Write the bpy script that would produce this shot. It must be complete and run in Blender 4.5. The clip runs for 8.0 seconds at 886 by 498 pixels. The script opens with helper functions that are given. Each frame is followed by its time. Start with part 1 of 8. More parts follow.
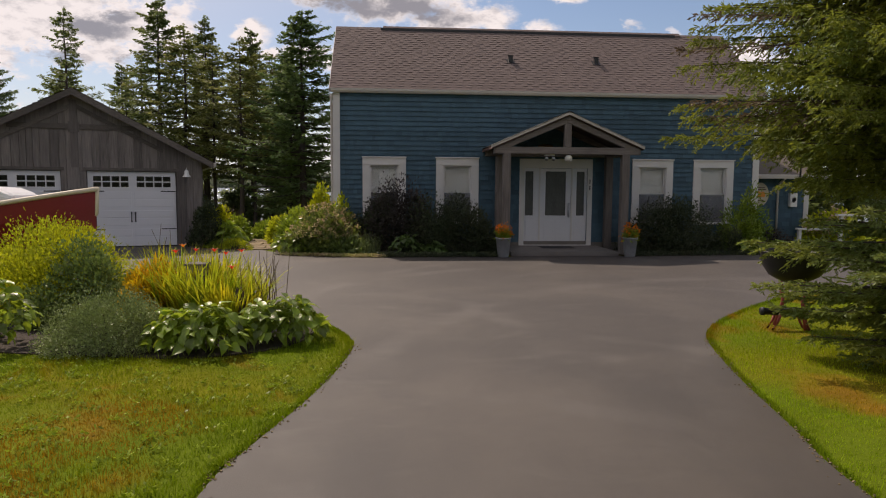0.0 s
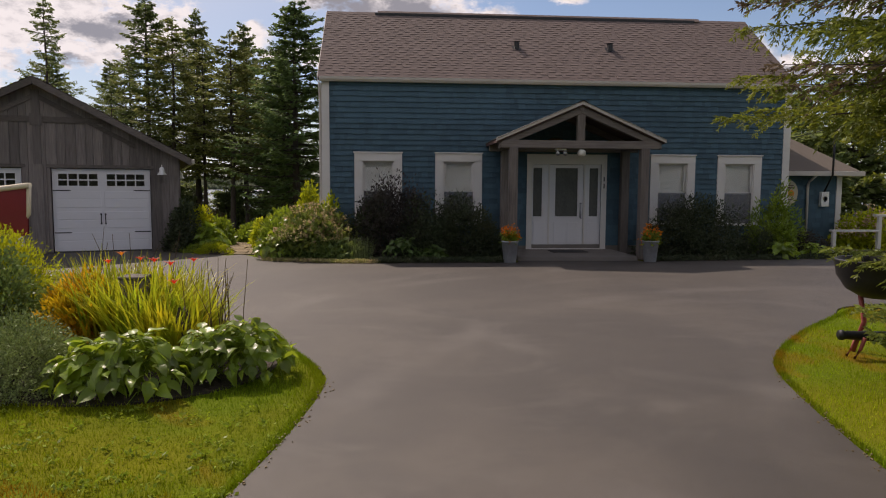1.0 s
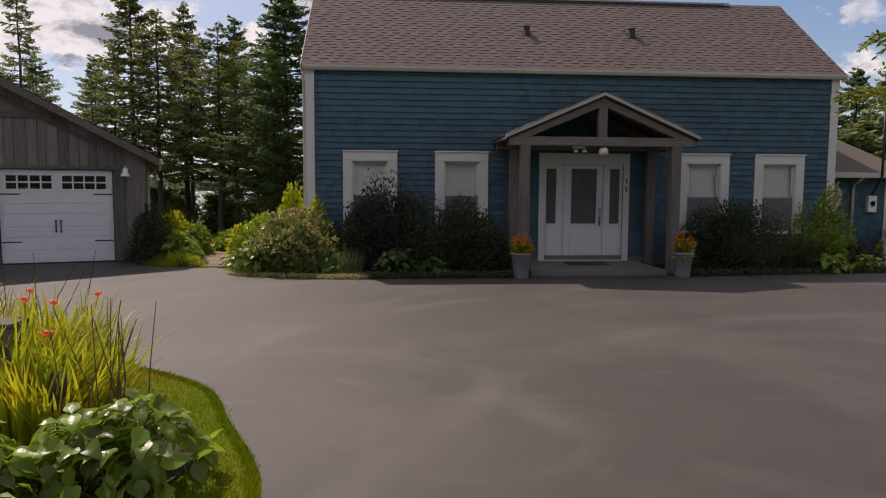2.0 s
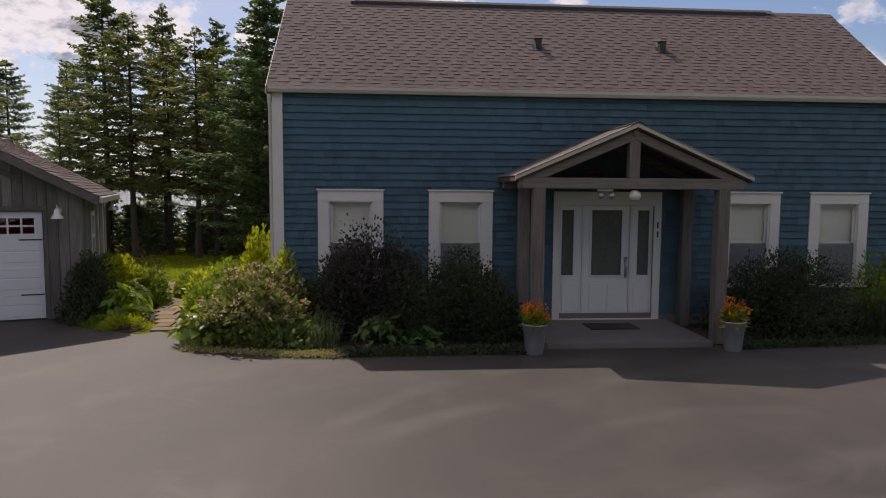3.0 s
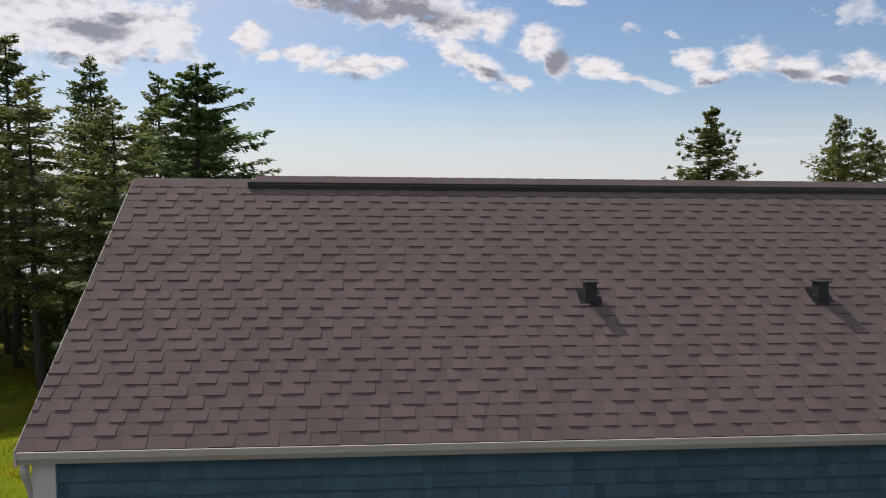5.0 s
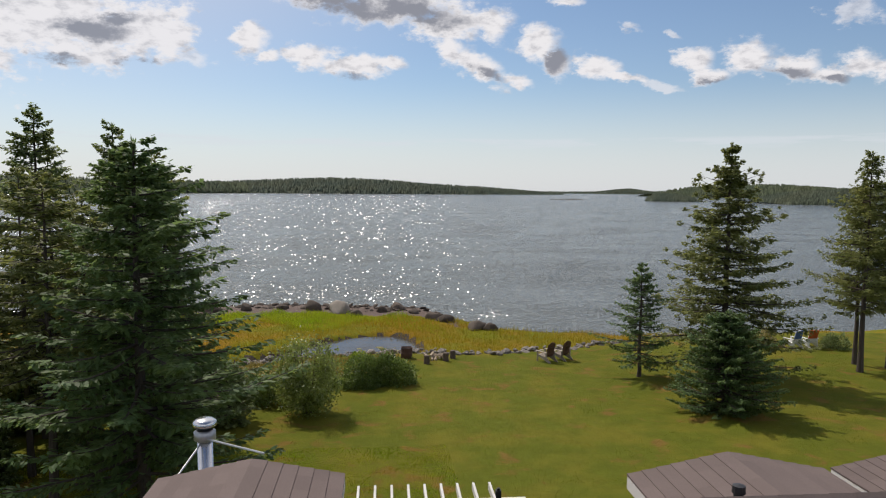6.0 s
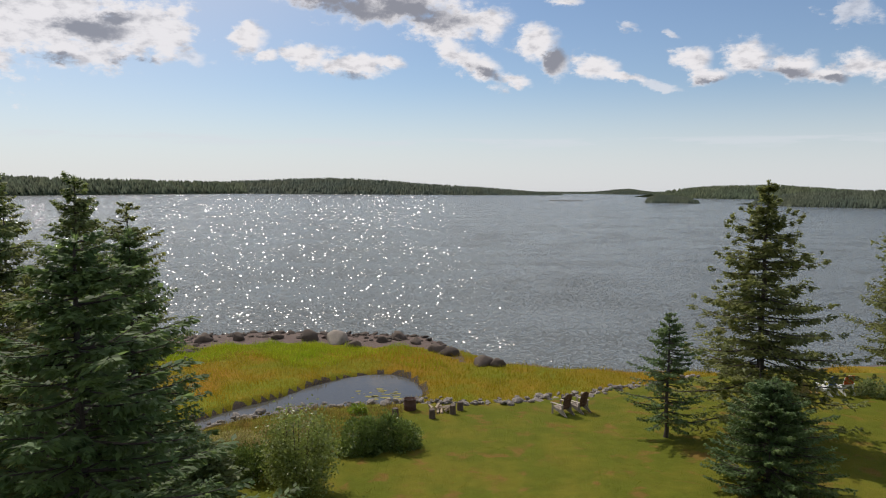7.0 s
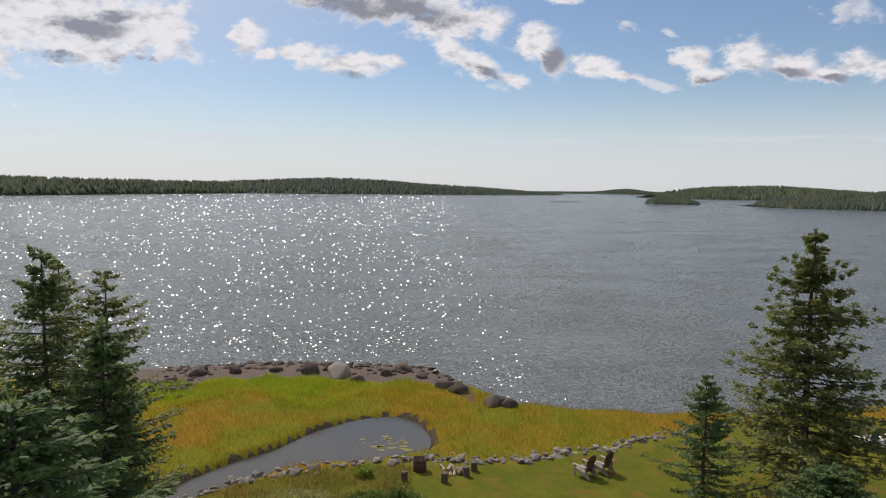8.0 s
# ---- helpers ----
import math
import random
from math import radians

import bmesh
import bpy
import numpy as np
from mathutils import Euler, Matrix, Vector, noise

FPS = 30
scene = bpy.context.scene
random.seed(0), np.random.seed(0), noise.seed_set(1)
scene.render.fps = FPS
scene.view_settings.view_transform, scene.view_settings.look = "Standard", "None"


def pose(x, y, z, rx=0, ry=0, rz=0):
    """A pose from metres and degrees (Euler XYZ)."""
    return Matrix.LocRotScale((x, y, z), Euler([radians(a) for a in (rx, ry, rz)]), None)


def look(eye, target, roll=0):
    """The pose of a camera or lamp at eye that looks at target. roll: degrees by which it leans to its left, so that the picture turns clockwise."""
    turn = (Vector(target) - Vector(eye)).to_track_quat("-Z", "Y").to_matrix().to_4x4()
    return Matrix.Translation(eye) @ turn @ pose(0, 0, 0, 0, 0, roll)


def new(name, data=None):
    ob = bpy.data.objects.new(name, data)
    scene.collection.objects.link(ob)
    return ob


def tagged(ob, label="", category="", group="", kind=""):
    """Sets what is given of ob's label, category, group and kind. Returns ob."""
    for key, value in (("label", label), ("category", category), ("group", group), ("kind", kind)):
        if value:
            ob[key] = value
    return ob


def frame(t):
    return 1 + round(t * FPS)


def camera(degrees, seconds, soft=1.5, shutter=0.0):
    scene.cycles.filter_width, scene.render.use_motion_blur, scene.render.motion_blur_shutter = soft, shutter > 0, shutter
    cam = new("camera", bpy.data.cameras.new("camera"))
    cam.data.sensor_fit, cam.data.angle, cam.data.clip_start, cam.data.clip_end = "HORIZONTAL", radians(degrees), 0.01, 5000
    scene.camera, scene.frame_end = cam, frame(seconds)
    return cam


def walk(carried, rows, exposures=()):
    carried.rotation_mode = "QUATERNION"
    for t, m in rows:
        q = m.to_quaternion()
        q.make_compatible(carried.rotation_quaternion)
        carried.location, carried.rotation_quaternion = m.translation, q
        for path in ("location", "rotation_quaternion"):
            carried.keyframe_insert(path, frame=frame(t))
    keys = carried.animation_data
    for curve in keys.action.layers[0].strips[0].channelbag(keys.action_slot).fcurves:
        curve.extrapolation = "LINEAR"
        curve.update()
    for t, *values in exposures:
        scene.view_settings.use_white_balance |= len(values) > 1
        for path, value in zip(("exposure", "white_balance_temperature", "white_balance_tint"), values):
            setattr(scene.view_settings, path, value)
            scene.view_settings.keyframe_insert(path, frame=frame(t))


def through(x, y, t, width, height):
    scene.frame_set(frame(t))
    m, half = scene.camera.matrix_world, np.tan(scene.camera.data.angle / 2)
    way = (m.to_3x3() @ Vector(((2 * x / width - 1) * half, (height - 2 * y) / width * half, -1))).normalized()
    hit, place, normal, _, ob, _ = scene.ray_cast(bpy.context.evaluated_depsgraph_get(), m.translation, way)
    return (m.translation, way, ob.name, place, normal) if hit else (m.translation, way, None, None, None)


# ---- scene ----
cam = camera(65.5, 8.0, soft=1.1)
PATH = [
    (0, (1.512, -19.326, 1.736), (1.677, -17.34, 1.557), 0.4),
    (0.5, (1.604, -18.515, 1.714), (1.767, -16.529, 1.535), 0.4),
    (1, (1.688, -17.605, 1.657), (1.849, -15.62, 1.482), 0.3),
    (1.5, (1.783, -16.619, 1.621), (1.939, -14.632, 1.45), 0.3),
    (3, (2.119, -12.834, 2.578), (2.283, -10.848, 2.405), 0.4),
    (3.5, (2.35, -11.308, 3.429), (2.515, -9.323, 3.254), 0.4),
    (4, (2.615, -9.622, 4.346), (2.776, -7.636, 4.174), 0.6),
    (4.5, (2.837, -7.846, 5.444), (3.001, -5.861, 5.271), 0.6),
    (5.8, (3.446, -2.806, 8.53), (3.619, -0.821, 8.359), 0.4),
    (6, (3.567, -2.101, 9.056), (3.737, -0.116, 8.883), 0.4),
    (6.5, (3.544, -0.26, 10.139), (3.717, 1.725, 9.966), 0.4),
    (7, (3.417, 1.61, 11.167), (3.591, 3.594, 10.993), 0.4),
    (7.5, (3.15, 3.313, 12.289), (3.326, 5.298, 12.114), 0.4),
    (8, (2.958, 4.955, 13.418), (3.135, 6.939, 13.241), 0.5),
]
walk(cam, [(t, look(eye, target, roll)) for t, eye, target, roll in PATH],
     [(0, -0.06, 6880, 19), (1.0, -0.06, 6780, 20), (1.5, -0.08, 6680, 21), (3.0, -0.12, 6480, 22), (3.5, -0.13, 6300, 20), (4.5, -0.15, 6280, 17), (6.0, -0.13, 6280, 12), (8.0, -0.18, 6270, 13)])

# ---- light: sun behind the house and to its left, broken cumulus ----
SUN = Vector((-0.333, 0.536, 0.776))
world = bpy.data.worlds.new("sky")
scene.world = world
world.use_nodes = True
WT = world.node_tree
WT.nodes.clear()


def wnode(kind, **inputs):
    n = WT.nodes.new(kind)
    for key, value in inputs.items():
        n.inputs[int(key[1:])].default_value = value
    return n


def wmath(op, a, b=None, clamp=False):
    n = WT.nodes.new("ShaderNodeMath")
    n.operation, n.use_clamp = op, clamp
    for i, v in enumerate((a, b)):
        if v is None:
            continue
        if isinstance(v, (int, float)):
            n.inputs[i].default_value = v
        else:
            WT.links.new(v, n.inputs[i])
    return n.outputs[0]


def wramp(value, lo, hi, to0=0.0, to1=1.0):
    n = WT.nodes.new("ShaderNodeMapRange")
    n.interpolation_type = "SMOOTHSTEP"
    WT.links.new(value, n.inputs[0])
    for i, v in enumerate((lo, hi, to0, to1)):
        n.inputs[i + 1].default_value = v
    return n.outputs[0]


def wmix(fac, a, b):
    n = WT.nodes.new("ShaderNodeMix")
    n.data_type = "RGBA"
    for i, v in ((0, fac), (6, a), (7, b)):
        if isinstance(v, (int, float, tuple)):
            n.inputs[i].default_value = v
        else:
            WT.links.new(v, n.inputs[i])
    return n.outputs[2]


# centre (bearing, height), half-axes and tilt of each cloud, in degrees
HIGH = [(-5.4, 14.8, 3.4, 0.9, 0), (0.9, 14.4, 5.9, 1.7, 0), (5.5, 13.2, 3.4, 1.6, 0), (8.6, 13.2, 1.9, 1.4, 0), (14.5, 14.7, 1.6, 0.4, 0)]
MIDDLE = [(5.1, 11.2, 1.7, 1.1, -25), (7.8, 9.9, 2.7, 1.0, -30), (10.6, 8.8, 1.5, 0.5, -10), (12.4, 11.6, 1.8, 1.5, 0), (14.0, 10.1, 1.3, 1.1, -40),
          (16.9, 9.7, 2.1, 1.0, -10), (19.5, 8.8, 1.8, 0.45, -10)]
EAST = [(24.6, 9.9, 1.4, 1.0, 0), (25.6, 8.6, 1.5, 0.6, 0), (28.3, 10.0, 1.9, 1.2, 0), (31.2, 8.9, 2.1, 1.0, 0), (33.8, 8.1, 1.3, 0.6, 0), (35.4, 9.0, 1.9, 0.9, -5), (37.8, 8.5, 1.9, 1.0, 0)]
WEST = [(-10.6, 11.4, 1.5, 1.3, 20), (-9.4, 10.3, 1.2, 0.5, 0), (-6.1, 10.4, 2.1, 1.0, 0), (-2.7, 9.9, 2.9, 1.1, -5), (0.5, 10.1, 1.6, 0.5, -10)]
BANK = [(-25.3, 11.6, 9.4, 3.4, 0), (-18.0, 11.6, 4.2, 2.4, 0), (-32.0, 9.7, 7.0, 4.1, 0)]
WISPS = [(34.9, 12.4, 2.3, 1.0, 0), (19.4, 12.7, 1.6, 0.4, -15), (22.6, 12.0, 1.1, 0.3, -20), (22.1, 8.1, 1.9, 0.4, -12), (-14.8, 9.8, 1.6, 0.7, 0)]
SHADED = [(-21.6, 11.2, 2.8, 0.9, 0), (-19.9, 12.1, 1.9, 0.5, 10), (-24.1, 9.0, 2.1, 0.4, 0), (-18.5, 9.3, 1.6, 0.35, 0), (-3.2, 14.5, 5.0, 1.2, -8), (2.7, 14.0, 4.8, 1.0, -12),
          (14.2, 10.5, 1.1, 1.4, -35), (31.0, 8.6, 1.8, 0.5, -10), (-2.4, 8.8, 1.8, 0.5, -8), (8.6, 9.3, 1.7, 0.4, -25), (26.0, 8.3, 1.2, 0.3, 0), (34.6, 7.9, 1.6, 0.3, 0)]
sky = wnode("ShaderNodeTexSky")
sky.sky_type, sky.sun_disc = "NISHITA", False
sky.sun_elevation, sky.sun_rotation = math.asin(SUN.z), math.atan2(SUN.x, SUN.y)
sky.air_density, sky.dust_density, sky.ozone_density = 1.0, 0.35, 1.8
coords = wnode("ShaderNodeTexCoord")
split = wnode("ShaderNodeSeparateXYZ")
WT.links.new(coords.outputs["Generated"], split.inputs[0])
bearing = wmath("MULTIPLY", wmath("ARCTAN2", split.outputs[0], split.outputs[1]), 57.29578)
height = wmath("MULTIPLY", wmath("ARCSINE", split.outputs[2]), 57.29578)
plane = wnode("ShaderNodeCombineXYZ")
WT.links.new(bearing, plane.inputs[0])
WT.links.new(height, plane.inputs[1])
fluff = wnode("ShaderNodeTexNoise", i2=0.55, i3=8.0, i4=0.66)
stretch = wnode("ShaderNodeMapping")
stretch.inputs[3].default_value = (0.75, 1.25, 1.0)
WT.links.new(plane.outputs[0], stretch.inputs[0])
WT.links.new(stretch.outputs[0], fluff.inputs["Vector"])
warp = WT.nodes.new("ShaderNodeVectorMath")
warp.operation = "MULTIPLY_ADD"
WT.links.new(fluff.outputs["Color"], warp.inputs[0])
warp.inputs[1].default_value = (2.2, 1.5, 0.0)
WT.links.new(plane.outputs[0], warp.inputs[2])
puff = wmath("SUBTRACT", fluff.outputs[0], 0.5)
lobes = wnode("ShaderNodeTexVoronoi", i2=0.9)
WT.links.new(warp.outputs[0], lobes.inputs["Vector"])


def nearest(blobs):
    """Distance to the nearest blob, in its half-axes."""
    best = 9.0
    for az, el, rx, ry, turn in blobs:
        m = WT.nodes.new("ShaderNodeMapping")
        m.vector_type = "TEXTURE"
        m.inputs[1].default_value = (az + 1.1, el + 0.75, 0)
        m.inputs[2].default_value = (0, 0, radians(turn))
        m.inputs[3].default_value = (rx, ry, 1)
        WT.links.new(warp.outputs[0], m.inputs[0])
        d = WT.nodes.new("ShaderNodeVectorMath")
        d.operation = "LENGTH"
        WT.links.new(m.outputs[0], d.inputs[0])
        best = wmath("MINIMUM", d.outputs["Value"], best)
    return best


field = nearest(HIGH + MIDDLE + EAST + WEST)
# clouds added over the unseen rest of the sky, massed low as fill
rest = wnode("ShaderNodeTexNoise", i2=2.6, i3=5.0, i4=0.6)
WT.links.new(coords.outputs["Generated"], rest.inputs["Vector"])
scatter = wmath("MULTIPLY", wmath("MULTIPLY", wramp(rest.outputs[0], 0.36, 0.5), wramp(height, 17.0, 24.0)), wramp(height, 62.0, 34.0))
billow = wnode("ShaderNodeTexNoise", i2=0.75, i3=7.0, i4=0.6)
shift = wnode("ShaderNodeMapping")
shift.inputs[1].default_value = (7.3, 2.1, 0)
shift.inputs[3].default_value = (0.8, 1.5, 1.0)
WT.links.new(plane.outputs[0], shift.inputs[0])
WT.links.new(shift.outputs[0], billow.inputs["Vector"])
ragged = wmath("ADD", wmath("MULTIPLY", puff, -2.5), wmath("MULTIPLY", lobes.outputs["Distance"], 0.35))
solid = wramp(wmath("ADD", field, ragged), 1.42, 0.66)
bank = wramp(wmath("ADD", nearest(BANK), ragged), 1.25, 0.75, 0.0, 0.95)
wisps = wramp(wmath("ADD", nearest(WISPS), wmath("MULTIPLY", ragged, 1.5)), 1.25, 0.5, 0.0, 0.6)
cover = wmath("MAXIMUM", wmath("MAXIMUM", solid, scatter), wmath("MAXIMUM", bank, wisps))
dim = wramp(wmath("ADD", nearest(SHADED), wmath("MULTIPLY", puff, -2.6)), 1.25, 0.35, 0.0, 0.95)
thick = wmath("MAXIMUM", wmath("MULTIPLY", wramp(billow.outputs[0], 0.46, 0.72, 0.0, 0.5), wramp(height, 5.0, 9.0)), dim)
band = wmath("MULTIPLY", wramp(height, 2.0, 3.8), wramp(height, 4.6, 3.9))
veil = wnode("ShaderNodeTexNoise", i2=0.35, i3=4.0, i4=0.6)
squash = wnode("ShaderNodeMapping")
squash.inputs[3].default_value = (0.35, 3.0, 1.0)
WT.links.new(plane.outputs[0], squash.inputs[0])
WT.links.new(squash.outputs[0], veil.inputs["Vector"])
haze = wmath("MAXIMUM", wmath("MULTIPLY", band, wramp(veil.outputs[0], 0.3, 0.6, 0.25, 0.75)), wramp(height, 9.0, 0.0, 0.0, 0.78))
white, grey = (9.3, 9.0, 8.8, 1), (2.7, 2.8, 3.2, 1)
toward = WT.nodes.new("ShaderNodeVectorMath")
toward.operation = "DOT_PRODUCT"
WT.links.new(coords.outputs["Generated"], toward.inputs[0])
toward.inputs[1].default_value = SUN
hazy = wmix(haze, sky.outputs[0], (7.6, 7.9, 8.1, 1))
hazy = wmix(wramp(toward.outputs["Value"], 0.62, 0.97, 0.0, 0.8), hazy, (8.6, 8.4, 8.4, 1))
final = wmix(cover, hazy, wmix(thick, white, grey))
back = wnode("ShaderNodeBackground", i1=0.1)
out = wnode("ShaderNodeOutputWorld")
WT.links.new(final, back.inputs[0])
WT.links.new(back.outputs[0], out.inputs[0])

lamp = bpy.data.lights.new("sun", "SUN")
lamp.energy, lamp.angle, lamp.color = 3.8, radians(0.53), (1.0, 0.905, 0.77)
sun = new("sun", lamp)
sun.matrix_world = look(SUN * 60, (0, 0, 0))
scene.view_settings.exposure = 0.0

# ---- materials ----
class Mat:
    """A node material with a Principled shader; small methods add grain, stains and relief."""

    def __init__(self, name, color, rough=0.7, metal=0.0, spec=0.5):
        self.m = bpy.data.materials.new(name)
        self.m.use_nodes = True
        self.t = self.m.node_tree
        self.b = self.t.nodes["Principled BSDF"]
        self.set("Base Color", (*color, 1))
        self.set("Roughness", rough)
        self.set("Metallic", metal)
        self.set("Specular IOR Level", spec)
        self.col = None
        self.base = (*color, 1)
        self.nrm = None

    def set(self, key, v):
        self.b.inputs[key].default_value = v
        return self

    def node(self, kind):
        return self.t.nodes.new(kind)

    def coord(self, scale=(1, 1, 1), what="Object", turn=0.0):
        c, m = self.node("ShaderNodeTexCoord"), self.node("ShaderNodeMapping")
        self.t.links.new(c.outputs[what], m.inputs[0])
        m.inputs[3].default_value = scale
        m.inputs[2].default_value = (0, 0, turn)
        return m.outputs[0]

    def world(self, scale=(1, 1, 1)):
        c, m = self.node("ShaderNodeNewGeometry"), self.node("ShaderNodeMapping")
        self.t.links.new(c.outputs["Position"], m.inputs[0])
        m.inputs[3].default_value = scale
        return m.outputs[0]

    def noise(self, vec, scale, detail=4.0, rough=0.55, distort=0.0):
        n = self.node("ShaderNodeTexNoise")
        self.t.links.new(vec, n.inputs["Vector"])
        n.inputs["Scale"].default_value, n.inputs["Detail"].default_value = scale, detail
        n.inputs["Roughness"].default_value, n.inputs["Distortion"].default_value = rough, distort
        return n.outputs[0]

    def ramp(self, v, lo, hi, a=0.0, b=1.0):
        n = self.node("ShaderNodeMapRange")
        self.t.links.new(v, n.inputs[0])
        for i, x in enumerate((lo, hi, a, b)):
            n.inputs[i + 1].default_value = x
        return n.outputs[0]

    def math(self, op, a, b):
        n = self.node("ShaderNodeMath")
        n.operation = op
        for i, v in enumerate((a, b)):
            if isinstance(v, (int, float)):
                n.inputs[i].default_value = v
            else:
                self.t.links.new(v, n.inputs[i])
        return n.outputs[0]

    def tint(self, fac, color):
        """Blend another colour over the base by fac."""
        n = self.node("ShaderNodeMix")
        n.data_type = "RGBA"
        self.t.links.new(fac, n.inputs[0])
        if self.col is None:
            n.inputs[6].default_value = self.base
        else:
            self.t.links.new(self.col, n.inputs[6])
        n.inputs[7].default_value = (*color, 1)
        self.col = n.outputs[2]
        self.t.links.new(self.col, self.b.inputs["Base Color"])
        return self

    def vary(self, fac, lo, hi):
        """Multiply the colour's value by lo..hi."""
        n = self.node("ShaderNodeHueSaturation")
        if self.col is None:
            n.inputs["Color"].default_value = self.base
        else:
            self.t.links.new(self.col, n.inputs["Color"])
        self.t.links.new(self.ramp(fac, 0, 1, lo, hi), n.inputs["Value"])
        self.col = n.outputs[0]
        self.t.links.new(self.col, self.b.inputs["Base Color"])
        return self

    def island(self):
        return self.node("ShaderNodeNewGeometry").outputs["Random Per Island"]

    def piece(self):
        return self.node("ShaderNodeObjectInfo").outputs["Random"]

    def rough(self, v, lo, hi):
        self.t.links.new(self.ramp(v, 0.3, 0.7, lo, hi), self.b.inputs["Roughness"])
        return self

    def bump(self, v, strength, dist=0.01):
        n = self.node("ShaderNodeBump")
        n.inputs["Strength"].default_value, n.inputs["Distance"].default_value = strength, dist
        self.t.links.new(v, n.inputs["Height"])
        if self.nrm is not None:
            self.t.links.new(self.nrm, n.inputs["Normal"])
        self.nrm = n.outputs[0]
        self.t.links.new(self.nrm, self.b.inputs["Normal"])
        return self

    def slopes(self, waves, chop=0.72):
        """Waves as tilted facets: (scale, stretch, steepness, detail) of each size."""
        total = None
        for scale, stretch, steep, detail in waves:
            n = self.node("ShaderNodeTexNoise")
            self.t.links.new(self.world(stretch), n.inputs["Vector"])
            n.inputs["Scale"].default_value, n.inputs["Detail"].default_value = scale, detail
            c = self.node("ShaderNodeVectorMath")
            c.operation = "SUBTRACT"
            self.t.links.new(n.outputs["Color"], c.inputs[0])
            c.inputs[1].default_value = (0.5, 0.5, 0.5)
            k = self.node("ShaderNodeVectorMath")
            k.operation = "MULTIPLY_ADD"
            self.t.links.new(c.outputs[0], k.inputs[0])
            k.inputs[1].default_value = (steep, steep, 0)
            k.inputs[2].default_value = (0, 0, 1)
            if total is not None:
                self.t.links.new(total, k.inputs[2])
            total = k.outputs[0]
        # sparse steep flat facets of chop, leaned between sun and viewer for glints
        cell = self.node("ShaderNodeTexVoronoi")
        # cells widen away from the shore, to keep the glints one size in view
        at = self.node("ShaderNodeSeparateXYZ")
        self.t.links.new(self.world(), at.inputs[0])
        offshore = self.math("MAXIMUM", self.math("ADD", at.outputs[1], 0.0), 20.0)
        grown = self.node("ShaderNodeCombineXYZ")
        self.t.links.new(self.math("MULTIPLY", self.math("DIVIDE", at.outputs[0], offshore), 720.0), grown.inputs[0])
        self.t.links.new(self.math("MULTIPLY", self.math("LOGARITHM", offshore, 2.718), 310.0), grown.inputs[1])
        self.t.links.new(grown.outputs[0], cell.inputs["Vector"])
        cell.inputs["Scale"].default_value = 1.0
        lean = self.node("ShaderNodeVectorMath")
        lean.operation = "MULTIPLY_ADD"
        self.t.links.new(cell.outputs["Color"], lean.inputs[0])
        lean.inputs[1].default_value = (chop, chop, 0)
        lean.inputs[2].default_value = (-0.5 * chop - 0.16, -0.5 * chop - 0.47, 1)
        part_z = self.node("ShaderNodeSeparateXYZ")
        self.t.links.new(cell.outputs["Color"], part_z.inputs[0])
        gust = self.ramp(self.noise(self.world((1, 1.6, 1)), 0.045, 3), 0.35, 0.6, 0.5, 0.84)
        pick = self.math("GREATER_THAN", part_z.outputs[2], gust)
        k = self.node("ShaderNodeMix")
        k.data_type = "VECTOR"
        self.t.links.new(pick, k.inputs[0])
        self.t.links.new(total, k.inputs[4])
        self.t.links.new(lean.outputs[0], k.inputs[5])
        total = k.outputs[1]
        n = self.node("ShaderNodeVectorMath")
        n.operation = "NORMALIZE"
        self.t.links.new(total, n.inputs[0])
        self.t.links.new(n.outputs[0], self.b.inputs["Normal"])
        return self

    def leafy(self, color, amount=0.35):
        """Light that shines through a leaf."""
        tr, mx = self.node("ShaderNodeBsdfTranslucent"), self.node("ShaderNodeMixShader")
        if self.col is not None:
            g = self.node("ShaderNodeMix")
            g.data_type, g.blend_type = "RGBA", "MULTIPLY"
            g.inputs[0].default_value = 0.0
            self.t.links.new(self.col, g.inputs[6])
            h = self.node("ShaderNodeMix")
            h.data_type = "RGBA"
            h.inputs[0].default_value = 0.35
            self.t.links.new(g.outputs[2], h.inputs[6])
            h.inputs[7].default_value = (*color, 1)
            self.t.links.new(h.outputs[2], tr.inputs[0])
        else:
            tr.inputs[0].default_value = (*color, 1)
        o = self.t.nodes["Material Output"]
        mx.inputs[0].default_value = amount
        self.t.links.new(self.b.outputs[0], mx.inputs[1])
        self.t.links.new(tr.outputs[0], mx.inputs[2])
        self.t.links.new(mx.outputs[0], o.inputs[0])
        return self


def paint(name, color, rough=0.5, dirt=(0.25, 0.22, 0.18), amount=0.25):
    m = Mat(name, color, rough)
    v = m.coord()
    m.tint(m.ramp(m.noise(v, 1.3, 5), 0.5, 0.85, 0, amount), dirt)
    m.vary(m.noise(v, 40, 3), 0.94, 1.05)
    m.bump(m.noise(v, 120, 3), 0.08, 0.002)
    return m.m


def foliage(name, color, second, through, amount=0.35, rough=0.5, spec=0.25, patch=1.2):
    m = Mat(name, color, rough, 0, spec)
    m.tint(m.ramp(m.noise(m.coord(), patch, 3), 0.35, 0.7), second)
    m.vary(m.island(), 0.55, 1.45)
    return m.leafy(through, amount).m


def weathered_wood(name, color, dark, along="z", rough=0.85):
    m = Mat(name, color, rough)
    s = {"z": (9, 9, 0.6), "x": (0.6, 9, 9), "y": (9, 0.6, 9)}[along]
    grain = m.noise(m.coord(s), 3.0, 8, 0.65, 0.4)
    m.tint(m.ramp(grain, 0.35, 0.75), dark)
    m.vary(m.noise(m.coord(), 0.8, 3), 0.7, 1.25)
    m.vary(m.piece(), 0.68, 1.28)
    m.bump(grain, 0.35, 0.006)
    return m.m


M = {}

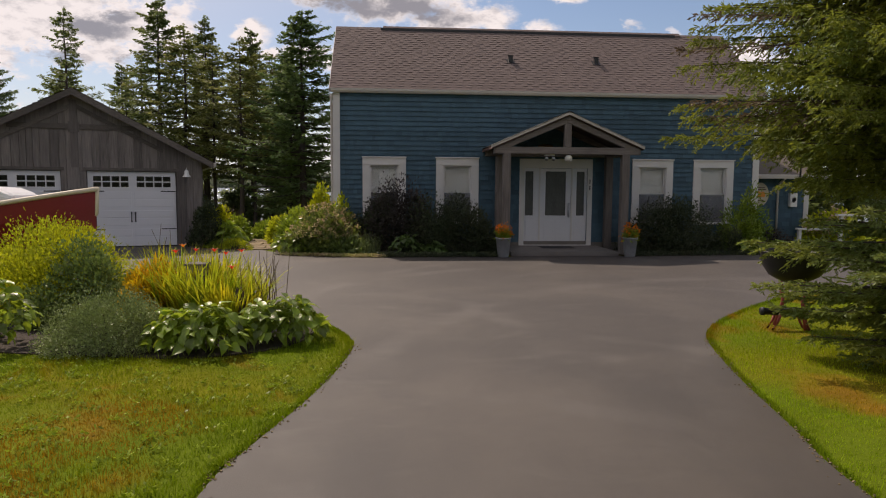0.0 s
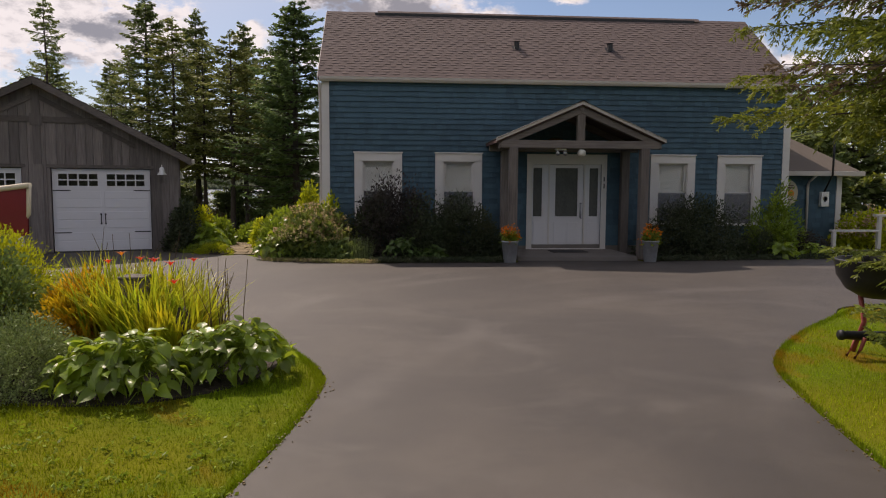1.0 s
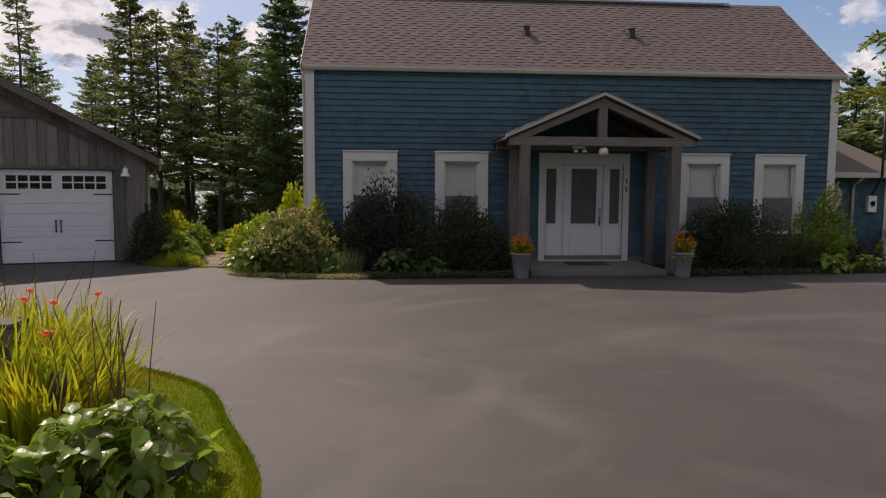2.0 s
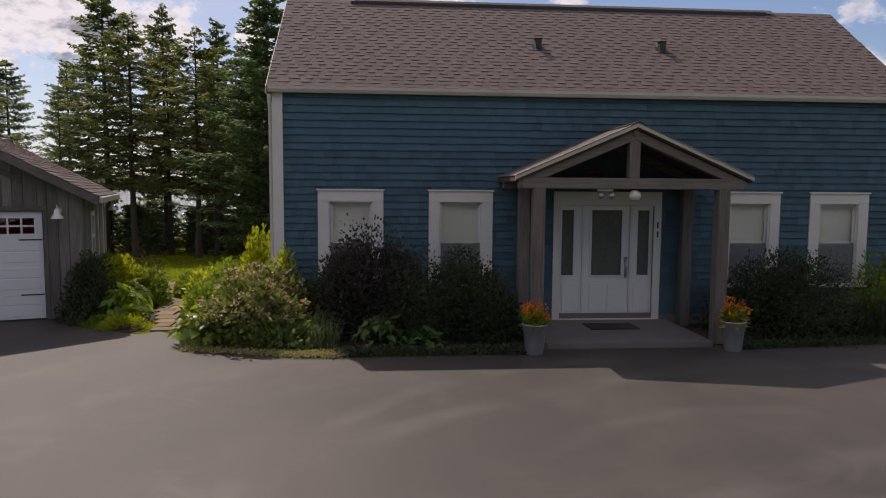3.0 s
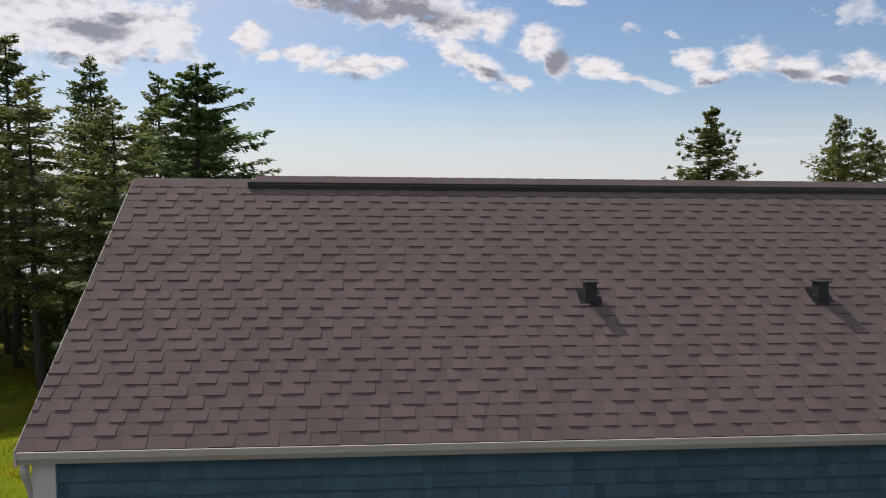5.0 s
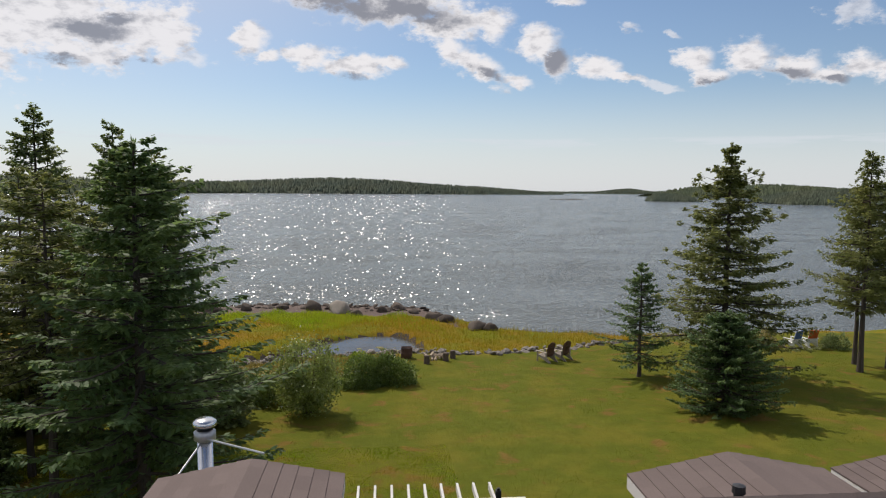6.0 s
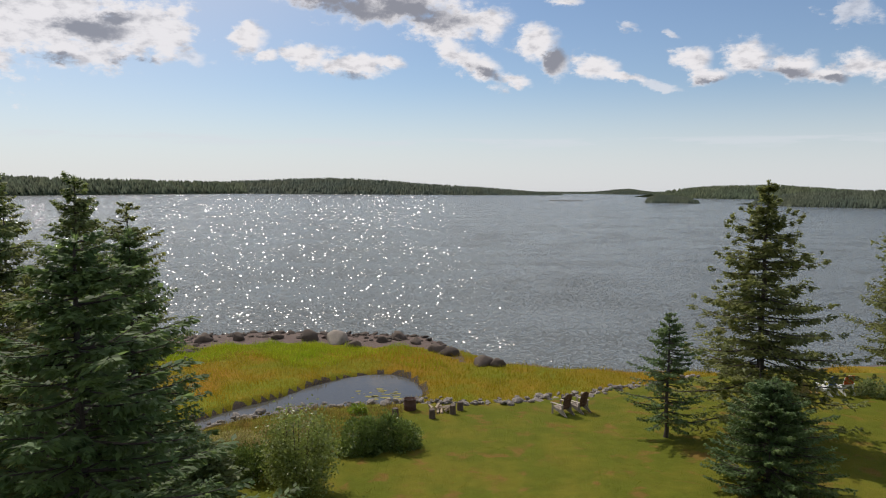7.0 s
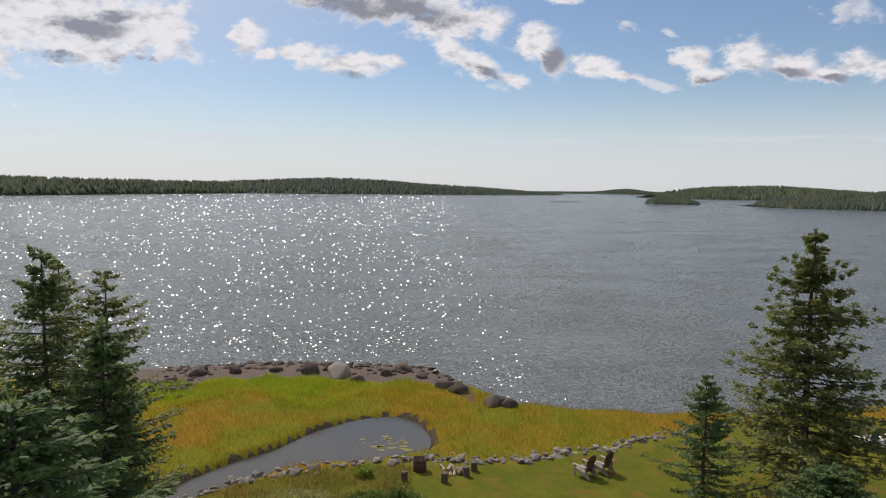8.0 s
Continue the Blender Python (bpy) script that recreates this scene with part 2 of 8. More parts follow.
# asphalt: fine stone grain, broad traffic-worn patches
a = Mat("asphalt", (0.050, 0.042, 0.036), 0.6, 0, 0.5)
v = a.coord()
a.tint(a.ramp(a.noise(v, 0.30, 6, 0.6, 0.8), 0.42, 0.66, 0, 0.85), (0.083, 0.07, 0.057))
a.tint(a.ramp(a.noise(a.coord((1.0, 0.45, 1)), 0.6, 6, 0.65, 1.5), 0.52, 0.7, 0, 0.6), (0.045, 0.039, 0.035))
a.tint(a.ramp(a.noise(a.coord((0.5, 0.8, 1), "Object", 0.35), 0.9, 7, 0.7, 2.0), 0.56, 0.7, 0, 0.55), (0.1, 0.087, 0.075))
# pale arcs scuffed by turning wheels
for place, size in (((-6.5, 9.0, 0), 0.9), ((-9.0, 14.5, 0), 0.7)):
    rings = a.node("ShaderNodeTexWave")
    rings.wave_type, rings.rings_direction = "RINGS", "Z"
    shifted = a.node("ShaderNodeMapping")
    a.t.links.new(v, shifted.inputs[0])
    shifted.inputs[1].default_value = place
    a.t.links.new(shifted.outputs[0], rings.inputs["Vector"])
    rings.inputs["Scale"].default_value, rings.inputs["Distortion"].default_value, rings.inputs["Detail"].default_value = size * 0.14, 1.6, 3.0
    worn = a.math("MULTIPLY", a.ramp(rings.outputs["Fac"], 0.93, 1.0), a.ramp(a.noise(v, 0.5, 4), 0.45, 0.65))
    a.tint(a.ramp(worn, 0, 1, 0, 0.5), (0.115, 0.102, 0.09))
a.tint(a.ramp(a.noise(v, 2.3, 6, 0.7), 0.62, 0.74, 0, 0.5), (0.042, 0.036, 0.032))
a.vary(a.noise(v, 160, 2, 0.7), 0.72, 1.28)
a.vary(a.noise(v, 9, 4), 0.88, 1.12)
a.bump(a.noise(v, 190, 2, 0.7), 0.45, 0.006)
M["asphalt"] = a.m

# lawn: green with yellowed and rusty dry patches; marsh grass below the wall
def turf(name, green, yellow, rust):
    a = Mat(name, green, 0.95, 0, 0.05)
    v = a.world()
    a.tint(a.ramp(a.noise(v, 0.5, 3, 0.5), 0.42, 0.62, 0, 0.9), yellow)
    a.tint(a.ramp(a.noise(v, 0.75, 4, 0.55, 0.4), 0.56, 0.68, 0, 0.8), rust)
    a.vary(a.noise(v, 1.6, 5, 0.65), 0.72, 1.28)
    a.vary(a.noise(v, 14, 4, 0.7), 0.7, 1.3)
    a.bump(a.noise(v, 45, 3, 0.7), 0.6, 0.03)
    return a.m


M["lawn"] = turf("lawn_ground", (0.105, 0.145, 0.008), (0.155, 0.155, 0.009), (0.22, 0.11, 0.015))
# side lawn's ground in a brighter copy, its sunlight put into the colour
M["lawn_side"] = turf("side_lawn_ground", (0.155, 0.215, 0.009), (0.215, 0.215, 0.01), (0.22, 0.13, 0.015))
M["lawn_back"] = turf("back_lawn_ground", (0.1, 0.113, 0.013), (0.14, 0.13, 0.017), (0.18, 0.105, 0.03))

a = Mat("marsh_ground", (0.16, 0.175, 0.012), 0.95, 0, 0.1)
v = a.world()
a.tint(a.ramp(a.noise(v, 0.16, 4, 0.6), 0.42, 0.62, 0, 0.9), (0.28, 0.15, 0.015))
a.tint(a.ramp(a.noise(a.world((1, 1.3, 1)), 0.21, 4, 0.6), 0.55, 0.68, 0, 0.8), (0.17, 0.19, 0.012))
a.vary(a.noise(v, 5, 4, 0.7), 0.65, 1.3)
a.bump(a.noise(v, 9, 4, 0.7), 0.9, 0.12)
M["marsh"] = a.m

a = Mat("soil", (0.045, 0.032, 0.024), 0.95)
v = a.world()
a.vary(a.noise(v, 18, 5, 0.7), 0.5, 1.5)
a.bump(a.noise(v, 30, 4), 0.9, 0.03)
M["soil"] = a.m

a = Mat("shingle_beach", (0.115, 0.078, 0.062), 0.9)
v = a.world()
a.vary(a.noise(v, 3.5, 6, 0.75), 0.4, 1.6)
a.bump(a.noise(v, 6, 5, 0.7), 1.0, 0.12)
M["beach"] = a.m

# bay water: dark body, wind ripples at three sizes
a = Mat("bay_water", (0.108, 0.118, 0.114), 0.15, 0, 0.5)
a.set("IOR", 1.33)
a.slopes(((0.5, (0.6, 1.3, 1), 0.35, 2), (2.2, (0.7, 1.4, 1), 1.15, 2), (6.0, (0.8, 1.2, 1), 1.2, 1)))
M["water"] = a.m
a = Mat("pond_water", (0.06, 0.06, 0.056), 0.05, 0, 0.5)
a.set("IOR", 1.33)
a.bump(a.noise(a.world(), 1.6, 3), 0.12, 0.05)
M["pond"] = a.m
a = Mat("pond_scum", (0.22, 0.2, 0.05), 0.9)
a.vary(a.noise(a.world(), 6, 4), 0.6, 1.3)
M["scum"] = a.m

# house
a = Mat("blue_shingle", (0.055, 0.108, 0.145), 0.7, 0, 0.3)
v = a.coord((6, 6, 0.8))
a.vary(a.noise(v, 6, 5, 0.7), 0.8, 1.2)
a.vary(a.island(), 0.82, 1.2)
a.vary(a.piece(), 0.9, 1.12)
a.tint(a.ramp(a.noise(a.world(), 0.9, 4), 0.55, 0.8, 0, 0.3), (0.09, 0.155, 0.185))
a.bump(a.noise(v, 9, 5, 0.7), 0.35, 0.003)
M["blue"] = a.m
a = Mat("blue_board", (0.05, 0.092, 0.14), 0.75, 0, 0.3)
a.vary(a.noise(a.coord(), 3, 4), 0.85, 1.15)
M["blue_back"] = a.m
M["trim"] = paint("white_trim_paint", (0.62, 0.60, 0.57), 0.55)
M["door_paint"] = paint("door_white_paint", (0.66, 0.66, 0.68), 0.45, (0.3, 0.28, 0.25), 0.12)
M["gutter"] = paint("cream_gutter", (0.50, 0.46, 0.41), 0.45)
a = Mat("roof_shingle", (0.150, 0.117, 0.108), 0.92, 0, 0.2)
v = a.coord()
a.vary(a.noise(v, 110, 3, 0.7), 0.6, 1.4)
a.vary(a.noise(v, 0.7, 4), 0.85, 1.12)
a.vary(a.island(), 0.93, 1.08)
a.vary(a.piece(), 0.95, 1.06)
a.bump(a.noise(v, 140, 2), 0.5, 0.004)
M["roof"] = a.m
a = Mat("roof_base", (0.10, 0.078, 0.066), 0.95)
a.vary(a.noise(a.coord(), 60, 3), 0.7, 1.3)
M["roof_base"] = a.m
a = Mat("porch_shingle", (0.15, 0.127, 0.105), 0.92, 0, 0.2)
v = a.coord()
a.vary(a.noise(v, 90, 3, 0.7), 0.65, 1.35)
a.vary(a.island(), 0.93, 1.07)
a.bump(a.noise(v, 120, 2), 0.5, 0.004)
M["porch_roof"] = a.m
M["barn"] = weathered_wood("weathered_barn_board", (0.215, 0.188, 0.172), (0.095, 0.082, 0.077), "z")
M["barn_x"] = weathered_wood("weathered_barn_beam", (0.15, 0.13, 0.115), (0.07, 0.058, 0.052), "x")
M["post"] = weathered_wood("silvered_post_timber", (0.18, 0.155, 0.138), (0.095, 0.079, 0.07), "z")
M["beam"] = weathered_wood("silvered_beam_timber", (0.18, 0.155, 0.138), (0.095, 0.079, 0.07), "x")
M["dark_wood"] = weathered_wood("dark_ceiling_wood", (0.10, 0.055, 0.045), (0.05, 0.028, 0.024), "y")
M["chair_wood"] = weathered_wood("brown_chair_slat", (0.16, 0.085, 0.06), (0.09, 0.05, 0.038), "z")
M["chair_frame"] = weathered_wood("pale_chair_timber", (0.36, 0.31, 0.26), (0.2, 0.165, 0.135), "y")
M["log"] = weathered_wood("log_wood", (0.13, 0.095, 0.07), (0.06, 0.045, 0.035), "z")
M["split"] = weathered_wood("split_firewood", (0.55, 0.45, 0.33), (0.35, 0.26, 0.18), "x")
a = Mat("concrete", (0.165, 0.148, 0.132), 0.9)
a.vary(a.noise(a.coord(), 2.2, 5), 0.75, 1.2)
a.bump(a.noise(a.coord(), 60, 3), 0.3, 0.003)
M["concrete"] = a.m
a = Mat("galvanised_metal", (0.42, 0.43, 0.45), 0.45, 0.75)
a.vary(a.noise(a.coord(), 14, 3), 0.75, 1.2)
M["zinc"] = a.m
M["steel"] = Mat("polished_steel", (0.62, 0.62, 0.64), 0.22, 1.0).m
a = Mat("black_iron", (0.018, 0.018, 0.02), 0.5, 0.4)
a.vary(a.noise(a.coord(), 20, 3), 0.6, 1.6)
a.bump(a.noise(a.coord(), 60, 3), 0.2, 0.003)
M["iron"] = a.m
M["black"] = Mat("black_plastic", (0.022, 0.022, 0.024), 0.5).m
a = Mat("rusty_steel", (0.11, 0.06, 0.045), 0.85, 0.2)
a.vary(a.noise(a.coord(), 12, 5), 0.4, 1.5)
M["rust"] = a.m
M["red_boat"] = paint("dark_red_boat_paint", (0.23, 0.018, 0.028), 0.3, (0.08, 0.02, 0.02), 0.3)
M["cream"] = paint("cream_paint", (0.66, 0.58, 0.42), 0.5)
M["white_gel"] = paint("white_gelcoat", (0.72, 0.72, 0.72), 0.3)
M["red_stand"] = paint("faded_red_paint", (0.30, 0.055, 0.045), 0.6)
M["orange_cloth"] = paint("orange_cloth", (0.62, 0.13, 0.03), 0.9)
M["blue_cloth"] = paint("blue_cloth", (0.06, 0.13, 0.36), 0.9)
M["white_plastic"] = paint("white_plastic", (0.72, 0.72, 0.7), 0.45)
M["blind"] = paint("white_blind", (0.75, 0.75, 0.72), 0.8)
M["dark_room"] = paint("dim_room_paint", (0.16, 0.15, 0.14), 0.9)
M["mat"] = paint("black_doormat", (0.02, 0.02, 0.024), 0.95)
M["sign_face"] = paint("cream_sign_board", (0.50, 0.44, 0.32), 0.6)
M["sign_orange"] = paint("orange_sign_paint", (0.70, 0.26, 0.03), 0.6)
M["sign_dark"] = paint("dark_sign_paint", (0.10, 0.05, 0.03), 0.6)
M["lamp_glass"] = Mat("frosted_lamp_glass", (0.7, 0.68, 0.62), 0.35).m
a = Mat("window_glass", (1, 1, 1), 0.02)
a.set("Transmission Weight", 1.0).set("IOR", 1.45)
M["glass"] = a.m
a = Mat("etched_door_glass", (0.085, 0.088, 0.085), 0.3, 0, 0.35)
v = a.coord((1, 1, 0.6))
a.vary(a.noise(v, 22, 4, 0.65, 1.2), 0.45, 1.7)
a.vary(a.noise(v, 5, 3), 0.75, 1.3)
a.bump(a.noise(v, 40, 3), 0.2, 0.004)
M["etched"] = a.m
a = Mat("granite", (0.21, 0.185, 0.16), 0.85)
v = a.coord()
a.vary(a.noise(v, 2.5, 6, 0.7), 0.6, 1.35)
a.vary(a.piece(), 0.65, 1.3)
a.vary(a.noise(v, 60, 2), 0.8, 1.2)
a.bump(a.noise(v, 7, 6, 0.7), 0.6, 0.05)
M["granite"] = a.m
a = Mat("dark_shore_stone", (0.095, 0.075, 0.06), 0.9, 0, 0.25)
v = a.coord()
a.vary(a.noise(v, 2.5, 6, 0.7), 0.5, 1.5)
a.vary(a.piece(), 0.6, 1.4)
a.bump(a.noise(v, 7, 6, 0.7), 0.6, 0.05)
M["dark_stone"] = a.m
a = Mat("flagstone", (0.23, 0.17, 0.09), 0.9)
v = a.world()
a.vary(a.noise(v, 5, 5), 0.7, 1.25)
a.vary(a.piece(), 0.75, 1.25)
a.bump(a.noise(v, 25, 4), 0.4, 0.01)
M["flag"] = a.m

# plants
a = Mat("conifer_bark", (0.075, 0.058, 0.048), 0.95)
v = a.coord((3, 3, 0.7))
a.vary(a.noise(v, 9, 5, 0.7), 0.5, 1.4)
a.bump(a.noise(v, 12, 5), 0.7, 0.02)
M["bark"] = a.m
M["spruce"] = foliage("spruce_needles", (0.135, 0.19, 0.083), (0.19, 0.215, 0.083), (0.4, 0.46, 0.11), 0.45, 0.6, 0.3, 0.5)
M["spruce_light"] = foliage("yellowish_spruce_needles", (0.165, 0.195, 0.075), (0.235, 0.24, 0.085), (0.38, 0.4, 0.08), 0.5, 0.6, 0.3, 0.6)
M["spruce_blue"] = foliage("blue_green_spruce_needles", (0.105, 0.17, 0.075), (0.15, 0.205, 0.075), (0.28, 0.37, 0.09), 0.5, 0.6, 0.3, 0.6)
M["near_spruce"] = foliage("fresh_spruce_needles", (0.10, 0.15, 0.035), (0.19, 0.21, 0.03), (0.5, 0.52, 0.04), 0.45, 0.5, 0.3, 0.9)
M["young_spruce"] = foliage("young_spruce_needles", (0.13, 0.19, 0.065), (0.21, 0.235, 0.05), (0.42, 0.46, 0.05), 0.45, 0.5, 0.3, 1.4)
M["dead_twig"] = foliage("dry_brown_twigs", (0.19, 0.145, 0.10), (0.14, 0.11, 0.08), (0.25, 0.16, 0.08), 0.2, 0.9, 0.1)
M["gold_leaf"] = foliage("golden_foliage", (0.40, 0.42, 0.014), (0.22, 0.30, 0.02), (0.75, 0.7, 0.02), 0.45, 0.5)
M["grey_leaf"] = foliage("grey_green_foliage", (0.20, 0.245, 0.10), (0.155, 0.2, 0.08), (0.34, 0.4, 0.12), 0.3, 0.6)
M["sage_leaf"] = foliage("sage_green_foliage", (0.2, 0.26, 0.085), (0.27, 0.32, 0.11), (0.3, 0.36, 0.1), 0.12, 0.5, 0.35)
M["green_leaf"] = foliage("green_foliage", (0.13, 0.21, 0.022), (0.21, 0.27, 0.025), (0.45, 0.55, 0.03), 0.4, 0.4, 0.5)
M["young_leaf"] = foliage("pale_young_foliage", (0.17, 0.22, 0.06), (0.27, 0.31, 0.1), (0.45, 0.52, 0.08), 0.4, 0.4, 0.5)
M["dark_leaf"] = foliage("dark_foliage", (0.045, 0.062, 0.03), (0.06, 0.066, 0.034), (0.15, 0.19, 0.05), 0.22, 0.5)
M["mid_leaf"] = foliage("blue_green_foliage", (0.105, 0.16, 0.045), (0.16, 0.215, 0.05), (0.26, 0.34, 0.05), 0.3, 0.45, 0.4)
M["hydrangea_leaf"] = foliage("hydrangea_leaves", (0.32, 0.40, 0.02), (0.44, 0.44, 0.024), (0.8, 0.82, 0.04), 0.5, 0.5)
M["plum_leaf"] = foliage("plum_dark_foliage", (0.062, 0.05, 0.048), (0.052, 0.052, 0.036), (0.16, 0.1, 0.075), 0.22, 0.5)
M["cream_leaf"] = foliage("cream_edged_foliage", (0.30, 0.33, 0.09), (0.46, 0.33, 0.22), (0.55, 0.5, 0.14), 0.35, 0.5, 0.25, 5.0)
M["corner_leaf"] = foliage("corner_shrub_leaves", (0.11, 0.16, 0.035), (0.19, 0.225, 0.045), (0.42, 0.46, 0.06), 0.34, 0.36, 0.55)
M["faded_petal"] = foliage("faded_cream_petals", (0.62, 0.54, 0.28), (0.58, 0.38, 0.24), (0.5, 0.38, 0.2), 0.25, 0.6)
M["lily_leaf"] = foliage("daylily_leaves", (0.2, 0.32, 0.016), (0.5, 0.38, 0.014), (0.7, 0.7, 0.03), 0.45, 0.4, 0.5, 3.5)
def mown(name, green, yellow, rust, spots=()):
    """Mown grass with yellowed and rusty dry patches; spots: (x, y, radius) where the dry ones gather."""
    m = Mat(name, green, 0.6, 0, 0.1)
    v = m.world()
    m.tint(m.ramp(m.noise(v, 0.5, 3, 0.5), 0.42, 0.62, 0, 0.9), yellow)
    m.tint(m.ramp(m.noise(v, 0.23, 3), 0.52, 0.7, 0, 0.6), tuple(0.75 * c for c in green))
    dry = m.noise(v, 0.75, 4, 0.55, 0.4)
    for x, y, radius in spots:
        d = m.node("ShaderNodeVectorMath")
        d.operation = "DISTANCE"
        m.t.links.new(v, d.inputs[0])
        d.inputs[1].default_value = (x, y, 0)
        dry = m.math("ADD", dry, m.ramp(d.outputs["Value"], 0.2 * radius, radius, 0.13, 0.0))
    m.tint(m.ramp(dry, 0.55, 0.66, 0, 0.85), rust)
    m.vary(m.noise(v, 1.6, 5, 0.65), 0.72, 1.28)
    m.vary(m.noise(v, 5, 3), 0.8, 1.2)
    m.vary(m.island(), 0.6, 1.4)
    return m.leafy((0.36, 0.46, 0.008), 0.32).m


M["grass"] = mown("lawn_grass", (0.14, 0.215, 0.007), (0.225, 0.24, 0.007), (0.36, 0.12, 0.012), ((-1.7, -15.3, 2.2), (-0.4, -14.2, 1.0)))
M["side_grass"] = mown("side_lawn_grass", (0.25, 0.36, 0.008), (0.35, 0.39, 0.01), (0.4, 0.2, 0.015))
# brighter copy of the lawn grass, with the sun on it in the colour
M["sun_lifted_lawn"] = mown("sun_lifted_lawn_grass", (0.24, 0.325, 0.008), (0.33, 0.325, 0.009), (0.33, 0.19, 0.015))
M["back_grass"] = mown("back_lawn_grass", (0.132, 0.148, 0.015), (0.185, 0.167, 0.02), (0.24, 0.135, 0.035), ((4.5, 27.0, 4.5), (11.0, 33.0, 4.5), (9.0, 22.0, 3.5), (16.0, 24.0, 3.0)))
M["dry_grass"] = foliage("rough_dry_grass", (0.30, 0.22, 0.06), (0.2, 0.19, 0.04), (0.45, 0.36, 0.08), 0.3, 0.6, 0.2, 0.6)
M["weed"] = foliage("clover_leaves", (0.19, 0.27, 0.02), (0.26, 0.3, 0.02), (0.4, 0.5, 0.03), 0.35, 0.45)
M["marsh_grass"] = foliage("marsh_grass", (0.2, 0.215, 0.009), (0.33, 0.185, 0.009), (0.5, 0.38, 0.018), 0.4, 0.6, 0.3, 0.18)
M["marsh_green"] = foliage("green_marsh_grass", (0.22, 0.34, 0.012), (0.32, 0.36, 0.015), (0.5, 0.56, 0.02), 0.4, 0.6, 0.3, 0.25)
# far woods lifted and blued a little, distance haze put into the colour
M["far_wood"] = foliage("far_woods", (0.058, 0.078, 0.060), (0.078, 0.09, 0.058), (0.05, 0.07, 0.03), 0.15, 0.8, 0.1, 0.02)
# lighter copy for the west shore and east hill, lifted in place of haze
M["far_green"] = foliage("far_woods_hazed", (0.064, 0.086, 0.054), (0.085, 0.1, 0.054), (0.08, 0.1, 0.03), 0.15, 0.8, 0.1, 0.02)
M["orange_petal"] = foliage("orange_petals", (0.75, 0.16, 0.012), (0.72, 0.26, 0.02), (0.9, 0.25, 0.02), 0.35, 0.5)
M["red_petal"] = foliage("red_petals", (0.65, 0.03, 0.012), (0.7, 0.06, 0.012), (0.9, 0.06, 0.02), 0.35, 0.5)
M["pink_petal"] = foliage("pale_pink_petals", (0.62, 0.42, 0.30), (0.70, 0.56, 0.42), (0.7, 0.5, 0.4), 0.3, 0.6)
M["dry_stalk"] = foliage("dry_stalks", (0.10, 0.065, 0.035), (0.14, 0.10, 0.05), (0.1, 0.07, 0.03), 0.1, 0.8)
M["rusty_leaf"] = foliage("golden_orange_foliage", (0.55, 0.42, 0.012), (0.62, 0.25, 0.012), (0.85, 0.55, 0.02), 0.45, 0.5, 0.3, 3.0)
# darker hosta copy for the house front, the shade put into its colour
a = Mat("shade_darkened_hosta_leaves", (0.075, 0.125, 0.03), 0.4, 0, 0.4)
a.vary(a.piece(), 0.7, 1.4)
M["hosta_shaded"] = a.leafy((0.2, 0.28, 0.04), 0.35).m
# half-clear grey sheet, added to lift the black lower panes
a = Mat("grey_pane_screen", (0.20, 0.205, 0.215), 0.9, 0, 0.1)
a.set("Alpha", 0.55)
M["screen"] = a.m
a = Mat("pale_granite", (0.28, 0.24, 0.195), 0.85)
v = a.coord()
a.vary(a.noise(v, 2.5, 6, 0.7), 0.65, 1.3)
a.vary(a.noise(v, 40, 2), 0.8, 1.2)
a.bump(a.noise(v, 7, 6, 0.7), 0.6, 0.05)
M["pale_granite"] = a.m
a = Mat("hosta_leaves", (0.18, 0.26, 0.028), 0.34, 0, 0.55)
a.vary(a.piece(), 0.5, 1.6)
a.tint(a.ramp(a.noise(a.coord(), 9, 3), 0.5, 0.8, 0, 0.5), (0.14, 0.18, 0.02))
a.bump(a.noise(a.coord((30, 4, 4)), 1.5, 2), 0.3, 0.01)
M["hosta_leaf"] = a.leafy((0.62, 0.72, 0.03), 0.45).m

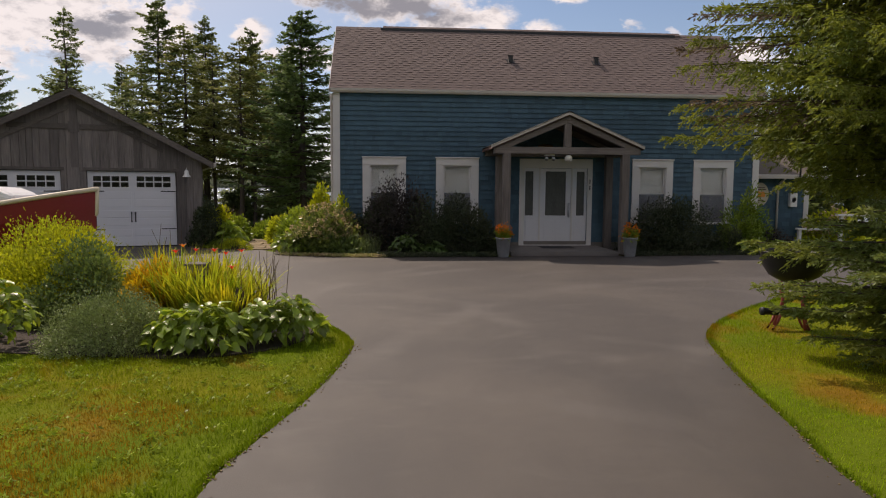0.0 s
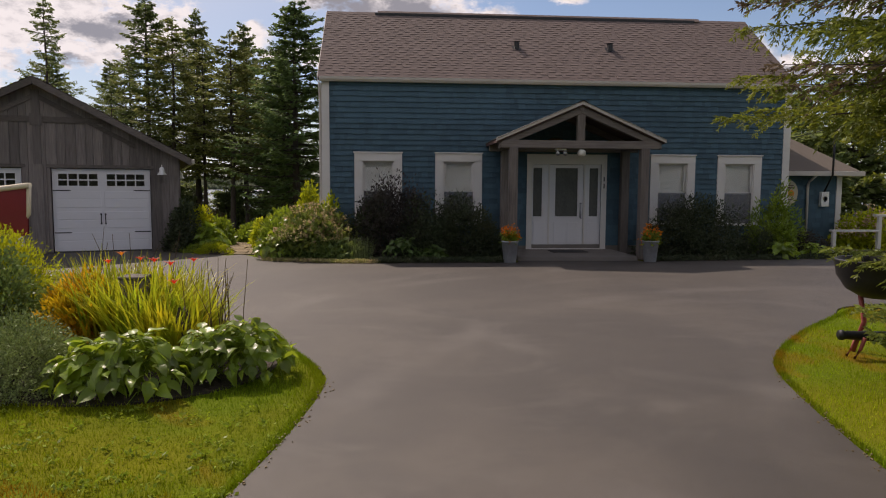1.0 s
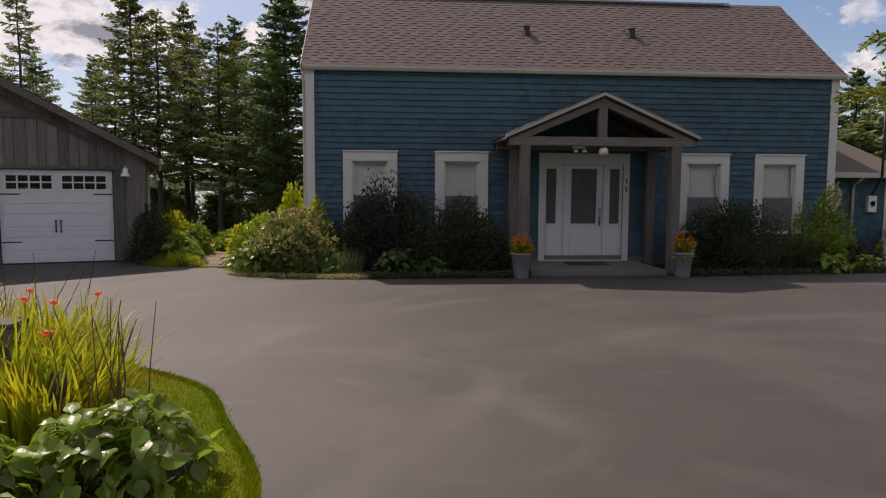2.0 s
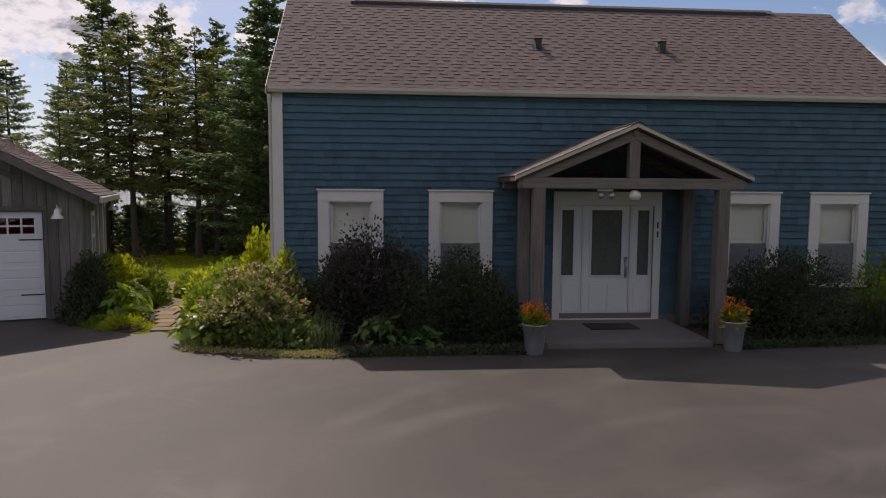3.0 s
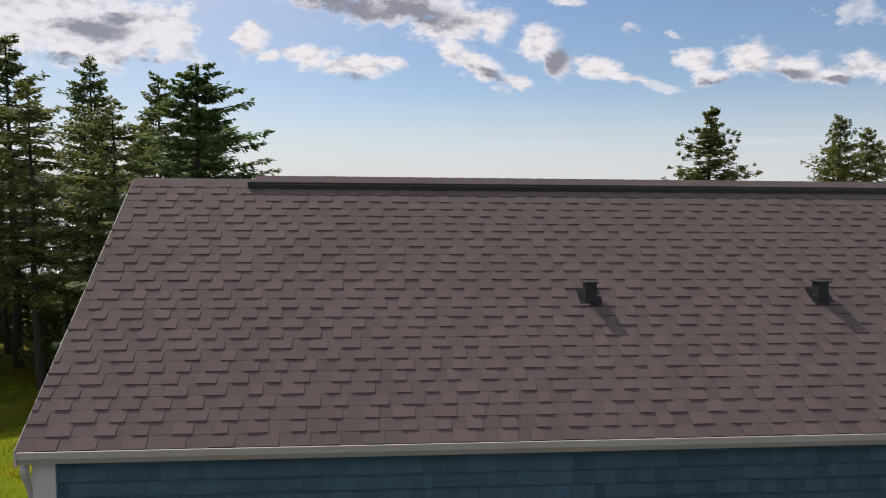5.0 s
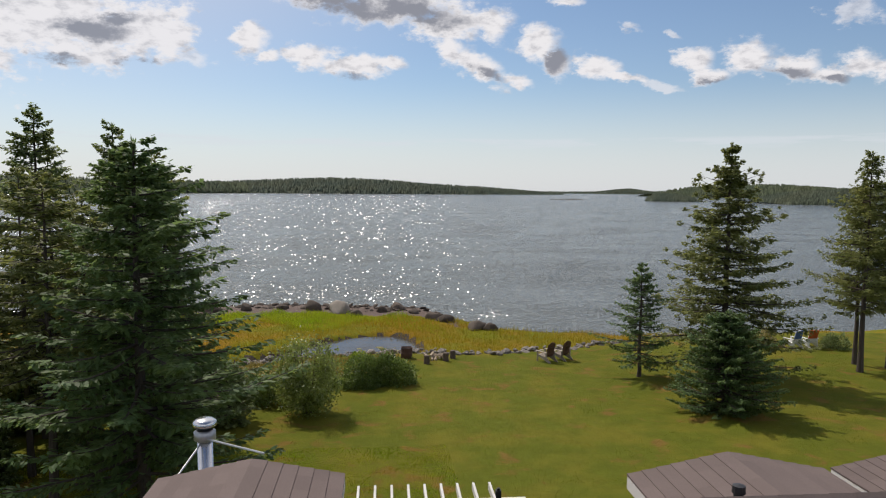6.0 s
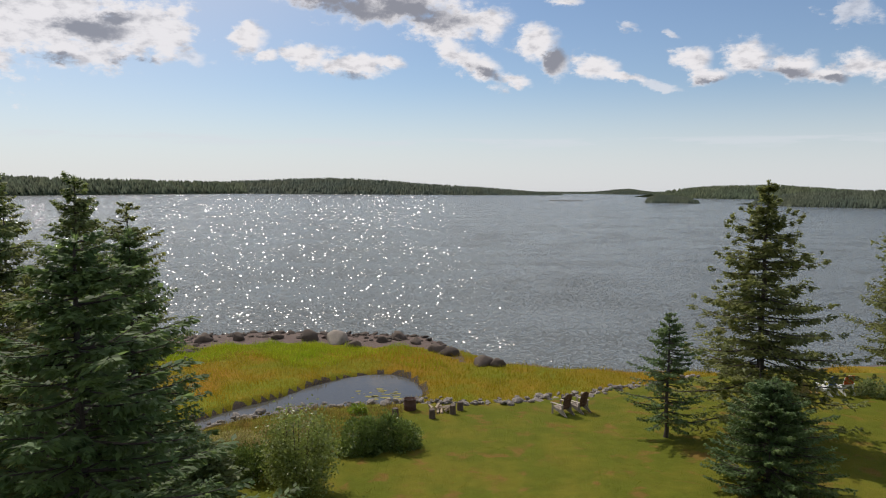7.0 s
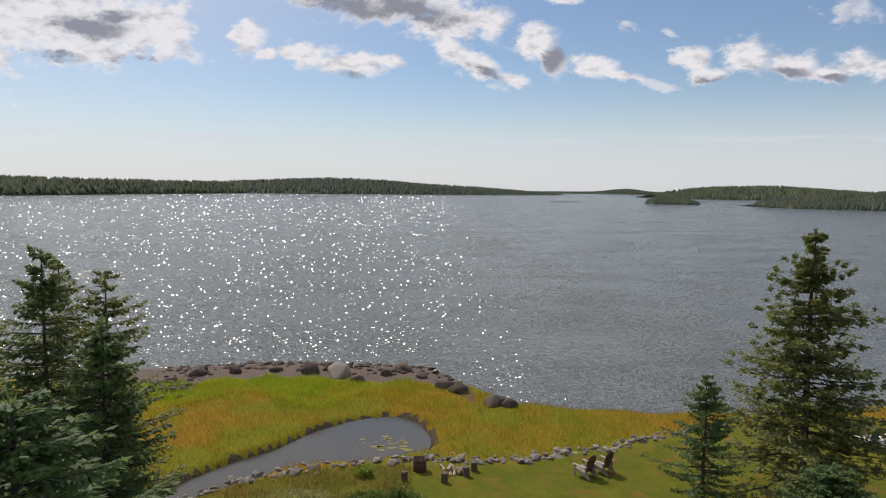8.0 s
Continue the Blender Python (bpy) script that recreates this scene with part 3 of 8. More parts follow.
# ---- building tools ----
class Geo:
    """Vertices and faces of one mesh."""

    def __init__(self):
        self.v, self.f = [], []

    def add(self, verts, faces):
        k = len(self.v)
        self.v += [tuple(p) for p in verts]
        self.f += [tuple(i + k for i in f) for f in faces]
        return self

    def box(self, x0, y0, z0, x1, y1, z1, m=None):
        p = [(x, y, z) for z in (z0, z1) for y in (y0, y1) for x in (x0, x1)]
        if m is not None:
            p = [m @ Vector(q) for q in p]
        return self.add(p, [(0, 2, 3, 1), (4, 5, 7, 6), (0, 1, 5, 4), (2, 6, 7, 3), (1, 3, 7, 5), (0, 4, 6, 2)])

    def prism(self, outline, axis, a, b):
        """A flat outline of (u, v), pushed from a to b along axis."""
        def at(u, v, w):
            return {"x": (w, u, v), "y": (u, w, v), "z": (u, v, w)}[axis]
        n = len(outline)
        return self.add([at(u, v, a) for u, v in outline] + [at(u, v, b) for u, v in outline],
                        [tuple(range(n))[::-1], tuple(range(n, 2 * n))] + [(i, (i + 1) % n, n + (i + 1) % n, n + i) for i in range(n)])

    def tube(self, pts, radii, n=8, caps=True):
        pts = [Vector(p) for p in pts]
        ring = []
        for i, p in enumerate(pts):
            d = (pts[min(i + 1, len(pts) - 1)] - pts[max(i - 1, 0)]).normalized()
            u = d.cross(Vector((0, 0, 1)) if abs(d.z) < 0.9 else Vector((1, 0, 0))).normalized()
            w = d.cross(u)
            r = radii[i] if isinstance(radii, (list, tuple)) else radii
            ring += [p + (u * math.cos(6.2832 * k / n) + w * math.sin(6.2832 * k / n)) * r for k in range(n)]
        f = [(i * n + k, i * n + (k + 1) % n, (i + 1) * n + (k + 1) % n, (i + 1) * n + k) for i in range(len(pts) - 1) for k in range(n)]
        if caps:
            f += [tuple(range(n))[::-1], tuple(range((len(pts) - 1) * n, len(pts) * n))]
        return self.add(ring, f)

    def lathe(self, profile, centre=(0, 0, 0), n=24):
        cx, cy, cz = centre
        k = len(profile)
        v = [(cx + r * math.cos(6.2832 * j / n), cy + r * math.sin(6.2832 * j / n), cz + z) for j in range(n) for r, z in profile]
        f = [(j * k + i, ((j + 1) % n) * k + i, ((j + 1) % n) * k + i + 1, j * k + i + 1) for j in range(n) for i in range(k - 1)]
        return self.add(v, f)

    def moved(self, m):
        self.v = [tuple(m @ Vector(p)) for p in self.v]
        return self

    def mesh(self, name):
        me = bpy.data.meshes.new(name)
        me.from_pydata(self.v, [], self.f)
        me.update()
        return me


def finish(ob, mat, smooth=False, bevel=0.0):
    if len(ob.data.materials) == 0:
        ob.data.materials.append(mat)
    if smooth:
        ob.data.polygons.foreach_set("use_smooth", [True] * len(ob.data.polygons))
    if bevel:
        b = ob.modifiers.new("worn_edges", "BEVEL")
        b.width, b.segments, b.limit_method = bevel, 2, "ANGLE"
    return ob


def part(name, geo, mat, parent=None, label="", smooth=False, bevel=0.0, stuff=False):
    """One mesh object, a part of parent (or a thing of its own)."""
    ob = finish(new(name, geo if isinstance(geo, bpy.types.Mesh) else geo.mesh(name)), mat, smooth, bevel)
    if parent is not None:
        ob.parent = parent
        ob.matrix_parent_inverse = Matrix.Translation(-parent.location) if parent.parent is None else Matrix()
    if label:
        ob["label"] = label
    if stuff:
        ob["kind"] = "stuff"
    return ob


def thing(name, place, label, category, group="", kind=""):
    ob = new(name)
    ob.empty_display_size = 0.1
    ob.location = place
    return tagged(ob, label, category, group, kind)


def fast_mesh(name, verts, faces):
    """A mesh from arrays: verts (n, 3), faces (m, 3 or 4)."""
    verts, faces = np.asarray(verts, dtype=np.float32), np.asarray(faces, dtype=np.int32)
    me = bpy.data.meshes.new(name)
    k = faces.shape[1]
    me.vertices.add(len(verts))
    me.vertices.foreach_set("co", verts.ravel())
    me.loops.add(faces.size)
    me.loops.foreach_set("vertex_index", faces.ravel())
    me.polygons.add(len(faces))
    me.polygons.foreach_set("loop_start", np.arange(0, faces.size, k, dtype=np.int32))
    me.update(calc_edges=True)
    return me


def unit(a):
    return a / np.maximum(np.linalg.norm(a, axis=1, keepdims=True), 1e-6)


def leaf_quads(base, way, length, width, rng, face=None):
    """Diamond leaves: base points, directions, lengths, widths."""
    n = len(base)
    way = unit(way)
    side = rng.normal(size=(n, 3)) if face is None else np.cross(way, face) + 0.35 * rng.normal(size=(n, 3))
    side = unit(side - way * np.sum(side * way, axis=1, keepdims=True))
    length, width = np.reshape(length, (-1, 1)), np.reshape(width, (-1, 1))
    mid = base + way * length * 0.5
    v = np.stack([base, mid + side * width * 0.5, base + way * length, mid - side * width * 0.5], axis=1).reshape(-1, 3)
    return v, np.arange(4 * n).reshape(-1, 4)


def joined(chunks):
    v, f, k = [], [], 0
    for a, b in chunks:
        v.append(a)
        f.append(b + k)
        k += len(a)
    return np.concatenate(v), np.concatenate(f)


def smooth_line(pts, steps=6, closed=False):
    """A Catmull-Rom line through pts."""
    pts = [np.array(p, dtype=float) for p in pts]
    n, out_pts = len(pts), []
    for i in range(n if closed else n - 1):
        p = [pts[(i + k) % n] if closed else pts[min(max(i + k, 0), n - 1)] for k in (-1, 0, 1, 2)]
        for s in range(steps):
            t = s / steps
            out_pts.append(0.5 * (2 * p[1] + (p[2] - p[0]) * t + (2 * p[0] - 5 * p[1] + 4 * p[2] - p[3]) * t * t + (3 * p[1] - p[0] - 3 * p[2] + p[3]) * t ** 3))
    if not closed:
        out_pts.append(pts[-1])
    return [tuple(p) for p in out_pts]


def inside(x, y, outline):
    """Which points lie inside an outline."""
    o = np.array(outline)
    hit = np.zeros(np.shape(x), dtype=bool)
    for (x0, y0), (x1, y1) in zip(o, np.roll(o, -1, axis=0)):
        if y0 != y1:
            hit ^= ((y0 > y) != (y1 > y)) & (x < (x1 - x0) * (y - y0) / (y1 - y0) + x0)
    return hit

# ---- ground, driveway, water, far shores ----
SEA = -3.0
DRIVE = smooth_line([
    (0.3, -60), (0.35, -45), (0.4, -32), (0.44, -22), (0.45, -17), (0.46, -15.5), (0.58, -14.86), (0.86, -13.8), (1.06, -12.76), (1.16, -11.8), (1.02, -11.2), (0.72, -10.5), (0.2, -9.4), (-1.2, -8.4),
    (-3.4, -7.5), (-8, -7.2), (-14, -7.0), (-14, 0.9), (-9, 1.1), (-4.0, 1.1), (-3.4, 0.3), (-2.3, -0.5), (-1.9, -0.3), (-1.35, -1.1), (-0.95, -1.75),
    (0.48, -2.3), (1.4, -2.4), (4.2, -2.35), (4.62, -2.25), (4.85, -1.9), (6.1, -1.85), (7.4, -1.9), (7.65, -2.15), (8.1, -2.2), (12.3, -1.7), (13.4, -1.9), (17, -2.6), (24, -3), (24, -7.6), (12, -7.9), (8.6, -8.2), (7.57, -9.03),
    (6.41, -10.1), (5.6, -11.05), (5.2, -11.8), (4.8, -13.2), (4.5, -14.57), (4.27, -15.7), (4.2, -18), (4.15, -22), (4.1, -32), (4.05, -45), (4.0, -60)], 5, True)
POND = smooth_line([(-9.6, 39.4), (-7.6, 42.6), (-5.6, 45.0), (-3.4, 47.0), (-1.3, 49.9), (1.5, 52.0), (4.2, 52.3), (5.8, 49.9), (5.8, 46.2), (2.4, 44.6), (-0.8, 44.2), (-3.0, 43.1), (-5.4, 40.8), (-7.6, 38.8)], 5, True)
WALL = [(-7.2, 36.2), (-5.0, 38.4), (-2.9, 39.6), (-0.9, 40.4), (2.5, 41.0), (5.0, 41.2), (7.0, 41.2), (9.0, 40.9), (11, 41.1), (13.3, 41.9), (16, 42.7), (18.3, 43.7), (21, 44.8), (25, 46.2)]
SHORE = [(-60, 55), (-40, 61), (-24, 66), (-16.4, 67.5), (-13.9, 68.0), (-5, 69), (1, 67.5), (6.9, 66.5), (9.2, 62), (12.8, 56), (17, 54), (24, 52.5), (33, 52), (50, 54), (90, 60)]


def wall_y(x):
    return np.interp(x, [p[0] for p in WALL], [p[1] for p in WALL])


def shore_y(x):
    return np.interp(x, [p[0] for p in SHORE], [p[1] for p in SHORE])


def pond_depth(x, y):
    d = np.full(np.shape(x), 99.0)
    o = np.array(POND)
    for (x0, y0), (x1, y1) in zip(o, np.roll(o, -1, axis=0)):
        t = np.clip(((x - x0) * (x1 - x0) + (y - y0) * (y1 - y0)) / ((x1 - x0) ** 2 + (y1 - y0) ** 2 + 1e-9), 0, 1)
        d = np.minimum(d, np.hypot(x - x0 - t * (x1 - x0), y - y0 - t * (y1 - y0)))
    return np.where(inside(x, y, POND), d, -d)


def ground_z(x, y):
    """Height of the ground: level at the house, a lawn that falls to a low wall, salt marsh, then the bay."""
    x, y = np.asarray(x, dtype=float), np.asarray(y, dtype=float)
    z = np.interp(y, [-400, -12, 6, 12, 20, 29, 36, 41, 46], [-0.02, -0.02, -0.02, -0.25, -0.65, -1.1, -1.3, -1.45, -1.5])
    z = z + 0.12 * np.sin(x * 0.21 + 1) * np.sin(y * 0.17) * np.clip((y - 10) / 10, 0, 1)
    w, s = wall_y(x), shore_y(x)
    low = -2.35 - 0.35 * np.clip((y - w) / np.maximum(s - w, 1), 0, 1) + 0.10 * np.sin(x * 0.9) * np.sin(y * 0.7)
    z = np.where(y > w, z + (low - z) * np.clip((y - w) / 0.9, 0, 1), z)
    bank = np.clip((pond_depth(x, y) + 0.35) / 0.7, 0, 1)
    z = z - np.where((y > 30) & (y < 60), bank * 0.9, 0)
    z = z - np.clip((y - s + 1.0) / 3.0, 0, 1) * 0.6
    return np.where(y > s + 1, z - np.clip((y - s - 1) * 0.25, 0, 3), z)


def grid_lines(lo, hi, step, far):
    near = np.arange(lo, hi + step / 2, step)
    reach = np.array([4, 10, 25, 60, 150, 400, 1000, 2400, far])
    return np.concatenate([(lo - reach)[::-1], near, hi + reach])


gx, gy = np.meshgrid(grid_lines(-40, 60, 0.5, 4600), grid_lines(-30, 72, 0.5, 4600))
gv = np.stack([gx.ravel(), gy.ravel(), ground_z(gx, gy).ravel()], axis=1)
nx = gx.shape[1]
ii = (np.arange(gx.shape[0] - 1)[:, None] * nx + np.arange(nx - 1)).ravel()
gf = np.stack([ii, ii + 1, ii + nx + 1, ii + nx], axis=1)
terrain = fast_mesh("ground", gv, gf)
for key in ("lawn", "marsh", "beach", "soil", "lawn_back", "lawn_side"):
    terrain.materials.append(M[key])
cx, cy = gv[gf].mean(axis=1)[:, 0], gv[gf].mean(axis=1)[:, 1]
sh = shore_y(cx) - cy
beach = ((sh < 6.0) & (cx < 10) & (cx > -22)) | (sh < 0.4) | ((cx > -15.5) & (cx < -12.2) & (sh < 9))
kind = np.where(cy > wall_y(cx) + 0.2, np.where(beach, 2, 1), 0)
kind = np.where((pond_depth(cx, cy) > -0.3) & (cy > 30), 3, kind)
kind = np.where((kind == 0) & (cy > 13 + 1.5 * np.sin(cx * 0.7)), 4, kind)
kind = np.where((kind == 0) & (cy > 2) & (cx < 0.5), 5, kind)
terrain.polygons.foreach_set("material_index", kind.astype(np.int32))
terrain.polygons.foreach_set("use_smooth", np.ones(len(gf), dtype=bool))
tagged(new("ground", terrain), "mown lawn falling to salt marsh and a stony shore", "ground", kind="structure")

g = Geo().prism(DRIVE, "z", -0.06, 0.0)
tagged(part("driveway", g, M["asphalt"]), "worn grey asphalt driveway before the house", "driveway", kind="structure")

# crumbled edge of the asphalt
rng = np.random.default_rng(5)
edge = np.array(smooth_line([(0.46, -18.5), (0.46, -15.5), (0.58, -14.86), (0.86, -13.8), (1.06, -12.76), (1.16, -11.8)], 40))
edge2 = np.array(smooth_line([(5.2, -11.8), (4.8, -13.2), (4.5, -14.57), (4.27, -15.7), (4.2, -18)], 40))
g = Geo()
for line, sgn in ((edge, 1), (edge2, -1)):
    for _ in range(160):
        p = line[rng.integers(len(line))] + (sgn * abs(rng.normal(0, 0.05)) - sgn * 0.03, rng.normal(0, 0.04))
        r = rng.uniform(0.003, 0.008)
        g.box(-r, -r, -r, r, r, r * 0.6, pose(p[0], p[1], 0.004, rng.uniform(-30, 30), rng.uniform(-30, 30), rng.uniform(0, 90)))
tagged(part("gravel", g, M["flag"]), "loose brown gravel crumbs along the driveway edge", "gravel", kind="stuff")


def sheet(name, outline, z, mat, label, category, kind="structure"):
    return tagged(part(name, Geo().prism(outline, "z", z - 0.02, z), mat), label, category, kind=kind)


water = fast_mesh("water", [(-4600, 30, SEA), (4600, 30, SEA), (4600, 4600, SEA), (-4600, 4600, SEA)], [(0, 1, 2, 3)])
tagged(part("water", water, M["water"]), "wind-rippled grey bay with sun glitter", "water", kind="structure")
sheet("pond_water", POND, -2.72, M["pond"], "still brown tidal pool in the marsh", "water")
g = Geo()
for i in range(26):
    x, y, r = rng.normal(3.6, 0.8), rng.normal(47.2, 0.5), rng.uniform(0.1, 0.4)
    g.prism([(x + r * rng.uniform(0.6, 1) * math.cos(k * 0.785), y + 0.6 * r * rng.uniform(0.6, 1) * math.sin(k * 0.785)) for k in range(8)], "z", -2.719, -2.712)
tagged(part("pond_scum", g, M["scum"]), "yellow floating weed on the tidal pool", "pond weed", kind="stuff")


def far_land(name, centre_line, top, depth, seed, label, woods="far_wood"):
    """A wooded shore: a long low hill whose crest is a ragged line of tree tops."""
    r = np.random.default_rng(seed)
    pts = np.array(smooth_line(centre_line, 30))
    g_v, g_f = [], []
    tops = np.interp(np.linspace(0, 1, len(pts)), np.linspace(0, 1, len(top)), top)
    prof = [(-1.0, 0.0), (-0.96, 0.10), (-0.8, 0.34), (-0.45, 0.62), (-0.1, 0.92), (0.2, 1.0), (1.0, 0.0)]
    for p, t in zip(pts, tops):
        for d, h in prof:
            g_v.append((p[0], p[1] + depth * d, SEA + 0.2 + t * h))
    k = len(prof)
    for i in range(len(pts) - 1):
        for j in range(k - 1):
            g_f.append((i * k + j, (i + 1) * k + j, (i + 1) * k + j + 1, i * k + j + 1))
    land = tagged(part(name, fast_mesh(name, g_v, g_f), M[woods]), label, "far shore", kind="structure")
    n = 5500
    i = r.integers(0, len(pts) - 1, n)
    u = r.uniform(0, 1, n)
    d = r.uniform(-1.0, 0.3, n)
    base = pts[i] * (1 - u[:, None]) + pts[i + 1] * u[:, None]
    hh = np.interp(d, [q[0] for q in prof], [q[1] for q in prof])
    t = tops[i] * (1 - u) + tops[i + 1] * u
    z = SEA + 0.2 + t * hh
    tall = r.uniform(3, 7, n) * np.clip(t / 14, 0.5, 1.3)
    wide = tall * r.uniform(0.35, 0.7, n)
    a, px, py = r.uniform(0, 6.28, n), base[:, 0], base[:, 1] + depth * d
    vs = [np.stack([px, py, z + tall], axis=1)]
    for q in range(4):
        vs.append(np.stack([px + wide * np.cos(a + q * 1.57), py + wide * np.sin(a + q * 1.57), z - 1.0], axis=1))
    vv = np.stack(vs, axis=1).reshape(-1, 3)
    o = np.arange(n)[:, None] * 5
    ff = np.concatenate([o + np.array([[0, 1 + q, 1 + (q + 1) % 4]]) for q in range(4)])
    part("tree_tops", fast_mesh("tree_tops", vv, ff), M[woods], land, stuff=True)


def far_line(*rows):
    """Places from (bearing in degrees, distance) as seen from the house."""
    return [(3 + d * math.sin(radians(b)), 5 + d * math.cos(radians(b))) for b, d in rows]


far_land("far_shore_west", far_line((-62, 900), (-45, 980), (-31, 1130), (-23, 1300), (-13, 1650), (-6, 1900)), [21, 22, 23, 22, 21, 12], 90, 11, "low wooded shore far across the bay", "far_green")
far_land("far_shore_middle", far_line((-18, 1850), (-11, 1780), (-7, 1740), (-3.6, 1720), (0.2, 1730), (3.9, 1750), (8, 1790), (12, 1850), (14, 1900)), [18, 26, 31, 33.5, 29, 20, 15, 8, 2], 120, 12, "wooded hill far across the bay")
far_land("far_shore_north", far_line((8, 2500), (12, 2480), (17, 2450), (19.2, 2430), (20.2, 2420), (21.6, 2410), (23, 2400), (26, 2380)), [4, 5, 6, 12, 14, 8, 5, 4], 120, 13, "hazy line of wooded land on the horizon")
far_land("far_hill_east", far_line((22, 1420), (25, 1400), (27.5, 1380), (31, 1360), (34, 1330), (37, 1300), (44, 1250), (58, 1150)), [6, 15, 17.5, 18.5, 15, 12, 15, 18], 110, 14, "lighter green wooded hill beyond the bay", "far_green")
far_land("far_point_east", far_line((29.9, 760), (31, 755), (33, 745), (36.5, 730), (42, 720), (60, 700)), [2, 7, 9.5, 11, 12, 14], 50, 15, "dark wooded point on the far side of the bay")
far_land("far_island", far_line((21.6, 830), (22.3, 828), (23.2, 824), (24.2, 820), (25.0, 818)), [1, 6.5, 6, 5, 1], 16, 16, "small wooded island in the bay")
# unseen woods, added so that the front glass mirrors something dark
far_land("woods_across_the_road", [(-160, -95), (-60, -84), (0, -80), (60, -84), (160, -95)], [9, 9.5, 10, 9.5, 9], 12, 17, "unseen dark woods added behind the driveway's far end")
g = Geo()
for i in range(16):
    g.lathe([(0, 0.9), (1.6, 0.5), (2.6, -0.4)], (3 + 880 * math.sin(radians(13.9 + i * 0.17)), 5 + 880 * math.cos(radians(13.9 + i * 0.17)) + rng.uniform(-3, 3), SEA), 7)
tagged(part("far_rock_shoal", g, M["dark_stone"]), "low dark ledge of rock awash in the bay", "rocks", kind="structure")

# ---- the blue house ----
HX0, HX1, HY1 = 0.08, 12.28, 5.5
EAVE_Y, EAVE_Z, RIDGE_Y, RIDGE_Z = -0.12, 4.41, 2.78, 6.67
PITCH = math.atan2(RIDGE_Z - EAVE_Z, RIDGE_Y - EAVE_Y)
WINDOWS = [0.865, 2.905, 8.53, 10.34]
WIN_W, WIN_Z0, WIN_Z1 = 1.2, 0.65, 2.54
DOOR = (5.27, 7.37, 0.09, 2.43)
house = thing("house", (6.2, 2.7, 0), "long blue wood-shingled house with white trim and brown roof", "house")

# openings in the front wall
HOLES = [(x + 0.2, x + WIN_W - 0.2, WIN_Z0 + 0.1, WIN_Z1 - 0.185) for x in WINDOWS] + [(DOOR[0] + 0.14, DOOR[1] - 0.14, DOOR[2], DOOR[3] - 0.14)]


def pierced_wall(x0, x1, z0, z1, holes, y0, y1):
    """A wall along x, cut into blocks round its openings."""
    g = Geo()
    xs = sorted({x0, x1, *[h[0] for h in holes], *[h[1] for h in holes]})
    for a, b in zip(xs, xs[1:]):
        zs = [z0]
        for h in sorted(holes, key=lambda q: q[2]):
            if h[0] < (a + b) / 2 < h[1]:
                zs += [h[2], h[3]]
        zs.append(z1)
        for c, d in zip(zs[::2], zs[1::2]):
            if d - c > 0.001:
                g.box(a, y0, c, b, y1, d)
    return g


front = part("wall", pierced_wall(HX0 + 0.02, HX1 - 0.02, 0.0, 4.36, HOLES, 0.0, 0.15), M["blue_back"], house)
g = Geo().box(HX0 + 0.02, HY1 - 0.15, 0, HX1 - 0.02, HY1, 4.34)
part("wall", g, M["blue_back"], house)
for x0, x1 in ((HX0 + 0.02, HX0 + 0.15), (HX1 - 0.15, HX1 - 0.02)):
    g = Geo().prism([(0.15, 0), (HY1 - 0.15, 0), (HY1 - 0.15, 4.3), (RIDGE_Y, 6.3), (0.15, 4.42)], "x", x0, x1)
    part("wall", g, M["blue_back"], house)
part("floor", Geo().box(HX0 + 0.2, 0.16, 0.1, HX1 - 0.2, HY1 - 0.2, 0.17), M["dark_room"], house)
part("ceiling", Geo().box(HX0 + 0.2, 0.16, 2.75, HX1 - 0.2, HY1 - 0.2, 2.85), M["dark_room"], house)
part("foundation", Geo().box(HX0 + 0.04, -0.012, -0.2, HX1 - 0.04, 0.02, 0.22), M["concrete"], house)

# corner boards, frieze, gutter with down pipe
for x0, x1 in ((HX0 - 0.02, HX0 + 0.17), (HX1 - 0.17, HX1 + 0.02)):
    part("corner_board", Geo().box(x0, -0.04, 0.2, x1, 0.0, 4.33), M["trim"], house, bevel=0.004)
    xs = x0 if x0 < 1 else x1 - 0.035
    part("corner_board", Geo().box(xs, 0.0, 0.2, xs + 0.035, 0.16, 4.33), M["trim"], house, bevel=0.004)
g = Geo().prism([(EAVE_Y - 0.05, 4.40), (EAVE_Y - 0.05, 4.345), (EAVE_Y - 0.02, 4.29), (EAVE_Y + 0.07, 4.29), (EAVE_Y + 0.07, 4.40), (EAVE_Y + 0.055, 4.40),
                 (EAVE_Y + 0.055, 4.305), (EAVE_Y - 0.015, 4.305), (EAVE_Y - 0.035, 4.35), (EAVE_Y - 0.035, 4.40)], "x", HX0 - 0.07, HX1 + 0.12)
part("gutter", g, M["gutter"], house, "cream metal gutter")
g = Geo().tube([(HX0 - 0.06, EAVE_Y + 0.04, 4.26), (HX0 - 0.06, EAVE_Y + 0.05, 4.18), (HX0 - 0.06, 0.02, 4.02), (HX0 - 0.06, 0.05, 3.9), (HX0 - 0.06, 0.05, 0.3), (HX0 - 0.06, -0.1, 0.18)], 0.035, 8)
part("down_pipe", g, M["gutter"], house, smooth=True)

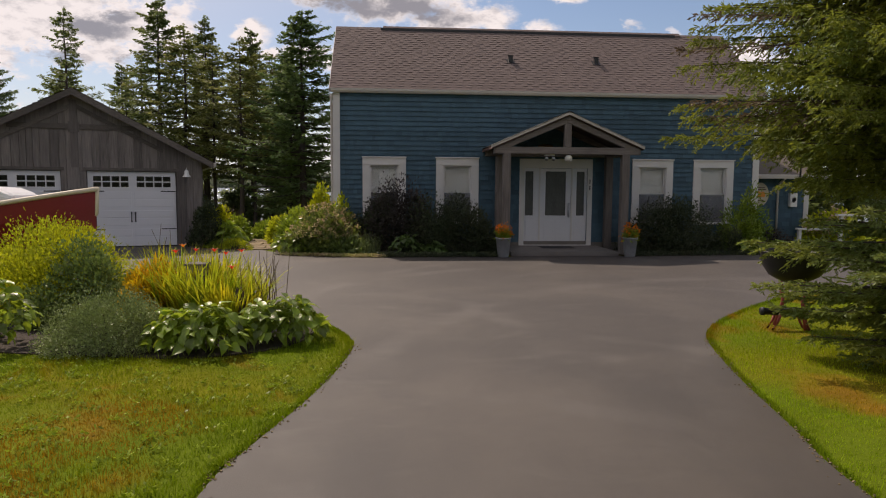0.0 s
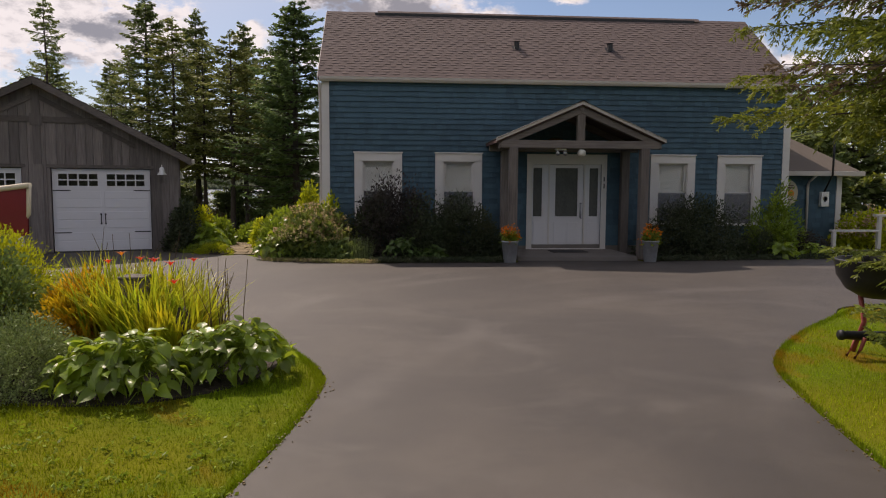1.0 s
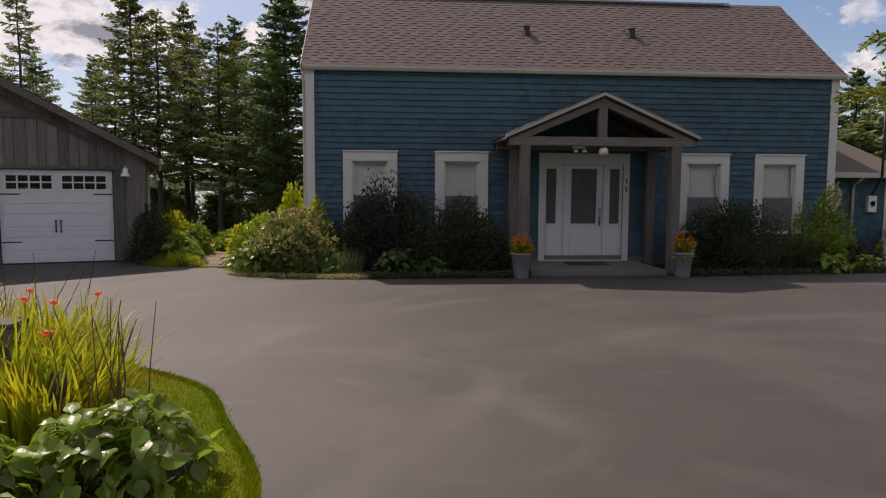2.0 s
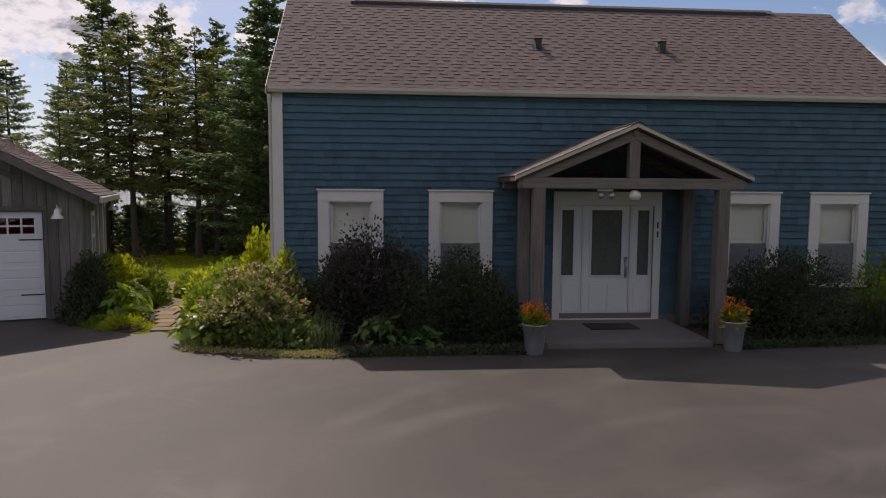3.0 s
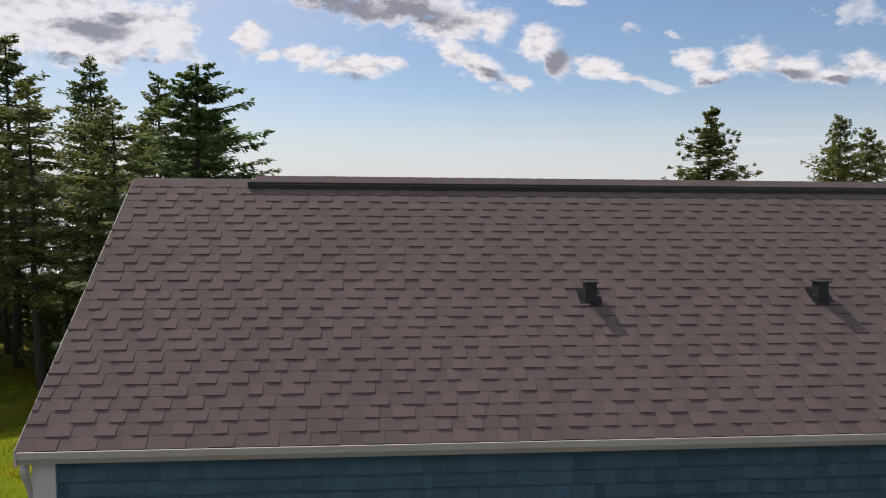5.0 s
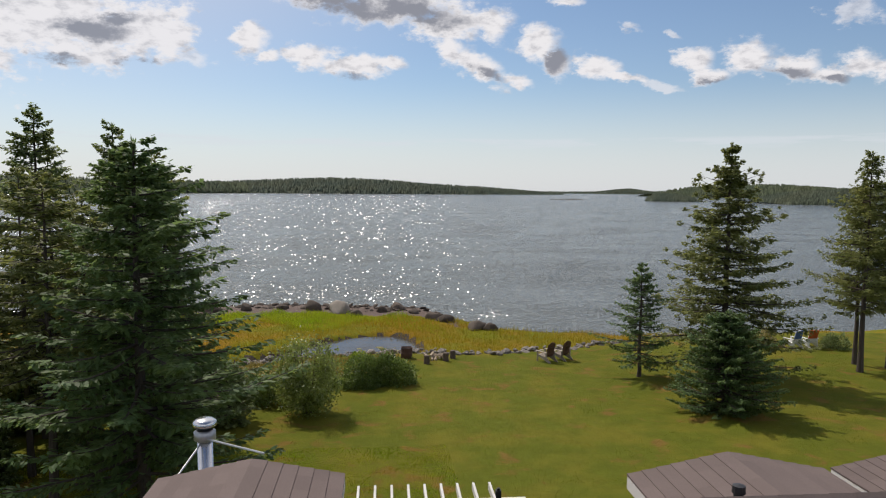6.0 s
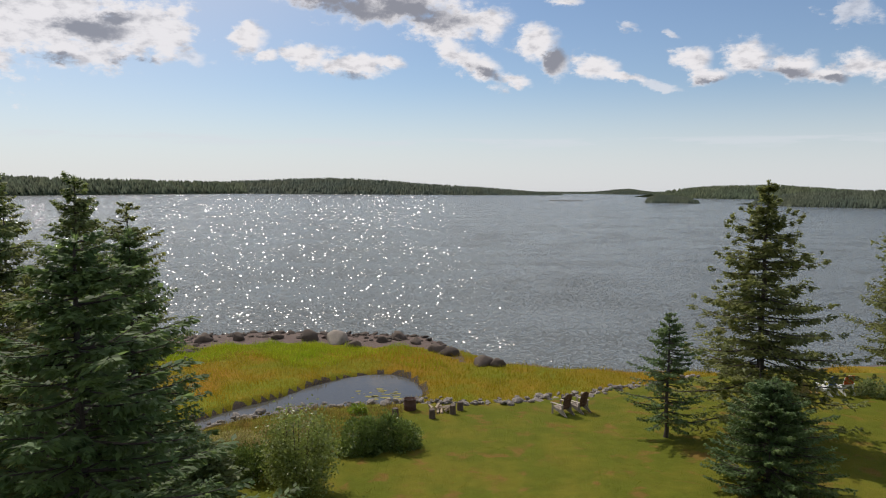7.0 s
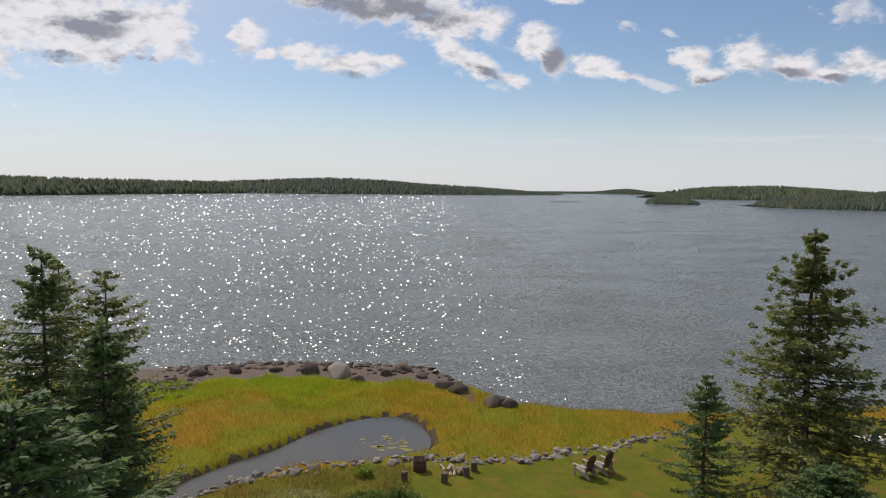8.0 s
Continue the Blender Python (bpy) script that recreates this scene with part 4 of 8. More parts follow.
# roof deck, rake boards
S = (RIDGE_Z - EAVE_Z) / (RIDGE_Y - EAVE_Y)
RX0, RX1 = HX0 - 0.1, HX1 + 0.1
g = Geo().prism([(EAVE_Y, EAVE_Z - 0.012), (RIDGE_Y, RIDGE_Z - 0.012), (2 * RIDGE_Y - EAVE_Y, EAVE_Z - 0.012), (2 * RIDGE_Y - EAVE_Y, EAVE_Z - 0.11), (RIDGE_Y, RIDGE_Z - 0.12), (EAVE_Y, EAVE_Z - 0.11)], "x", RX0, RX1)
roof = part("roof", g, M["roof_base"], house, "brown asphalt-shingle roof")
for x0 in (RX0 - 0.018, RX1 - 0.004):
    g = Geo().prism([(EAVE_Y, EAVE_Z - 0.015), (RIDGE_Y, RIDGE_Z - 0.015), (2 * RIDGE_Y - EAVE_Y, EAVE_Z - 0.015), (2 * RIDGE_Y - EAVE_Y, EAVE_Z - 0.15), (RIDGE_Y, RIDGE_Z - 0.19), (EAVE_Y, EAVE_Z - 0.15)], "x", x0, x0 + 0.022)
    part("rake_board", g, M["trim"], house)


def window(x):
    """A double-hung window with wide flat casing, a cap, two sashes and a half-drawn blind."""
    x1, z0, z1 = x + WIN_W, WIN_Z0, WIN_Z1
    fr = part("window", Geo().box(x, -0.045, z1 - 0.18, x1, 0.0, z1), M["trim"], house, "white-cased double-hung window", bevel=0.003)
    for xa in (x, x1 - 0.2):
        part("casing", Geo().box(xa, -0.045, z0 + 0.1, xa + 0.2, 0.0, z1 - 0.18), M["trim"], fr, bevel=0.003)
    part("drip_mould", Geo().box(x + 0.17, -0.055, z1 - 0.2, x1 - 0.17, -0.045, z1 - 0.175), M["trim"], fr)
    part("cap", Geo().box(x - 0.02, -0.075, z1, x1 + 0.02, 0.0, z1 + 0.03), M["trim"], fr, bevel=0.004)
    part("sill", Geo().box(x - 0.02, -0.09, z0 + 0.06, x1 + 0.02, 0.0, z0 + 0.1), M["trim"], fr, bevel=0.004)
    a, b, c, d = x + 0.2, x1 - 0.2, z0 + 0.1, z1 - 0.185
    mid = (c + d) / 2 + 0.02
    part("jamb", Geo().box(a, -0.02, c, a + 0.025, 0.15, d).box(b - 0.025, -0.02, c, b, 0.15, d).box(a, -0.02, d - 0.025, b, 0.15, d).box(a, -0.02, c, b, 0.15, c + 0.03), M["trim"], fr)
    for zz0, zz1, y, e in ((mid - 0.03, d - 0.025, 0.03, 0.045), (c + 0.03, mid + 0.03, 0.065, 0.04)):
        part("sash", Geo().box(a + 0.025, y, zz0, a + 0.025 + e, y + 0.03, zz1).box(b - 0.025 - e, y, zz0, b - 0.025, y + 0.03, zz1)
             .box(a + 0.025, y, zz0, b - 0.025, y + 0.03, zz0 + 0.05).box(a + 0.025, y, zz1 - 0.04, b - 0.025, y + 0.03, zz1), M["trim"], fr, bevel=0.003)
        part("pane", Geo().box(a + 0.025 + e, y + 0.012, zz0 + 0.05, b - 0.025 - e, y + 0.018, zz1 - 0.04), M["glass"], fr).visible_shadow = False
    part("screen", Geo().box(a + 0.03, 0.012, c + 0.03, b - 0.03, 0.016, mid), M["screen"], fr, "half-clear grey screen added over the lower sash").visible_shadow = False
    part("blind", Geo().box(a + 0.03, 0.115, mid, b - 0.03, 0.12, d - 0.03), M["blind"], fr, "drawn white blind")


for x in WINDOWS:
    window(x)

# entrance: door with two side lights
x0, x1, z0, z1 = DOOR
entry = part("door", Geo().box(x0, -0.04, z1 - 0.14, x1, 0.0, z1 + 0.12), M["trim"], house, "white panelled door with side lights", bevel=0.004)
for xa in (x0, x1 - 0.14):
    part("casing", Geo().box(xa, -0.04, z0, xa + 0.14, 0.0, z1 - 0.14), M["trim"], entry, bevel=0.004)
part("threshold", Geo().box(x0 + 0.1, -0.06, z0 - 0.02, x1 - 0.1, 0.16, z0 + 0.03), M["trim"], entry, bevel=0.004)
L0, L1 = 5.88, 6.77
for a, b, ga, gb in ((x0 + 0.14, L0 - 0.04, 5.45, 5.68), (L1 + 0.04, x1 - 0.14, 6.93, 7.16)):
    holes = [(ga, gb, 0.95, 2.2)]
    part("side_light", pierced_wall(a, b, z0 + 0.03, z1 - 0.14, holes, 0.03, 0.08), M["door_paint"], entry)
    part("pane", Geo().box(ga, 0.05, 0.95, gb, 0.056, 2.2), M["etched"], entry, "dim patterned glass")
    part("pane_frame", Geo().box(ga - 0.03, 0.02, 0.92, ga, 0.03, 2.23).box(gb, 0.02, 0.92, gb + 0.03, 0.03, 2.23).box(ga, 0.02, 2.2, gb, 0.03, 2.23).box(ga, 0.02, 0.92, gb, 0.03, 0.95), M["door_paint"], entry)
    part("panel", Geo().box(a + 0.06, 0.018, 0.25, b - 0.06, 0.03, 0.80), M["door_paint"], entry, bevel=0.006)
for xa in (L0 - 0.04, L1):
    part("mullion", Geo().box(xa, 0.0, z0 + 0.03, xa + 0.04, 0.1, z1 - 0.14), M["trim"], entry)
leaf = part("door_leaf", pierced_wall(L0 + 0.004, L1 - 0.004, z0 + 0.035, z1 - 0.145, [(6.03, 6.62, 0.95, 2.2)], 0.03, 0.075), M["door_paint"], entry)
part("pane", Geo().box(6.03, 0.05, 0.95, 6.62, 0.056, 2.2), M["etched"], entry, "dim patterned glass")
part("pane_frame", Geo().box(5.99, 0.012, 0.91, 6.03, 0.03, 2.24).box(6.62, 0.012, 0.91, 6.66, 0.03, 2.24).box(6.03, 0.012, 2.2, 6.62, 0.03, 2.24).box(6.03, 0.012, 0.91, 6.62, 0.03, 0.95), M["door_paint"], entry, bevel=0.003)
for a, b in ((6.0, 6.29), (6.36, 6.65)):
    part("panel", Geo().box(a, 0.016, 0.27, b, 0.03, 0.80), M["door_paint"], entry, bevel=0.008)
part("kick_trim", Geo().box(L0 + 0.02, 0.02, 0.145, L1 - 0.02, 0.03, 0.2), M["zinc"], entry)
g = Geo().box(6.685, 0.005, 0.92, 6.725, 0.03, 1.3).tube([(6.705, 0.005, 1.12), (6.705, -0.05, 1.1), (6.705, -0.055, 1.0), (6.705, -0.02, 0.93), (6.705, 0.01, 0.9)], 0.012, 8)
g.lathe([(0, -0.03), (0.03, -0.02), (0.032, 0.0)], (6.705, 0.0, 1.3), 12)
part("handle", g, M["zinc"], entry, "grey metal door handle", smooth=True)
for z in (1.68, 1.86):
    part("number_plate", Geo().box(7.285, -0.05, z, 7.31, -0.04, z + 0.12), M["iron"], entry, "small dark bar")

# ---- pieces of the walls and roofs ----
def shingle_piece(w, h, t):
    """One wooden wall shingle, its butt thicker than its head; origin at the lower left."""
    return Geo().add([(0, -t, 0), (w, -t, 0), (w, -0.002, h), (0, -0.002, h), (0, 0, 0), (w, 0, 0), (w, 0, h), (0, 0, h)],
                     [(0, 1, 2, 3), (0, 4, 5, 1), (1, 5, 6, 2), (3, 2, 6, 7), (0, 3, 7, 4)])


COURSE = 0.134
rng = np.random.default_rng(21)
block = [(x - 0.005, x + WIN_W + 0.005, WIN_Z0 + 0.06, WIN_Z1 + 0.03) for x in WINDOWS] + [(DOOR[0], DOOR[1], 0, DOOR[3] + 0.12)]
bodies = [shingle_piece(w, COURSE + 0.02, 0.034).mesh("shingle") for w in (0.09, 0.12, 0.15, 0.18, 0.22)]
widths = (0.09, 0.12, 0.15, 0.18, 0.22)
for me in bodies:
    me.materials.append(M["blue"])
mass, singles = Geo(), 0
for c in range(31):
    z, x = 0.2 + c * COURSE, HX0 + 0.17
    while x < HX1 - 0.18:
        k = rng.integers(0, 5)
        w = widths[k]
        dz = rng.normal(0, 0.004)
        near = 0.3 < x < 4.6 and z > 3.25 and singles < 300
        clear = not any(x + w > h[0] and x < h[1] and z + COURSE > h[2] and z < h[3] for h in block)
        if near and clear and x + w < HX1 - 0.17:
            ob = part("shingle", bodies[k], M["blue"], front)
            ob.location = (x, 0, z + dz)
            singles += 1
        else:
            a, b = x, min(x + w, HX1 - 0.17)
            lo, hi = z + dz, z + COURSE + 0.02
            for h in block:
                if a < h[1] and b > h[0] and hi > h[2] and lo < h[3]:
                    if a >= h[0] - 0.001 and b <= h[1] + 0.001:
                        if lo >= h[2] and hi <= h[3] + 0.03:
                            b = a
                        elif lo < h[2]:
                            hi = min(hi, h[2])
                        else:
                            lo = max(lo, h[3])
                    elif a < h[0]:
                        b = h[0]
                    else:
                        a = h[1]
            if b - a > 0.01 and hi - lo > 0.01:
                s = shingle_piece(b - a, hi - lo, 0.034)
                mass.add([(p[0] + a, p[1], p[2] + lo) for p in s.v], s.f)
        x += w + 0.0015
part("shingle", mass, M["blue"], front, stuff=True)

# roof shingles: laminated tabs in 28 courses on the front slope
slope_len = math.hypot(RIDGE_Y - EAVE_Y, RIDGE_Z - EAVE_Z)
step = slope_len / 28
FRONT = pose(0, EAVE_Y - 0.02, EAVE_Z - 0.016, math.degrees(PITCH))


def tab_piece(w, h, t):
    return Geo().add([(0, 0, 0.004), (w, 0, 0.004), (w, h, 0.004), (0, h, 0.004), (0, 0, t), (w, 0, t), (w, h, 0.008), (0, h, 0.008)],
                     [(4, 5, 6, 7), (0, 1, 5, 4), (1, 2, 6, 5), (3, 0, 4, 7)])


tabs = (0.12, 0.14, 0.17, 0.2)
thin = [tab_piece(w, step + 0.02, 0.010).mesh("roof_shingle") for w in tabs]
fat = [tab_piece(w, step + 0.02, 0.019).mesh("roof_shingle") for w in tabs]
for me in thin + fat:
    me.materials.append(M["roof"])
mass, singles = Geo(), 0
for c in range(28):
    x, high = RX0, rng.random() < 0.5
    while x < RX1 - 0.02:
        k = rng.integers(0, 4)
        w = min(tabs[k], RX1 - x) if x > RX0 else rng.uniform(0.03, 0.2)
        high = not high
        v = c * step + rng.normal(0, 0.0015)
        if 3.2 < x < 8.2 and c >= 16 and singles < 300 and w == tabs[k]:
            ob = part("roof_shingle", (fat if high else thin)[k], M["roof"], roof)
            ob.matrix_basis = FRONT @ pose(x, v, 0)
            singles += 1
        else:
            s = tab_piece(w, step + 0.02, 0.019 if high else 0.010)
            mass.add([FRONT @ Vector((p[0] + x, p[1] + v, p[2])) for p in s.v], s.f)
        x += w + 0.0004
part("roof_shingle", mass, M["roof"], roof, stuff=True)
mass = Geo()
REAR = pose(0, 2 * RIDGE_Y - EAVE_Y + 0.02, EAVE_Z - 0.016, math.degrees(PITCH), 0, 180)
for c in range(28):
    x = -RX1
    while x < -RX0 - 0.02:
        w = min(rng.uniform(0.15, 0.4), -RX0 - x)
        s = tab_piece(w, step + 0.02, rng.choice([0.013, 0.022]))
        mass.add([REAR @ Vector((p[0] + x, p[1] + c * step, p[2])) for p in s.v], s.f)
        x += w + 0.003
part("roof_shingle", mass, M["roof"], roof, stuff=True)
# ridge: cap shingles, and a raised black ridge vent between
g = Geo()
for i in range(60):
    x = RX0 + i * (RX1 - RX0) / 60
    raised = 1.35 < x < 10.75
    e, zt = (0.135, RIDGE_Z + 0.06) if raised else (0.14, RIDGE_Z + 0.018)
    g.add([(x, RIDGE_Y - e, zt - e * S), (x + 0.22, RIDGE_Y - e, zt - e * S - 0.005), (x + 0.22, RIDGE_Y, zt - 0.005), (x, RIDGE_Y, zt), (x + 0.22, RIDGE_Y + e, zt - e * S - 0.005), (x, RIDGE_Y + e, zt - e * S),
           (x, RIDGE_Y - e, zt - e * S - 0.012), (x + 0.22, RIDGE_Y - e, zt - e * S - 0.016)], [(0, 1, 2, 3), (3, 2, 4, 5), (6, 7, 1, 0)])
part("ridge_cap", g, M["roof"], roof, stuff=True)
g = Geo()
for sgn in (-1, 1):
    for i in range(235):
        x = 1.37 + i * 0.04
        y = RIDGE_Y + sgn * 0.15
        g.box(x, y - 0.006, RIDGE_Z - 0.15 * S + 0.0, x + 0.034, y + 0.006, RIDGE_Z - 0.15 * S + 0.068)
    g.box(1.35, RIDGE_Y + sgn * 0.12 - 0.01, RIDGE_Z - 0.12, 10.76, RIDGE_Y + sgn * 0.12 + 0.01, RIDGE_Z - 0.02)
part("ridge_vent", g, M["black"], roof, "slotted black ridge vent")


def roof_vent(x, y, name="roof_vent"):
    z = EAVE_Z + (y - EAVE_Y) * S
    ob = part(name, Geo().box(-0.06, -0.06, -0.06, 0.06, 0.06, 0.17).box(-0.08, -0.08, 0.17, 0.08, 0.08, 0.185), M["black"], house, "small black roof vent", bevel=0.006)
    ob.location = (x, y, z)
    part("flashing", Geo().box(x - 0.12, y - 0.13, 0, x + 0.12, y + 0.13, 0.012), M["iron"], house).matrix_basis = Matrix.Translation((x, y, z)) @ pose(0, 0, 0.006, math.degrees(PITCH)) @ Matrix.Translation((-x, -y, 0))


for x in (5.18, 7.76):
    roof_vent(x, 1.2)


def dormer(xc, half, z, y1, label):
    """A low gabled dormer on the rear slope; its ridge runs back from the main roof."""
    y0 = 2 * RIDGE_Y - EAVE_Y - (z - 0.12 - EAVE_Z) / S - 0.3
    d = 0.2 * half
    dm = part("dormer", Geo().prism([(xc - half + 0.12, 4.2), (xc + half - 0.12, 4.2), (xc + half - 0.12, z - d - 0.02), (xc, z - 0.08), (xc - half + 0.12, z - d - 0.02)], "y", y1 - 0.35, y1 - 0.2), M["blue_back"], house, label)
    for xa in (xc - half + 0.12, xc + half - 0.2):
        part("cheek", Geo().box(xa, y0, 4.4, xa + 0.08, y1 - 0.35, z - d - 0.03), M["blue_back"], dm)
    part("fascia", Geo().prism([(xc - half, z - d - 0.13), (xc - half, z - d - 0.012), (xc, z - 0.012), (xc + half, z - d - 0.012), (xc + half, z - d - 0.13), (xc, z - 0.13)], "y", y1 - 0.02, y1), M["trim"], dm)
    for xa in (xc - half, xc + half - 0.02):
        part("fascia", Geo().box(xa, y0, z - d - 0.13, xa + 0.02, y1 - 0.02, z - d - 0.012), M["trim"], dm)
    g = Geo()
    n = max(6, int(half / 0.13))
    for sgn in (-1, 1):
        for i in range(n):
            a, b = half * i / n, half * (i + 1) / n
            za, zb = z - d * i / n, z - d * (i + 1) / n
            yy = y0
            while yy < y1:
                ww = min(rng.uniform(0.25, 0.45), y1 + 0.01 - yy)
                g.add([(xc + sgn * a, yy, za + 0.006), (xc + sgn * b, yy, zb + 0.014), (xc + sgn * b, yy + ww, zb + 0.014), (xc + sgn * a, yy + ww, za + 0.006), (xc + sgn * b, yy, zb - 0.006), (xc + sgn * b, yy + ww, zb - 0.006)],
                      [(0, 1, 2, 3) if sgn > 0 else (3, 2, 1, 0), (1, 4, 5, 2)])
                yy += ww
    part("roof_shingle", g, M["roof"], dm, stuff=True)


dormer(2.28, 0.9, 6.41, 4.56, "low gabled rear dormer")
dormer(6.9, 1.0, 6.52, 4.15, "low gabled rear dormer")
dormer(10.1, 1.6, 6.32, 4.9, "low gabled rear dormer")
part("roof_vent", Geo().tube([(6.42, 3.05, 6.2), (6.42, 3.05, 6.66)], 0.04, 12).lathe([(0, 0.04), (0.05, 0.03), (0.055, -0.03)], (6.42, 3.05, 6.66), 12), M["black"], house, "black vent pipe")

# steel stove chimney behind the house, with two stays
chimney = thing("chimney", (1.30, 6.62, 0), "polished steel stove chimney with cap and stays", "chimney")
part("pipe", Geo().tube([(1.30, 6.62, -0.1), (1.30, 6.62, 5.91)], 0.095, 20), M["steel"], chimney, smooth=True)
part("cap", Geo().lathe([(0, 0.14), (0.09, 0.135), (0.14, 0.11), (0.155, 0.07), (0.15, 0.05)], (1.30, 6.62, 6.01), 24), M["steel"], chimney, smooth=True)
part("band", Geo().lathe([(0.1, -0.05), (0.135, -0.03), (0.135, 0.07), (0.1, 0.09)], (1.30, 6.62, 5.91), 24), M["zinc"], chimney, smooth=True)
for p in ((0.62, 5.0, 4.95), (2.28, 5.2, 6.22)):
    part("stay", Geo().tube([(1.30, 6.6, 5.89), p], 0.012, 6), M["zinc"], chimney)

# white slatted pergola behind the house
pergola = thing("pergola", (4, 9, 0), "white painted pergola with open rafters", "pergola")
for i in range(13):
    x = 1.85 + i * 0.305
    part("rafter", Geo().box(x, 7.6, 3.44, x + 0.045, 10.3, 3.58), M["trim"], pergola, bevel=0.004)
for y in (7.9, 9.85):
    part("cross_beam", Geo().box(1.6, y, 3.28, 6.15, y + 0.09, 3.44), M["trim"], pergola, bevel=0.004)
for x in (1.9, 5.6):
    for y in (7.9, 9.85):
        part("pergola_post", Geo().box(x, y, -0.25, x + 0.1, y + 0.1, 3.28), M["trim"], pergola, bevel=0.005)
part("lantern", Geo().box(5.58, 9.8, 3.44, 5.68, 9.9, 3.62).box(5.6, 9.82, 3.62, 5.66, 9.88, 3.66), M["iron"], pergola, bevel=0.01)

# ---- timber porch over the entrance ----
porch = thing("porch", (6.17, -1.0, 0), "weathered timber entrance porch with gabled roof", "porch")
PX, PZ, PHALF, PDROP, PY0 = 6.18, 3.70, 1.98, 0.86, -1.86
for x, y in ((4.5, -1.8), (7.62, -1.8), (4.56, -0.3), (7.68, -0.3)):
    part("post", Geo().box(x, y, 0.0, x + 0.2, y + 0.2, 2.62), M["post"], porch, bevel=0.012)
for y in (-1.8, -0.3):
    part("tie_beam", Geo().box(4.3, y + 0.01, 2.6, 8.05, y + 0.19, 2.78), M["beam"], porch, bevel=0.012)
part("king_post", Geo().box(6.09, -1.77, 2.78, 6.27, -1.62, 3.52), M["post"], porch, bevel=0.01)
part("king_post", Geo().box(6.13, -1.8, 3.46, 6.23, -1.77, 3.6), M["post"], porch, bevel=0.006)
for x in (4.5, 7.64):
    part("plate_beam", Geo().box(x, -1.6, 2.62, x + 0.18, -0.1, 2.78), M["beam"], porch, bevel=0.01)
sl = PDROP / PHALF
for sgn in (-1, 1):
    for y in (-1.78, -0.28):
        g = Geo().prism([(PX, PZ - 0.13), (PX + sgn * PHALF * 0.97, PZ - 0.13 - PDROP * 0.97), (PX + sgn * PHALF * 0.97, PZ - 0.27 - PDROP * 0.97), (PX, PZ - 0.30)], "y", y, y + 0.15)
        part("rafter", g, M["beam"], porch, bevel=0.008)
    g = Geo().prism([(PX, PZ - 0.05), (PX + sgn * PHALF, PZ - 0.05 - PDROP), (PX + sgn * PHALF, PZ - 0.12 - PDROP), (PX, PZ - 0.125)], "y", PY0 + 0.02, -0.02)
    part("roof_lining", g, M["dark_wood"], porch, "dark boarded underside")
    g = Geo().prism([(PX, PZ - 0.02), (PX + sgn * (PHALF + 0.02), PZ - 0.02 - PDROP), (PX + sgn * (PHALF + 0.02), PZ - 0.10 - PDROP), (PX, PZ - 0.10)], "y", PY0 - 0.01, PY0 + 0.018)
    part("barge_board", g, M["gutter"], porch, "pale edge board", bevel=0.004)
    g = Geo()
    rr = np.random.default_rng(31)
    n = 19
    for i in range(n):
        a, b = PHALF * i / n, PHALF * (i + 1.12) / n
        y = PY0 - 0.02
        while y < -0.03:
            w = min(rr.uniform(0.18, 0.34), -0.02 - y)
            t = 0.007 + rr.choice([0, 0.003])
            za, zb = PZ - sl * a - 0.03, PZ - sl * b - 0.03
            g.add([(PX + sgn * a, y, za + 0.006), (PX + sgn * b, y, zb + t), (PX + sgn * b, y + w - 0.0005, zb + t), (PX + sgn * a, y + w - 0.0005, za + 0.006), (PX + sgn * b, y, zb), (PX + sgn * b, y + w - 0.004, zb), (PX + sgn * a, y, za - 0.01)],
                  [(0, 1, 2, 3) if sgn > 0 else (3, 2, 1, 0), (1, 4, 5, 2), (0, 6, 4, 1)])
            y += w
    part("roof_shingle", g, M["porch_roof"], porch, "grey-tan porch shingles", stuff=True)
for i in range(9):
    y = PY0 - 0.02 + i * 0.205
    g = Geo().add([(PX - 0.12, y, PZ - 0.055), (PX, y, PZ - 0.004), (PX + 0.12, y, PZ - 0.055), (PX - 0.12, y + 0.22, PZ - 0.061), (PX, y + 0.22, PZ - 0.010), (PX + 0.12, y + 0.22, PZ - 0.061)], [(0, 1, 4, 3), (1, 2, 5, 4)])
    part("ridge_cap", g, M["porch_roof"], porch)
part("slab", Geo().box(4.72, -2.0, -0.05, 7.52, -0.02, 0.10), M["concrete"], porch, "grey concrete slab", bevel=0.012)

mat_ob = part("doormat", Geo().box(5.75, -1.0, 0.101, 6.65, -0.45, 0.116), M["mat"], bevel=0.004)
tagged(mat_ob, "black rectangular doormat on the porch slab", "doormat")
lantern = thing("porch_lamp", (6.22, -1.69, 2.6), "unlit porch lamp with frosted glass under the roof", "lamp")
part("mount", Geo().tube([(6.22, -1.69, 2.58), (6.22, -1.69, 2.61)], 0.01, 6).lathe([(0, 0.03), (0.05, 0.02), (0.05, 0)], (6.22, -1.69, 2.57), 12), M["iron"], lantern)
part("shade", Geo().lathe([(0.04, 0.02), (0.09, -0.03), (0.1, -0.09), (0.07, -0.14), (0, -0.15)], (6.22, -1.69, 2.57), 20), M["lamp_glass"], lantern, smooth=True)
spots = thing("porch_spotlight", (5.72, -1.6, 2.5), "small unlit twin spotlight under the porch beam", "lamp")
part("base", Geo().box(5.6, -1.68, 2.56, 5.86, -1.6, 2.6), M["white_plastic"], spots, bevel=0.005)
for x in (5.64, 5.82):
    part("lamp_head", Geo().tube([(x, -1.64, 2.56), (x, -1.68, 2.52), (x, -1.74, 2.47)], [0.02, 0.035, 0.05], 12), M["zinc"], spots, smooth=True)

